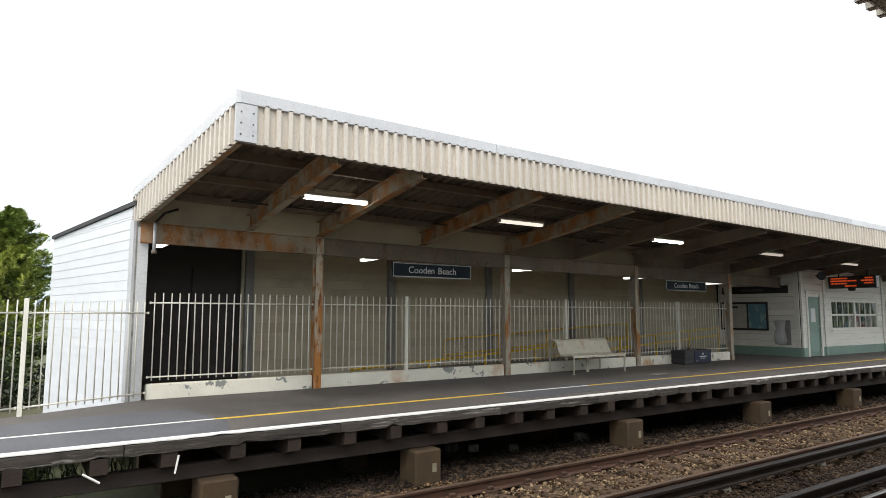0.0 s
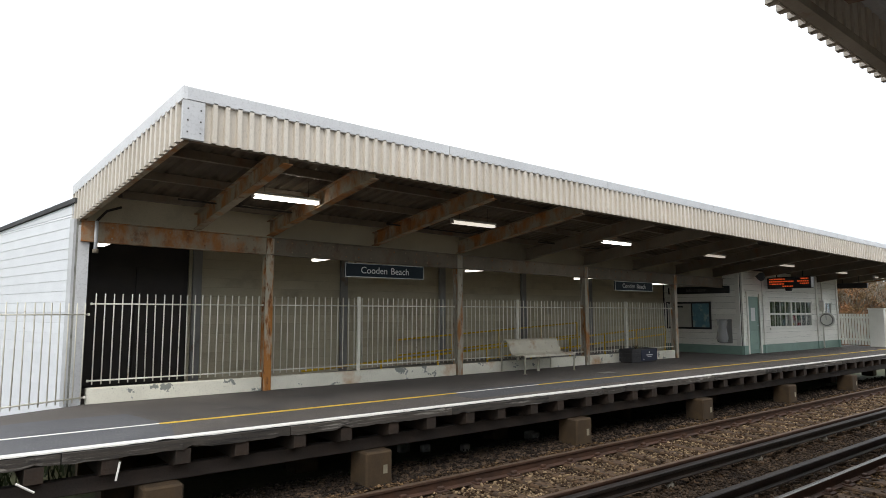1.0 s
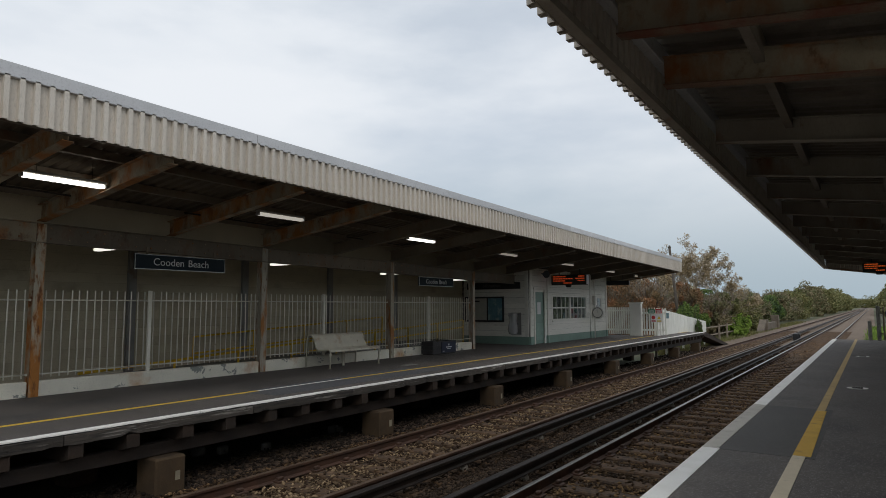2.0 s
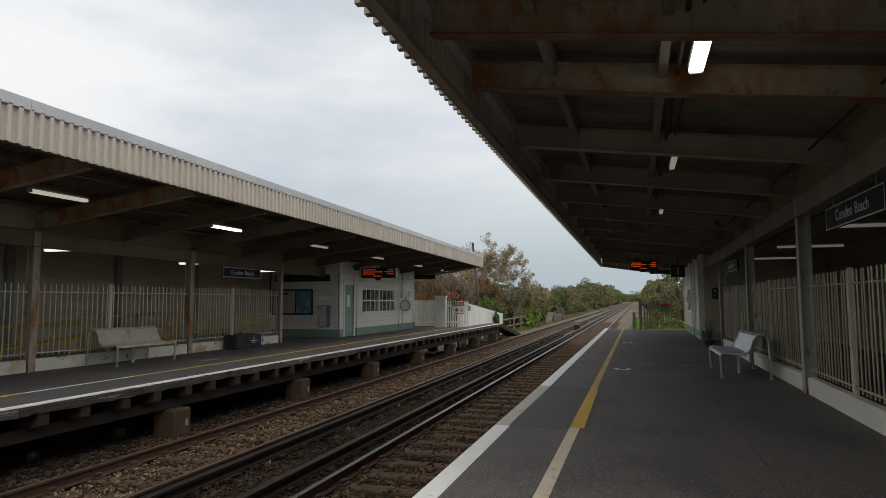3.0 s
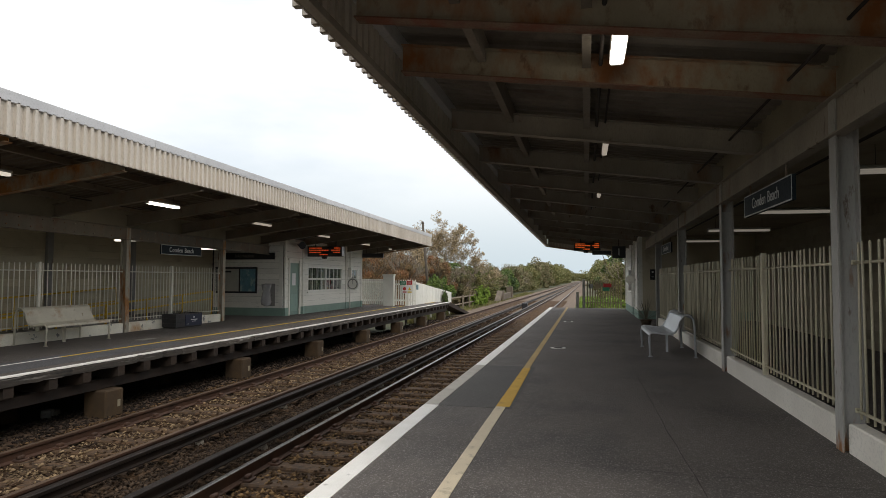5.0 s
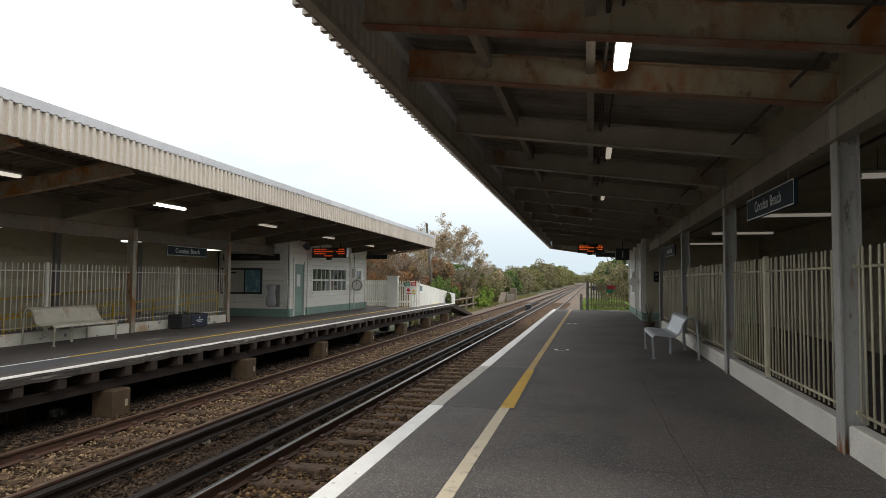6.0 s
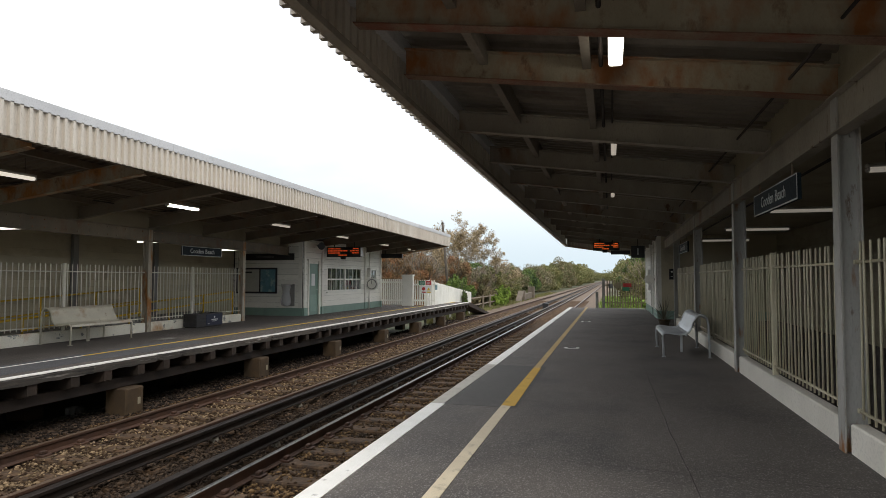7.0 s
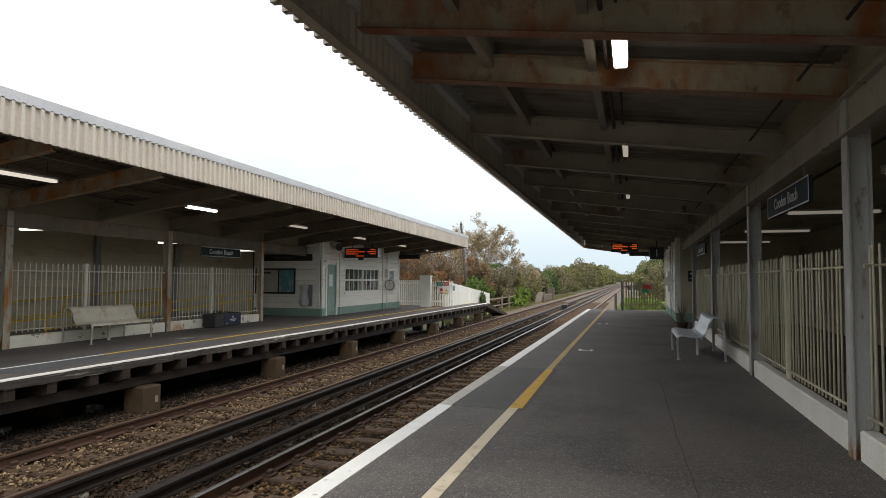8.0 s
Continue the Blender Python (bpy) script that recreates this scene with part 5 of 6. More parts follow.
def led_board(x, y0, y1, z0, z1, label, lit=M_ORANGE):
    """A hanging departure board that faces west, with rows of glowing characters as bars."""
    b = thing("departure_board", (x, (y0 + y1) / 2, z0), label, "display", "departure boards")
    part("casing", box(bmesh.new(), x - 0.12, y0, z0, x + 0.12, y1, z1, bevel=0.015), M_BLACK, b)
    part("end_cap", B(x - 0.10, y0 - 0.012, z0 + 0.02, x + 0.10, y0 - 0.001, z1 - 0.02), M_CAP, b, "pale end cap")
    part("hood", B(x - 0.16, y0 + 0.01, z1 + 0.001, x + 0.13, y1 - 0.01, z1 + 0.012), M_BLACK, b)
    bm = bmesh.new()
    r = random.Random(3)
    h = (z1 - z0) / 4.6
    for row, (u0, u1, v0, v1) in enumerate(((0.06, 0.42, 0.78, 0.95), (0.05, 0.62, 0.70, 0.95), (0.06, 0.40, 0.76, 0.95), (0.36, 0.60, 0, 0))):
        zz = z1 - h * (0.95 + row * 1.0)
        for a, c in ((u0, u1), (v0, v1)):
            u = a
            while u < c:
                wd = r.uniform(0.012, 0.04)
                e = min(u + wd, c)
                box(bm, x - 0.124, y1 - (y1 - y0) * e, zz, x - 0.1205, y1 - (y1 - y0) * u, zz + h * 0.5)
                u = e + 0.012
    part("led_text", bm, lit, b, "glowing orange characters", None, "stuff")
    for y in (y0 + 0.3, y1 - 0.3):
        part("hanger", T([(x, y, z1), (x, y, 3.25)], 0.02, 6), M_STEEL_DARK, b)
    part("camera_dome", T([(x, (y0 + y1) / 2 + 0.05, z0 - 0.09), (x, (y0 + y1) / 2 + 0.05, z0)], [0.10, 0.13], 10), M_BLACK, b, "small dark box beneath")
    return b


led_board(23.9, 7.76, 9.25, 2.31, 2.71, "black hanging departure board with faint orange characters", M_ORANGE_FAINT)
led_board(28.5, -2.42, -1.28, 2.68, 3.03, "black hanging departure board under the near canopy")
hs = thing("hanging_sign", (29.6, 8.3, 2.5), "dark unlit hanging sign under the canopy end", "sign")
part("panel", B(29.5, 7.9, 2.45, 29.62, 9.0, 2.66, bevel=0.008), M_BLACK, hs)
part("hanger", T([(29.56, 8.2, 2.66), (29.56, 8.2, 3.1)], 0.015, 6), M_STEEL_DARK, hs)
part("hanger", T([(29.56, 8.8, 2.66), (29.56, 8.8, 3.1)], 0.015, 6), M_STEEL_DARK, hs)
hs = thing("platform_number_sign", (26.3, -3.05, 2.3), "black square hanging sign with a white figure", "sign")
part("panel", B(26.25, -3.35, 2.28, 26.33, -2.83, 2.76, bevel=0.006), M_BLACK, hs)
words("figure", "1", 0.40, M_SIGN_WHITE, hs, Matrix.Translation((26.247, -3.09, 2.52)) @ pose(0, 0, 0, 90, 0, -90), "white figure")
part("hanger", T([(26.29, -3.09, 2.76), (26.29, -3.09, 3.2)], 0.018, 6), M_STEEL_DARK, hs)
part("side_panel", B(26.27, -2.80, 2.42, 26.31, -2.05, 2.58), M_BLACK, hs, "thin dark sign beside")


def station_sign(x0, x1, y, z0, z1, ny, label, white=M_SIGN_WHITE):
    s = thing("station_sign", ((x0 + x1) / 2, y, z0), label, "sign", "station name signs")
    part("panel", B(x0, y - 0.02, z0, x1, y + 0.02, z1, bevel=0.004), M_SIGN, s)
    f = y + ny * 0.024
    for a, b, c, d in ((x0, z0, x1, z0 + 0.016), (x0, z1 - 0.012, x1, z1), (x0, z0 + 0.016, x0 + 0.012, z1 - 0.012), (x1 - 0.012, z0 + 0.016, x1, z1 - 0.012)):
        part("border", B(a, min(f, y + ny * 0.0205), b, c, max(f, y + ny * 0.0205), d), white, s, "thin white border")
    size = (z1 - z0) * 0.70
    for word, off in (("Cooden", -0.30), ("Beach", 0.36)):
        dx = off * size * 4.9 * (1 if ny < 0 else -1)
        words("lettering", word, size, white, s, Matrix.Translation(((x0 + x1) / 2 + dx, f, (z0 + z1) / 2)) @ (pose(0, 0, 0, 90, 0, 0) if ny < 0 else pose(0, 0, 0, 90, 0, 180)), "white lettering")
    for x in (x0 + 0.25, x1 - 0.25):
        part("hanger", B(x - 0.02, y - 0.006, z1, x + 0.02, y + 0.006, z1 + 0.14), M_STEEL, s)
    return s


station_sign(6.58, 8.58, 9.9, 2.185, 2.475, -1, "dark slate station name sign with white lettering")
station_sign(15.58, 17.48, 9.9, 2.10, 2.375, -1, "dark slate station name sign further along")
station_sign(7.06, 9.05, -3.89, 2.26, 2.53, 1, "dark slate station name sign under the near lintel", M_SIGN_DULL)
station_sign(16.6, 18.6, -3.89, 2.12, 2.38, 1, "dark slate station name sign further along the platform", M_SIGN_DULL)


# ---- lamps ----
def batten(x, y, z, along, length, mat, label, group, hang, w=0.075):
    """A fluorescent batten: body, diffuser, two end caps, two hangers."""
    l = thing("batten_light", (x, y, z), label, "light", group)
    def bx(a, b, z0, z1, ww, m, n, lab=""):
        if along == "x":
            part(n, B(x + a, y - ww, z + z0, x + b, y + ww, z + z1, bevel=0.012), m, l, lab)
        else:
            part(n, B(x - ww, y + a, z + z0, x + ww, y + b, z + z1, bevel=0.012), m, l, lab)
    bx(0, length, 0.055, 0.10, w, M_LAMPBODY, "body")
    bx(0.03, length - 0.03, 0.0, 0.054, w * 0.9, mat, "diffuser", "glowing diffuser")
    bx(0, 0.029, 0.0, 0.054, w * 0.92, M_LAMPBODY, "end_cap")
    bx(length - 0.029, length, 0.0, 0.054, w * 0.92, M_LAMPBODY, "end_cap")
    for a in (0.2, length - 0.2):
        hx, hy = (x + a, y) if along == "x" else (x, y + a)
        part("hanger", T([(hx, hy, z + 0.10), (hx, hy, hang)], 0.004, 5), M_STEEL_DARK, l)
    return l


for i, x in enumerate((3.78, 7.75, 12.35, 16.95, 21.6, 26.2, 30.2)):
    batten(x, 7.86, 3.24 - SLOPE * (x - 2.25), "x", 1.15, (M_TUBE, M_TUBE_WEAK, M_TUBE, M_TUBE_DIM, M_TUBE_DIM, M_TUBE_DIM, M_TUBE_DIM)[i], "white fluorescent batten light hung between canopy beams", "far canopy lights", 3.66 - SLOPE * (x - 2.25), 0.06 if i < 4 else 0.042)
for i, x in enumerate((4.84, 8.72, 13.4)):
    batten(x, -2.09, 3.345 - 0.0103 * (x - 4.5), "x", 0.92 if i < 1 else 1.06, M_TUBE if i < 1 else M_TUBE_DIM, "white fluorescent batten light hung between canopy beams", "near canopy lights", 3.75 - 0.0103 * (x - 2.25), 0.066 if i < 1 else 0.042)
for x in (2.3, 6.55, 11.0, 15.4, 19.4):
    batten(x, 10.5, 2.58 - SLOPE * (x - 6.5), "y", 0.75, M_TUBE_MID, "dimmer fluorescent batten light inside the shelter", "shelter lights", 3.01)
for x in (8.1, 12.7, 17.3, 22.0):
    batten(x, -6.35, 2.66, "y", 1.5, M_TUBE_FAINT, "dimmer fluorescent batten light inside the near shelter", "shelter lights", 3.01, 0.05)
for y0, x0 in ((10.2, 2.2), (-4.0, 3.2)):
    root = thing("lamp_conduit", (x0, y0, 2.9), "thin dark cable conduit run along the shelter ceiling", "conduit", "", "structure")
    part("pipe", T([(x0, y0 + (0.5 if y0 > 0 else -0.5), 2.86), (x0 + 17, y0 + (0.5 if y0 > 0 else -0.5), 2.76)], 0.018, 6), M_STEEL_DARK, root)


# ---- benches ----
def bench(x, y, ny, length, mat, label):
    """A perforated steel bench: one bent seat-and-back sheet, edge tubes, four tube legs. y is the front; ny points to the back."""
    b = thing("bench", (x, y, 0), label, "bench", "platform benches")
    prof = [(0.0, 0.385), (0.015, 0.425), (0.06, 0.447), (0.16, 0.440), (0.30, 0.420), (0.40, 0.425), (0.455, 0.455), (0.50, 0.53), (0.55, 0.65), (0.59, 0.74), (0.63, 0.775), (0.69, 0.785), (0.745, 0.765), (0.78, 0.71)]
    pts = [(y + ny * a, c) for a, c in prof]
    part("seat_sheet", sheet(bmesh.new(), pts, 0.012, "x", x + 0.03, x + length - 0.03), mat, b, "bent perforated steel seat and back")
    for xx in (x + 0.015, x + length - 0.015):
        line = [(xx, y + ny * 0.02, 0.0), (xx, y + ny * 0.005, 0.36)] + [(xx, p, q) for p, q in pts[1:]] + [(xx, y + ny * 0.80, 0.6), (xx, y + ny * 0.82, 0.0)]
        part("leg_frame", T(line, 0.021, 8), mat, b, "bent tube leg frame")
        for yy in (y + ny * 0.02, y + ny * 0.82):
            part("foot_plate", B(xx - 0.035, yy - 0.035, 0.0, xx + 0.035, yy + 0.035, 0.008), mat, b)
    part("stretcher", T([(x + 0.02, y + ny * 0.42, 0.40), (x + length - 0.02, y + ny * 0.42, 0.40)], 0.016, 6), mat, b)
    part("middle_leg", B(x + length / 2 - 0.03, y + ny * 0.40, 0.0, x + length / 2 + 0.03, y + ny * 0.44, 0.41), mat, b)
    bm = bmesh.new()
    for k in range(7):
        a, c = pts[2][0] + ny * (0.05 + 0.045 * k), 0.447 - 0.006 * k
        box(bm, x + 0.09, min(a, a + ny * 0.012), c - 0.003, x + length - 0.09, max(a, a + ny * 0.012), c + 0.004)
    part("seat_ribs", bm, mat, b, "fine ribs of the perforated seat")
    return b


bench(11.0, 9.11, 1, 1.8, M_BENCH, "cream perforated steel bench with rust-stained back")
bench(12.43, -2.95, -1, 1.82, M_BENCH_GREY, "grey perforated steel bench on tubular legs")

# ---- planters ----
def spiky(root, c, z, n, length, mat, seed):
    r = random.Random(seed)
    for i in range(n):
        a, lean = r.uniform(0, 6.28), r.uniform(0.15, 1.0)
        L = length * r.uniform(0.7, 1.1)
        w = 0.014
        bm = bmesh.new()
        pts = []
        for k in range(5):
            t = k / 4
            rad, hh = L * lean * t, L * (1 - 0.35 * lean) * t - L * 0.35 * lean * t * t
            ww = w * (1 - t) + 0.001
            cx, cy = c[0] + rad * math.cos(a), c[1] + rad * math.sin(a)
            pts.append((bm.verts.new((cx - ww * math.sin(a), cy + ww * math.cos(a), z + hh)), bm.verts.new((cx, cy, z + hh - ww * 0.5)), bm.verts.new((cx + ww * math.sin(a), cy - ww * math.cos(a), z + hh))))
        for p, q in zip(pts, pts[1:]):
            bm.faces.new((p[0], p[1], q[1], q[0]))
            bm.faces.new((p[1], p[2], q[2], q[1]))
        part("leaf", bm, mat, root)


M_SPIKE = surf("spiky_leaf", (0.09, 0.085, 0.05), (0.13, 0.11, 0.075), 6, 0.5, 0.1)
p = thing("planter", (16.5, 9.6, 0), "dark wooden planter box with a navy plate and spiky plant", "planter")
px0, px1, py0, py1 = 15.75, 17.0, 9.48, 9.93
for k in range(3):
    z0 = 0.03 + 0.125 * k
    part("plank", B(px0, py0, z0, px1, py0 + 0.03, z0 + 0.118, bevel=0.006), M_WOOD_DARK, p)
    part("plank", B(px0, py1 - 0.03, z0, px1, py1, z0 + 0.118, bevel=0.006), M_WOOD_DARK, p)
    part("plank", B(px0, py0 + 0.031, z0, px0 + 0.03, py1 - 0.031, z0 + 0.118, bevel=0.006), M_WOOD_DARK, p)
    part("plank", B(px1 - 0.03, py0 + 0.031, z0, px1, py1 - 0.031, z0 + 0.118, bevel=0.006), M_WOOD_DARK, p)
part("soil", B(px0 + 0.03, py0 + 0.03, 0.0, px1 - 0.03, py1 - 0.03, 0.34), M_DARK, p, "dark soil")
pl = part("plate", B(16.18, py0 - 0.012, 0.05, 16.96, py0 - 0.001, 0.37), M_NAVY, p, "navy blue plate")
for a, b2, c2, d2 in ((16.42, 0.20, 16.74, 0.225), (16.48, 0.155, 16.68, 0.17), (16.24, 0.09, 16.34, 0.10), (16.55, 0.26, 16.60, 0.31)):
    part("print_bar", B(a, py0 - 0.0145, b2, c2, py0 - 0.0122, d2), M_SIGN_WHITE, pl)
spiky(p, (16.25, 9.7), 0.34, 16, 0.34, M_SPIKE, 2)
p = thing("planter", (20.7, -3.62, 0), "low brown planter tub with a tall spiky plant", "planter")
part("tub", T([(20.7, -3.62, 0), (20.7, -3.62, 0.17)], [0.13, 0.17], 16), M_PIER, p, "low brown tub")
part("rim", T([(20.7, -3.62, 0.155), (20.7, -3.62, 0.185)], 0.18, 16), M_PIER, p)
spiky(p, (20.7, -3.62), 0.17, 40, 0.88, M_SPIKE, 5)

# ---- yellow handrails of the ramp behind the fence ----
h = thing("ramp_handrail", (12, 11.0, 0), "yellow-painted tubular handrail of a ramp behind the fence", "handrail")
for dz in (0.0, -0.42):
    part("rail", T([(6.2 if dz == 0 else 11.5, 11.0, 0.21 if dz == 0 else 0.24), (19.8, 11.0, 0.97 + dz * 0.62)], 0.027, 8), M_YELLOW, h)
for k in range(8):
    x = 8.2 + 1.66 * k
    zt = 0.21 + (x - 6.2) * 0.76 / 13.6
    part("post", T([(x, 11.0, -0.01), (x, 11.0, zt)], 0.027, 8), M_YELLOW, h)
h = thing("ramp_handrail", (12, 12.1, 0), "yellow-painted tubular handrail along the back wall", "handrail")
part("rail", T([(9.4, 12.1, 0.75), (16.5, 12.1, 1.12)], 0.022, 8), M_YELLOW, h)
part("rail", T([(9.4, 12.1, 0.35), (16.5, 12.1, 0.72)], 0.022, 8), M_YELLOW, h)
for x in (9.4, 11.2, 13.0, 14.8, 16.5):
    part("post", T([(x, 12.1, -0.01), (x, 12.1, 0.75 + (x - 9.4) * 0.052)], 0.022, 8), M_YELLOW, h)
solid("ramp", prism(bmesh.new(), [(5.0, 0.0), (18.9, 0.0), (18.9, 0.30), (18.4, 0.30)], "y", 11.06, 12.05), M_CONCRETE, "pale concrete access ramp", "ramp", "structure")

# ---- gate and fences at the far platform's end ----
GX = 31.5
g = thing("end_fence", (GX, 9.2, 0), "cream boarded fence beside the end gate", "fence")
for k in range(11):
    y = 8.58 + 0.11 * k
    part("board", B(GX - 0.015, y, 0.06, GX + 0.015, y + 0.078, 1.40, bevel=0.004), M_PAINT_WHITE, g)
for z in (0.25, 1.2):
    part("rail", B(GX + 0.016, 8.5, z, GX + 0.06, 9.8, z + 0.08), M_PAINT_WHITE, g)
g = thing("gate_pillar", (GX, 8.24, 0), "broad cream-painted concrete gate pillar", "pillar")
part("shaft", B(GX - 0.14, 7.95, 0.0, GX + 0.14, 8.52, 1.58, bevel=0.015), M_PAINT_WHITE, g)
part("cap", B(GX - 0.17, 7.92, 1.581, GX + 0.17, 8.55, 1.64, bevel=0.01), M_PAINT_WHITE, g)
g = thing("picket_gate", (GX, 7.3, 0), "white picket gate hung with small warning plates", "gate")
for k in range(9):
    y = 6.78 + 0.128 * k
    bm = prism(bmesh.new(), [(y, 0.05), (y + 0.07, 0.05), (y + 0.07, 1.32), (y + 0.035, 1.38), (y, 1.32)], "x", GX - 0.012, GX + 0.012)
    part("picket", bm, M_PAINT_WHITE, g)
for z in (0.25, 1.08):
    part("rail", B(GX + 0.013, 6.76, z, GX + 0.05, 7.92, z + 0.09), M_PAINT_WHITE, g)
M_SGREEN, M_SRED, M_SYEL = plain("green_plate", (0.03, 0.22, 0.12), 0.4), plain("red_plate", (0.45, 0.03, 0.03), 0.4), plain("yellow_plate", (0.65, 0.45, 0.02), 0.4)
for n, (a, b2, c2, d2, m) in enumerate(((7.30, 1.10, 7.62, 1.30, M_SGREEN), (6.98, 1.10, 7.27, 1.32, M_SRED), (6.96, 0.66, 7.52, 1.07, M_SIGN_WHITE))):
    pl = part("plate", B(GX - 0.026, a, b2, GX - 0.014, c2, d2), m, g, ("green notice plate", "red notice plate", "white warning plate")[n])
    if n == 2:
        part("symbol", T([(GX - 0.030, 7.38, 0.9), (GX - 0.0265, 7.38, 0.9)], 0.09, 16), M_SRED, pl, "round red prohibition shape")
        part("symbol", prism(bmesh.new(), [(7.02, 0.82), (7.2, 0.82), (7.11, 0.98)], "x", GX - 0.030, GX - 0.0265), M_SYEL, pl, "yellow warning triangle")
        part("print_bar", B(GX - 0.029, 7.0, 0.70, GX - 0.0265, 7.22, 0.76), M_SYEL, pl)
        part("print_bar", B(GX - 0.029, 7.27, 0.70, GX - 0.0265, 7.48, 0.76), M_SRED, pl)
    else:
        for k in range(3):
            part("print_bar", B(GX - 0.029, a + 0.04, b2 + 0.04 + 0.05 * k, GX - 0.0265, c2 - 0.05, b2 + 0.06 + 0.05 * k), M_SIGN_WHITE, pl)
g = thing("ramp_fence", (35, 7.27, 0), "cream close-boarded fence descending beside the platform ramp", "fence")
r = random.Random(21)
for k in range(64):
    xa = 31.62 + 0.17 * k
    za, low = 1.37 - 0.081 * (xa - 31.6) + r.uniform(-0.012, 0.012), -0.02 - 0.04 * max(0.0, xa - 33.0)
    part("board", prism(bmesh.new(), [(xa, low), (xa + 0.158, low), (xa + 0.158, za - 0.013), (xa, za)], "y", 7.245 + r.uniform(0, 0.012), 7.285), M_PAINT_WHITE, g)
for k in range(7):
    xa = 31.7 + 1.78 * k
    part("post", B(xa - 0.05, 7.31, GROUND_Z, xa + 0.05, 7.41, 1.30 - 0.081 * (xa - 31.6)), M_PAINT_WHITE, g)
for f in (0.2, 0.75):
    part("rail", prism(bmesh.new(), [(31.62, 1.3 * f), (42.4, 0.86 * f - 0.3), (42.4, 0.86 * f - 0.22), (31.62, 1.3 * f + 0.08)], "y", 7.286, 7.309), M_PAINT_WHITE, g)
pb = thing("post_box_plate", (31.55, 6.72, 0.9), "small pale blue box fixed to the gate post", "box")
part("case", B(31.46, 6.64, 0.86, 31.50, 6.76, 1.12, bevel=0.005), plain("pale_blue", (0.25, 0.38, 0.42), 0.5), pb)

# ---- near building, gate and end ----
root = thing("near_station_building", (24.0, -3.68, 0), "white weatherboarded building on the near platform", "building", "", "structure")
NBX0, NBX1, NBY = 24.0, 31.6, -3.68
pieces_wall(root, NBX0, NBX1, NBY, [(25.9, 26.8, 0, 2.0), (28.0, 29.8, 0.9, 1.9)], 2.95, M_BOARD, 1)
bm = bmesh.new()
for a, b, c, d in ((NBX0, 25.9, 0, 3.1), (25.9, 26.8, 2.0, 3.1), (26.8, 28.0, 0, 3.1), (28.0, 29.8, 0, 0.9), (28.0, 29.8, 1.9, 3.1), (29.8, NBX1, 0, 3.1)):
    box(bm, a, NBY - 0.12, c, b, NBY - 0.001, d)
part("front_wall", bm, M_BOARD, root)
# this side's shade is painted: darker cream in place of the white board
part("side_wall", B(NBX0, -9.5, 0, NBX0 + 0.12, NBY - 0.121, 3.1), M_WALL_CREAM, root, "side wall in darker cream that stands in for its shade")
part("side_wall", B(NBX1 - 0.12, -9.5, 0, NBX1, NBY - 0.121, 3.1), M_BOARD, root)
part("plinth", B(NBX0 - 0.03, NBY, 0, 25.85, NBY + 0.04, 0.3), M_GREEN, root, "sage green painted plinth")
part("plinth", B(26.85, NBY, 0, NBX1, NBY + 0.04, 0.3), M_GREEN, root, "sage green painted plinth")
part("plinth", B(NBX0 - 0.04, -7.5, 0, NBX0 - 0.001, NBY, 0.3), M_GREEN, root, "sage green painted plinth")
part("door", B(25.9, NBY - 0.04, 0.01, 26.8, NBY - 0.005, 2.0), M_GREEN, root, "sage green painted door")
for x in (24.07, 25.75, 27.1, 31.5):
    part("pilaster", B(x - 0.07, NBY + 0.03, 0.301, x + 0.07, NBY + 0.065, 2.85), M_BOARD, root)
window("window_3", root, 28.0, 29.8, 0.9, 1.9, NBY - 0.03, 1, 1, 4, 2)
part("roof", B(NBX0, -9.6, 3.0, NBX1 + 0.1, NBY + 0.05, 3.12), M_FELT, root, "dark felted roof")
sg = thing("wall_clock", (25.5, -3.46, 1.25), "round pale clock on the near building", "clock")
part("dial", T([(25.45, -3.46, 1.42), (25.55, -3.46, 1.42)], 0.17, 20), M_BOARD, sg)
part("bracket", B(25.47, -3.66, 1.38, 25.53, -3.46, 1.46), M_STEEL_GREY, sg)
sg = thing("wall_notice", (23.97, -4.15, 1.4), "small dark notice with white print on a wall", "notice")
part("plate", B(23.96, -4.24, 1.42, 23.995, -4.06, 1.80), M_BLACK, sg)
part("print_bar", B(23.956, -4.18, 1.67, 23.9595, -4.12, 1.73), M_SIGN_WHITE, sg)
part("print_bar", B(23.956, -4.185, 1.52, 23.9595, -4.115, 1.535), M_SIGN_WHITE, sg)

g = thing("end_gate", (32.0, -2.5, 0), "weathered steel picket gate across the platform end", "gate")
M_PICKET = surf("dull_picket", (0.33, 0.27, 0.17), (0.24, 0.195, 0.12), 4, 0.7, 0.2)
for k in range(14):
    y = -1.86 - 0.122 * k
    part("picket", B(31.99, y - 0.03, 0.04, 32.01, y + 0.03, 1.38, bevel=0.004), M_PICKET, g)
for z in (0.25, 1.1):
    part("rail", B(32.012, -3.6, z, 32.05, -1.70, z + 0.06), M_PICKET, g)
for a, c, z0, z1, m, lab in ((-2.12, -1.92, 0.98, 1.2, M_MOTTLED_GREY, "faded notice plate"), (-2.45, -2.2, 0.98, 1.22, M_PICKET, "weathered warning plate"), (-3.0, -2.62, 1.04, 1.22, M_SRED, "red notice plate"), (-2.9, -2.58, 0.86, 1.03, M_SGREEN, "green notice plate")):
    part("plate", B(31.96, a, z0, 31.985, c, z1), m, g, lab)
for y in (-1.68, -1.37):
    p = thing("gate_post", (32.0, y, 0), "pale concrete gate post at the platform end", "post")
    part("shaft", B(31.93, y - 0.07, 0.0, 32.07, y + 0.07, 1.42 if y < -1.5 else 0.80, bevel=0.012), M_CONCRETE, p)

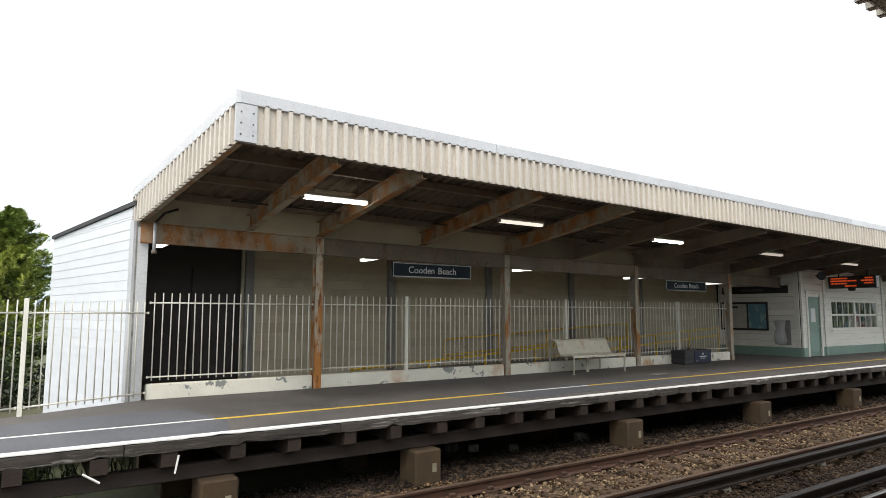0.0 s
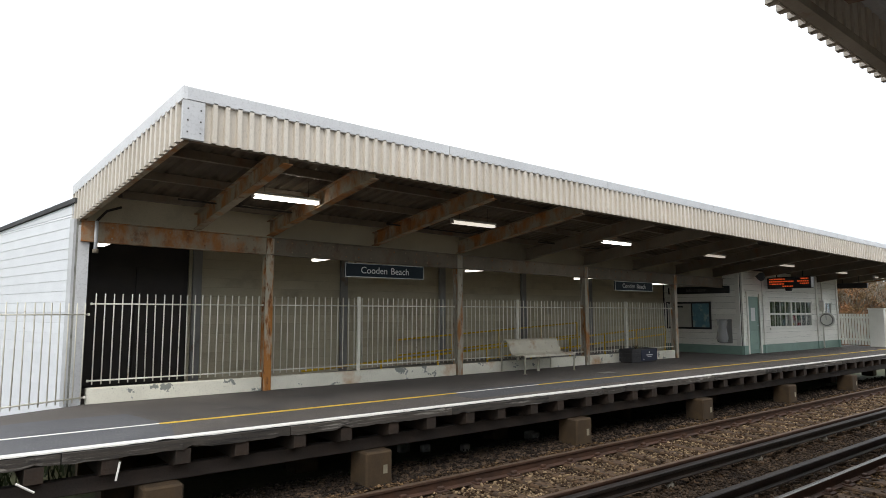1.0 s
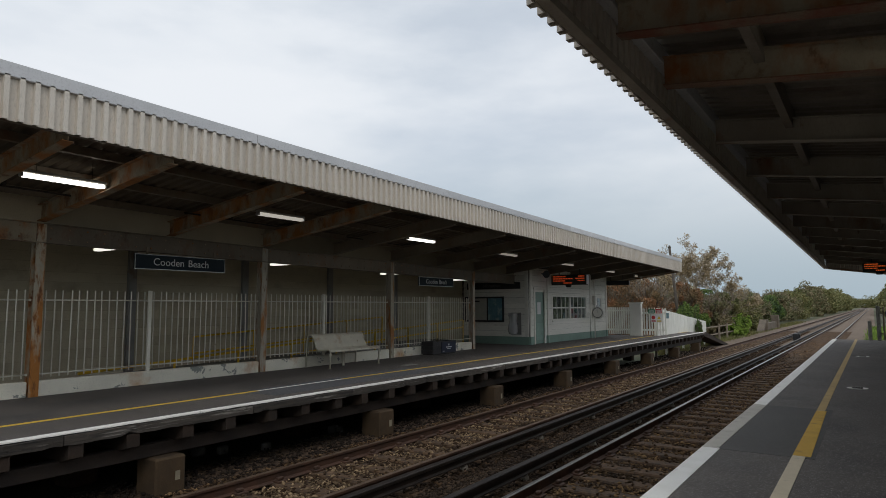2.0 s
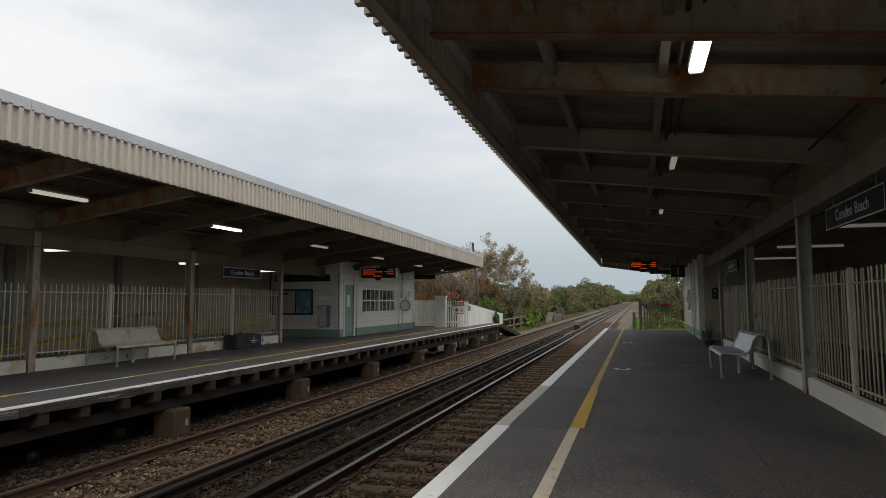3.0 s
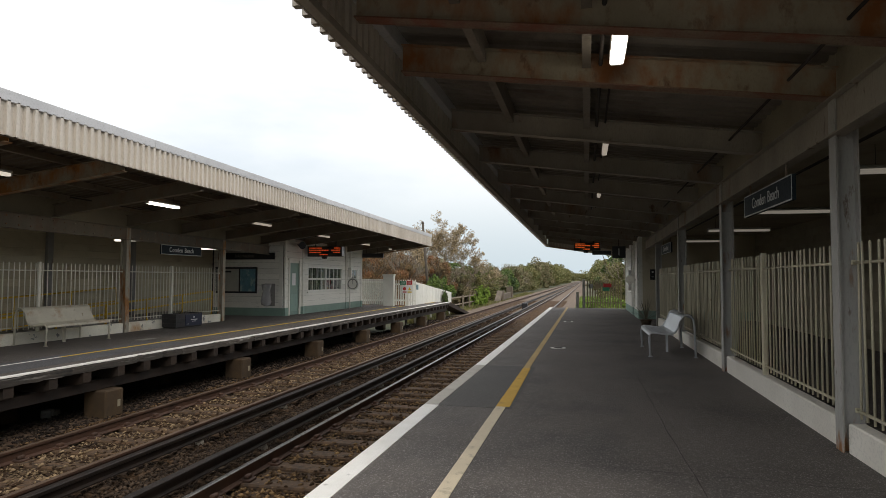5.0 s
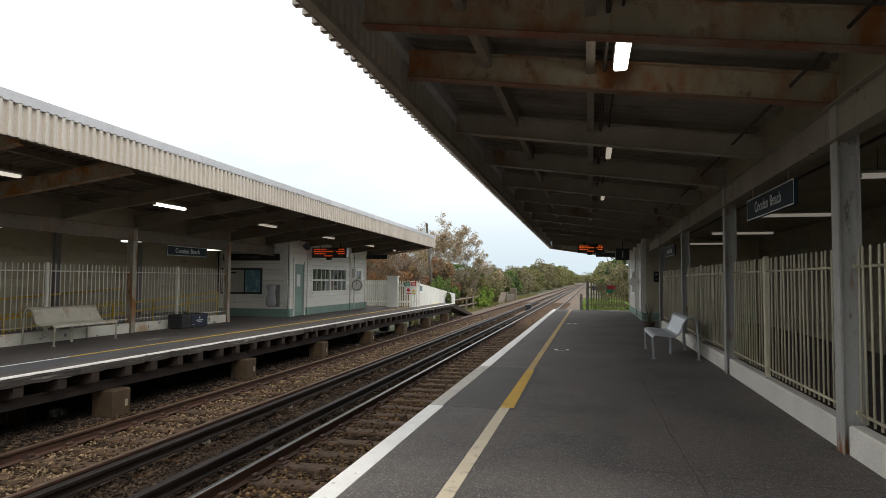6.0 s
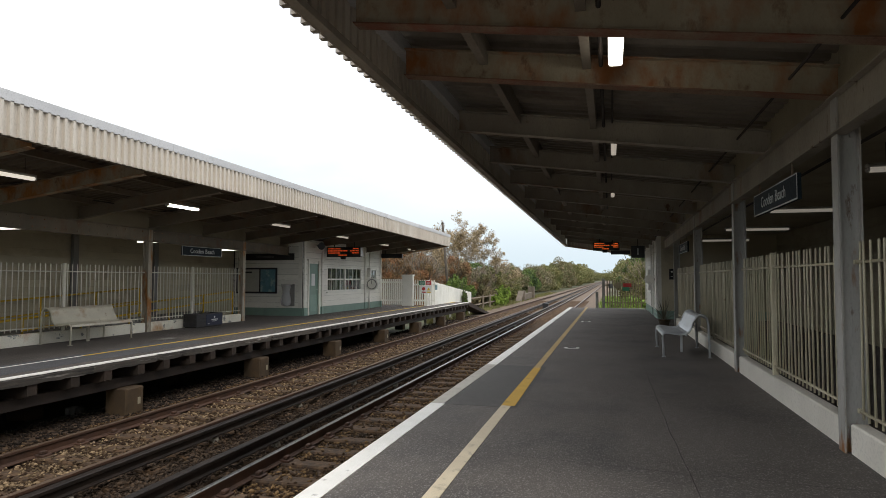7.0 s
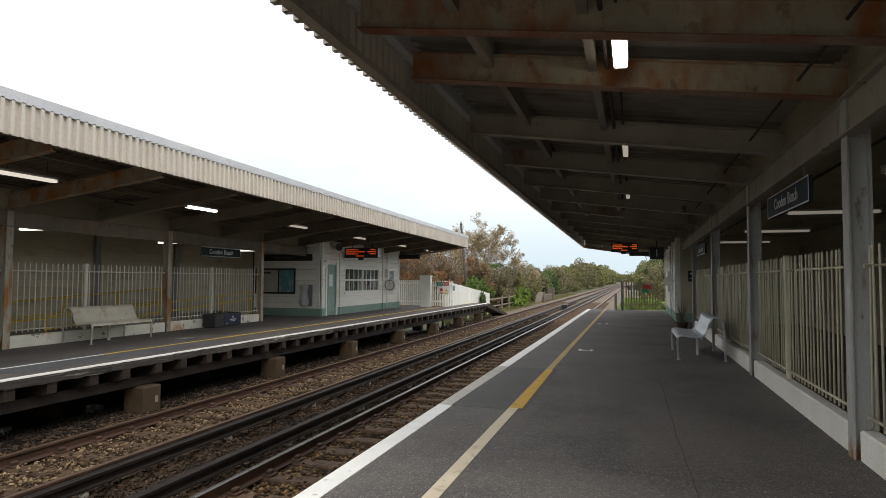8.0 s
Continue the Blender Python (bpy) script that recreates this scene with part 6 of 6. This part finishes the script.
# covers set in the asphalt
for x, y in ((13.47, -1.23), (21.8, -1.21)):
    d = thing("drain_cover", (x, y, 0), "pale worn metal cover set in the asphalt", "drain cover", "drain covers")
    part("plate", T([(x, y, 0.001), (x, y, 0.008)], 0.16, 20), M_WHITE_LINE, d)
    bm = bmesh.new()
    for k in range(5):
        box(bm, x - 0.11 + 0.05 * k, y - 0.08, 0.0085, x - 0.09 + 0.05 * k, y + 0.08, 0.011)
    part("ribs", bm, M_STEEL_DARK, d)
d = thing("drain_cover", (12.9, 8.2, 0), "pale worn metal cover set in the far asphalt", "drain cover", "drain covers")
part("plate", B(12.6, 8.08, 0.001, 13.1, 8.32, 0.008, bevel=0.003), M_CONCRETE, d)

# litter and loose timber under the far platform's edge
for n, (x, z, a) in enumerate(((0.9, -0.32, 0.6), (1.75, -0.28, -1.4))):
    d = thing("broken_batten", (x, FAR + 0.02, z), "pale broken batten hanging under the platform edge", "batten", "broken battens")
    part("stick", T([(x - 0.10 * math.cos(a), FAR - 0.03, z + 0.1 * math.sin(a)), (x + 0.10 * math.cos(a), FAR - 0.03, z - 0.1 * math.sin(a))], 0.012, 5), M_WHITE_LINE, d)
r = random.Random(11)
for k in range(7):
    x, y, s = r.uniform(7, 14), r.uniform(7.4, 8.8), r.uniform(0.05, 0.12)
    d = thing("litter_scrap", (x, y, GROUND_Z), "grey scrap of litter on the ground under the platform", "litter", "litter scraps")
    part("scrap", box(bmesh.new(), x - s, y - s * 0.6, GROUND_Z + 0.02, x + s, y + s * 0.6, GROUND_Z + 0.06 + s, bevel=0.02), M_CONCRETE, d)

# fittings under the far canopy
d = thing("downpipe", (2.0, 9.85, 2.4), "short pale downpipe with bracket at the canopy end", "pipe")
part("pipe", T([(2.0, 9.85, 2.40), (2.0, 9.85, 2.92)], 0.028, 10), M_CAP, d)
part("collar", T([(2.0, 9.85, 2.40), (2.0, 9.85, 2.46)], 0.045, 10), M_STEEL, d)
part("bracket", T([(2.0, 9.85, 2.92), (2.12, 9.75, 3.08), (2.3, 9.6, 3.14)], 0.02, 6), M_STEEL_DARK, d)
d = thing("loudspeaker", (22.6, 9.0, 2.5), "dark horn loudspeaker fixed beside the building", "loudspeaker")
part("horn", T([(23.02, 9.25, 2.74), (22.85, 9.1, 2.72), (22.75, 8.98, 2.71)], [0.05, 0.09, 0.15], 12), M_BLACK, d)
part("bracket", T([(23.02, 9.25, 2.74), (23.06, 9.35, 2.76)], 0.02, 6), M_STEEL_DARK, d)
for x in (3.0, 7.0, 11.4):
    d = thing("cable_conduit", (x, 8.9, 3.3), "thin dark cable conduit clipped under the roof", "conduit", "soffit conduits")
    part("pipe", T([(x, 9.0, 3.28 - SLOPE * (x - 2.25)), (x + 2.2, 9.0, 3.28 - SLOPE * x), (x + 2.3, 8.6, 3.33 - SLOPE * x)], 0.016, 6), M_STEEL_DARK, d)
    part("clip", B(x + 1.0, 8.97, 3.285 - SLOPE * x, x + 1.05, 9.03, 3.62 - SLOPE * x), M_STEEL_DARK, d)


# ---- plants and distance ----
def leaves(rng, centres, radii, count, size, droop=0.0):
    """Small four-cornered leaves spread over lumpy shells round given centres."""
    k = rng.integers(0, len(centres), count)
    d = rng.normal(size=(count, 3))
    d /= np.linalg.norm(d, axis=1, keepdims=True)
    rr = rng.random((count, 1)) ** 0.45
    pos = centres[k] + d * radii[k] * rr
    u = rng.normal(size=(count, 3))
    u[:, 2] -= droop
    u /= np.linalg.norm(u, axis=1, keepdims=True)
    v = np.cross(u, rng.normal(size=(count, 3)))
    v /= np.linalg.norm(v, axis=1, keepdims=True)
    s = size * (0.5 + rng.random((count, 1)))
    return np.stack([pos - u * s, pos + v * s * 0.45, pos + u * s, pos - v * s * 0.45], 1)


def clumps(rng, c, r, n):
    """Centres of foliage clumps filling an uneven ellipsoid."""
    d = rng.normal(size=(n, 3))
    d /= np.linalg.norm(d, axis=1, keepdims=True)
    cen = np.array(c) + d * np.array(r) * (0.25 + 0.75 * rng.random((n, 1)) ** 0.7)
    rad = np.array(r) * (0.07 + 0.17 * rng.random((n, 1)) ** 1.5)
    return cen, rad


def shrub(name, c, r, n, leaf, mat, label, seed, dense=26):
    rng = np.random.default_rng(seed)
    cen, rad = clumps(rng, c, r, dense)
    rad *= 1.0 if c[0] < 62 else 1.5
    root = thing(name, (c[0], c[1], GROUND_Z), label, "shrub", "lineside shrubs")
    q = leaves(rng, cen, rad, n, leaf) - np.array(root.location)
    plates("crown", mat, q, root)
    bm = bmesh.new()
    rr = random.Random(seed)
    for k in range(14):
        a = rr.uniform(0, 6.28)
        tube(bm, [(c[0], c[1], GROUND_Z - 0.1), (c[0] + 0.3 * r[0] * math.cos(a), c[1] + 0.3 * r[1] * math.sin(a), c[2] - 0.3 * r[2]), (c[0] + 0.6 * r[0] * math.cos(a), c[1] + 0.75 * r[1] * math.sin(a), c[2] + rr.uniform(0.2, 0.95) * r[2])], [0.05, 0.035, 0.012], 5)
    part("stems", bm, M_BARK, root)
    if c[0] < 130 and mat in (M_LEAF_RUST, M_LEAF_OLIVE, M_LEAF_PALE, M_LEAF_GREY):
        # bare twigs that stand out of the leaves
        bm = bmesh.new()
        for k in range(150):
            a, e = rr.uniform(0, 6.28), rr.uniform(-0.1, 1.4)
            o = Vector((r[0] * math.cos(a) * math.cos(e), r[1] * math.sin(a) * math.cos(e), r[2] * math.sin(e)))
            p0 = Vector(c) + o * rr.uniform(0.35, 0.75)
            p2 = Vector(c) + o * rr.uniform(0.9, 1.16) + Vector((rr.uniform(-0.3, 0.3), rr.uniform(-0.3, 0.3), rr.uniform(0.0, 0.35)))
            p1 = (p0 + p2) / 2 + Vector((rr.uniform(-0.2, 0.2), rr.uniform(-0.2, 0.2), rr.uniform(-0.1, 0.2)))
            w = 0.02 * (1 + c[0] / 120)
            tube(bm, [p0, p1, p2], [w, w * 0.7, w * 0.25], 3)
        part("brushwood", bm, M_TWIG, root, "bare pale brushwood", None, "stuff")
    return root


def tree(name, base, height, spread, leaf_mat, label, seed, leaf=0.11, per=150, trunk=0.16, lean=(0, 0)):
    """A tapered trunk that forks into limbs and twigs, with leaves in uneven clumps round the twig ends."""
    rr, rng = random.Random(seed), np.random.default_rng(seed)
    root = thing(name, base, label, "tree", "lineside trees")
    bm, tips = bmesh.new(), []

    def grow(p, d, length, r, level):
        pts, rs = [p], [r]
        q = Vector(p)
        for k in range(3):
            d = (d + Vector((rr.uniform(-0.2, 0.2), rr.uniform(-0.2, 0.2), rr.uniform(-0.05, 0.18)))).normalized()
            q = q + d * length / 3
            pts.append(q.copy())
            rs.append(r * (1 - 0.2 * (k + 1)))
        tube(bm, pts, rs, 6 if level < 2 else 4)
        if level >= 2:
            tips.append(q)
        if level < 5:
            for k in range(3 if level < 2 else 2):
                a = rr.uniform(0, 6.28)
                side = Vector((math.cos(a), math.sin(a), rr.uniform(-0.1, 0.5)))
                grow(pts[2] if k == 0 else q, (d * 0.6 + side * spread).normalized(), length * rr.uniform(0.62, 0.82), max(rs[-1] * 0.8, 0.018), level + 1)

    grow(Vector(base), Vector((lean[0], lean[1], 1)).normalized(), height * 0.34, trunk, 0)
    part("trunk", bm, M_TWIG, root)
    cen = np.array([tuple(t) for t in tips])
    rad = np.full((len(cen), 3), height * 0.045) * (0.5 + 0.8 * rng.random((len(cen), 1)))
    plates("crown", leaf_mat, leaves(rng, cen, rad, per * len(cen) // 4, leaf) - np.array(base), root)
    return root


# pale half-bare tree and its neighbours beyond the far platform
tree("tree", (58, 12.4, -1.2), 9.4, 0.75, M_LEAF_PALE, "tall half-bare tree with pale grey-green leaves", 4, 0.065, 330, 0.17)
tree("tree", (62, 9.8, -1.2), 7.4, 0.8, M_LEAF_PALE, "smaller half-bare tree with pale leaves", 9, 0.07, 240, 0.13)
tree("tree", (60, 14.4, -1.2), 7.6, 0.75, M_LEAF_PALE, "half-bare tree with greyish leaves behind shrubs", 14, 0.065, 330, 0.15)
SHRUBS = (
    ((45, 11.3, 0.8), (3.0, 1.6, 2.3), 14000, 0.10, M_LEAF_RUST, "rust-brown autumn shrub beyond the gate"),
    ((48, 13.4, 1.3), (3.4, 2.2, 2.8), 14000, 0.10, M_LEAF_RUST, "rust-brown autumn shrub behind the fence"),
    ((44, 13.6, 1.1), (2.6, 2.2, 2.6), 12000, 0.10, M_LEAF_RUST, "rust-brown autumn shrub behind the building"),
    ((53, 10.9, 0.7), (3.0, 1.8, 2.4), 15000, 0.1, M_LEAF_RUST, "olive brown lineside shrub with thin twigs"),
    ((46, 9.2, 0.25), (2.2, 0.9, 1.5), 9000, 0.10, M_LEAF_GREEN, "dark green bramble by the ramp"),
    ((43.0, 8.5, 0.1), (1.8, 0.8, 1.35), 8000, 0.09, M_LEAF_GREEN, "green bramble behind the panel fence"),
    ((56, 9.5, 0.3), (3.0, 1.5, 1.9), 12000, 0.11, M_LEAF_GREY, "olive green shrub beside the line"),
    ((57, 7.9, -0.55), (2.2, 0.7, 0.75), 8000, 0.09, M_LEAF_BRIGHT, "bright green shrub beside the track"),
    ((58.5, 7.7, -0.1), (1.8, 0.7, 0.95), 8000, 0.09, M_LEAF_BRIGHT, "rounded bright green shrub beside the track"),
    ((66, 10.8, 0.3), (4.5, 2.2, 2.3), 14000, 0.13, M_LEAF_GREY, "olive green thicket along the line"),
    ((76, 10.8, 0.3), (5.5, 2.2, 2.5), 14000, 0.14, M_LEAF_OLIVE, "green thicket along the line"),
    ((88, 11.6, 0.4), (7, 2.6, 2.7), 14000, 0.16, M_LEAF_GREY, "olive lineside thicket further off"),
    ((103, 12.4, 0.4), (9, 3.2, 2.9), 14000, 0.18, M_LEAF_GREEN, "green lineside thicket further off"),
    ((125, 12.8, 0.7), (13, 3.6, 3.3), 14000, 0.22, M_LEAF_GREY, "olive wood edge along the line"),
    ((150, 12.8, 1.2), (16, 3.6, 3.9), 14000, 0.27, M_LEAF_OLIVE, "olive wood edge along the line"),
    ((190, 12.4, 2.0), (22, 4.2, 4.8), 14000, 0.34, M_LEAF_GREY, "distant trees along the line"),
    ((250, 12.5, 2.2), (34, 4.8, 5.2), 11000, 0.5, M_LEAF_OLIVE, "distant trees along the line"),
    ((64, 22.0, 0.9), (9, 4.0, 2.9), 14000, 0.15, M_LEAF_GREY, "olive thicket behind the trees"),
    ((88, 26.0, 0.8), (14, 5.0, 3.6), 14000, 0.2, M_LEAF_OLIVE, "olive thicket behind the trees"),
    ((50, -4.6, 0.7), (3.0, 2.0, 2.2), 9000, 0.12, M_LEAF_OLIVE, "olive shrub beyond the end gate"),
    ((60, -5.2, 1.3), (4.0, 2.6, 3.0), 10000, 0.14, M_LEAF_GREEN, "green tree-like shrub beyond the end gate"),
    ((39, -3.2, -0.5), (2.2, 1.4, 0.9), 9000, 0.09, M_LEAF_BRIGHT, "bright green bramble behind the end gate"),
    ((85, -4.8, 0.6), (9, 2.2, 2.3), 9000, 0.18, M_LEAF_OLIVE, "olive thicket beside the line"),
    ((130, -6.0, 1.6), (16, 3.2, 3.6), 9000, 0.3, M_LEAF_OLIVE, "distant trees beside the line"),
    ((210, -7.0, 2.2), (30, 4.5, 5.0), 9000, 0.45, M_LEAF_OLIVE, "distant trees beside the line"),
    ((54, 12.6, 1.7), (3.2, 2.4, 2.6), 12000, 0.11, M_LEAF_PALE, "pale greyish thicket under the tall tree"),
    ((52, 15.5, 1.3), (3.4, 2.6, 3.0), 12000, 0.11, M_LEAF_OLIVE, "olive brown thicket under the tall tree"),
    ((60, 9.0, 0.6), (3.5, 1.4, 1.9), 11000, 0.11, M_LEAF_OLIVE, "olive brown thicket beside the line"),
    ((49, 9.6, 0.2), (2.4, 1.1, 1.5), 9000, 0.10, M_LEAF_GREEN, "low green bramble by the timber fence"),
    ((380, 13.5, 3.0), (80, 6, 6.6), 12000, 0.6, M_LEAF_OLIVE, "far trees closing the view along the line"),
    ((320, -8, 2.6), (60, 5, 6.0), 11000, 0.6, M_LEAF_OLIVE, "far trees closing the view beside the line"),
    ((820, 4, 3.0), (60, 60, 9.0), 14000, 1.1, M_LEAF_OLIVE, "hazy far wood where the line ends"),
    ((260, 60, 2.0), (60, 20, 7.0), 11000, 0.6, M_LEAF_GREEN, "distant grey-green wooded rise"),
    ((-2.0, 20.5, -0.2), (4.2, 1.4, 1.5), 9000, 0.1, M_LEAF_DARK, "dark green undergrowth below the cypresses"),
    ((-1.2, 11.2, -0.95), (2.6, 1.6, 0.5), 7000, 0.08, M_LEAF_DARK, "dark undergrowth beneath the platform end"),
    ((39.6, 7.05, -0.1), (0.5, 0.2, 0.85), 1600, 0.06, M_LEAF_GREEN, "self-sown weed at the foot of the ramp"),
)
for i, (c, r, n, leaf, m, lab) in enumerate(SHRUBS):
    shrub("shrub", c, r, int(n * 2.6), leaf * 0.62, m, lab, 40 + i, 120)

# cypress beside the white end wall
def cypress(base, height, radius, label, seed):
    rng = np.random.default_rng(seed)
    root = thing("cypress_tree", base, label, "tree", "cypress trees")
    bm = bmesh.new()
    tube(bm, [base, (base[0], base[1], base[2] + height * 0.5), (base[0], base[1], base[2] + height * 0.97)], [0.16, 0.09, 0.02], 7)
    quads = []
    for k in range(430):
        t = rng.random() ** 0.85
        z = base[2] + height * (0.04 + 0.95 * t)
        reach = radius * ((1.0 - t) ** 0.75 + 0.08) * rng.uniform(0.4, 1.45)
        a = rng.uniform(0, 6.28)
        out = np.array((math.cos(a), math.sin(a), rng.uniform(0.1, 1.1)))
        out /= np.linalg.norm(out)
        flat = np.cross(out, (0, 0, 1))
        flat /= np.linalg.norm(flat)
        lift = np.cross(flat, out)
        heart = np.array((base[0], base[1], z))
        if k % 4 == 0:
            tube(bm, [tuple(heart), tuple(heart + out * reach * 0.9)], [0.03, 0.008], 4)
        # a flat feathered spray: side sprigs that shorten towards a drooping tip
        n = 100
        s = 0.30 + 0.70 * rng.random(n) ** 0.7
        side = rng.choice((-1.0, 1.0), n)
        arm = (1.05 - s) * rng.random(n) * 0.30 * min(reach, 1.3)
        p = heart + out * (s * reach)[:, None] + flat * (side * arm)[:, None] + lift * (rng.normal(size=n) * 0.05)[:, None]
        p[:, 2] -= 0.22 * (s ** 2) * reach * 0.5
        u = out * 0.8 + flat * (side * 0.6)[:, None] + rng.normal(size=(n, 3)) * 0.28
        u /= np.linalg.norm(u, axis=1, keepdims=True)
        v = np.cross(u, lift + rng.normal(size=(n, 3)) * 0.4)
        v /= np.linalg.norm(v, axis=1, keepdims=True)
        L = (0.07 + 0.08 * rng.random((n, 1)))
        quads.append(np.stack([p - u * L, p + v * L * 0.22, p + u * L, p - v * L * 0.22], 1))
    part("trunk", bm, M_BARK, root)
    plates("crown", M_LEAF_CYPRESS, np.concatenate(quads) - np.array(base), root)


cypress((-0.1, 24.5, -1.4), 6.3, 2.5, "green feathery cypress beside the white end wall", 71)
cypress((-1.75, 23.9, -1.4), 6.2, 2.0, "green feathery cypress with a ragged top", 73)
cypress((-4.2, 23.0, -1.4), 7.6, 2.6, "green feathery cypress behind the bar fence", 72)

# rough grass and weeds along the line
def tufts(name, count, x0, x1, y0, y1, h, mat, label, seed):
    rng = np.random.default_rng(seed)
    u = rng.random(count) ** 1.4
    p = np.stack([x0 + (x1 - x0) * u, y0 + (y1 - y0) * rng.random(count), np.full(count, GROUND_Z + 0.02)], -1)
    a = rng.random(count) * 6.283
    side = np.stack([np.cos(a), np.sin(a), np.zeros(count)], -1)
    hh = h * (0.4 + rng.random((count, 1)))
    lean = rng.normal(size=(count, 3)) * 0.25
    lean[:, 2] = 1
    w = 0.012 + 0.02 * rng.random((count, 1))
    q = np.stack([p - side * w, p + side * w, p + lean * hh + side * w * 0.2, p + lean * hh - side * w * 0.2], 1)
    plates(name, mat, q, None, label, "stuff", "grass")


tufts("grass", 16000, 36, 110, 6.9, 8.6, 0.30, M_LEAF_OLIVE, "dry olive grass verge beside the track", 3)
tufts("grass", 9000, 33, 90, -4.5, -0.9, 0.35, M_LEAF_BRIGHT, "green weeds beside the track beyond the platform", 5)
tufts("grass", 3000, -6, 2.2, 9.5, 16.0, 0.30, M_LEAF_DARK, "grass under the open platform end", 6)

# telegraph pole, culvert parapet, post-and-rail fence
p = thing("telegraph_pole", (43.5, 9.7, GROUND_Z), "leaning grey timber telegraph pole behind the shrubs", "pole")
part("shaft", T([(43.7, 9.05, GROUND_Z), (43.4, 9.55, 5.35)], [0.11, 0.08], 10), M_BARK, p)
part("cap", T([(43.4, 9.55, 5.33), (43.4, 9.55, 5.5)], [0.11, 0.05], 10), M_BARK, p)
M_PARAPET = surf("weathered_parapet", (0.19, 0.155, 0.115), (0.13, 0.105, 0.08), 2, 0.9, 0.4, 30, grime=(0.07, 0.06, 0.045))
p = thing("parapet", (74, 7.6, GROUND_Z), "low weathered concrete parapet beside the line", "parapet")
part("wall", B(70, 7.3, GROUND_Z, 78, 7.7, -0.25, bevel=0.05), M_PARAPET, p)
part("pier", B(69.3, 7.1, GROUND_Z, 70, 7.9, 0.1, bevel=0.05), M_PARAPET, p)
part("pier", B(78, 7.1, GROUND_Z, 78.7, 7.9, 0.45, bevel=0.05), M_PARAPET, p)
part("sloping_coping", prism(bmesh.new(), [(66.5, -1.1), (69.3, 0.05), (69.3, -0.2), (66.9, -1.25)], "y", 7.2, 7.8), M_PARAPET, p)
p = thing("rail_fence", (46, 8.0, GROUND_Z), "weathered timber post-and-rail fence by the track", "fence")
for x in (45.2, 50.0, 53.0, 56.0):
    part("post", B(x - 0.06, 7.85, GROUND_Z, x + 0.06, 7.97, 0.12, bevel=0.01), M_TWIG, p)
for z in (-0.62, -0.08):
    part("rail", B(45.1, 7.98, z, 56.2, 8.02, z + 0.09), M_TWIG, p)
p = thing("trackside_box", (52, 3.1, GROUND_Z), "small dark equipment box between the tracks", "box")
part("case", box(bmesh.new(), 51.7, 2.9, BED_Z - 0.02, 52.3, 3.35, -0.55, bevel=0.03), M_BLACK, p)
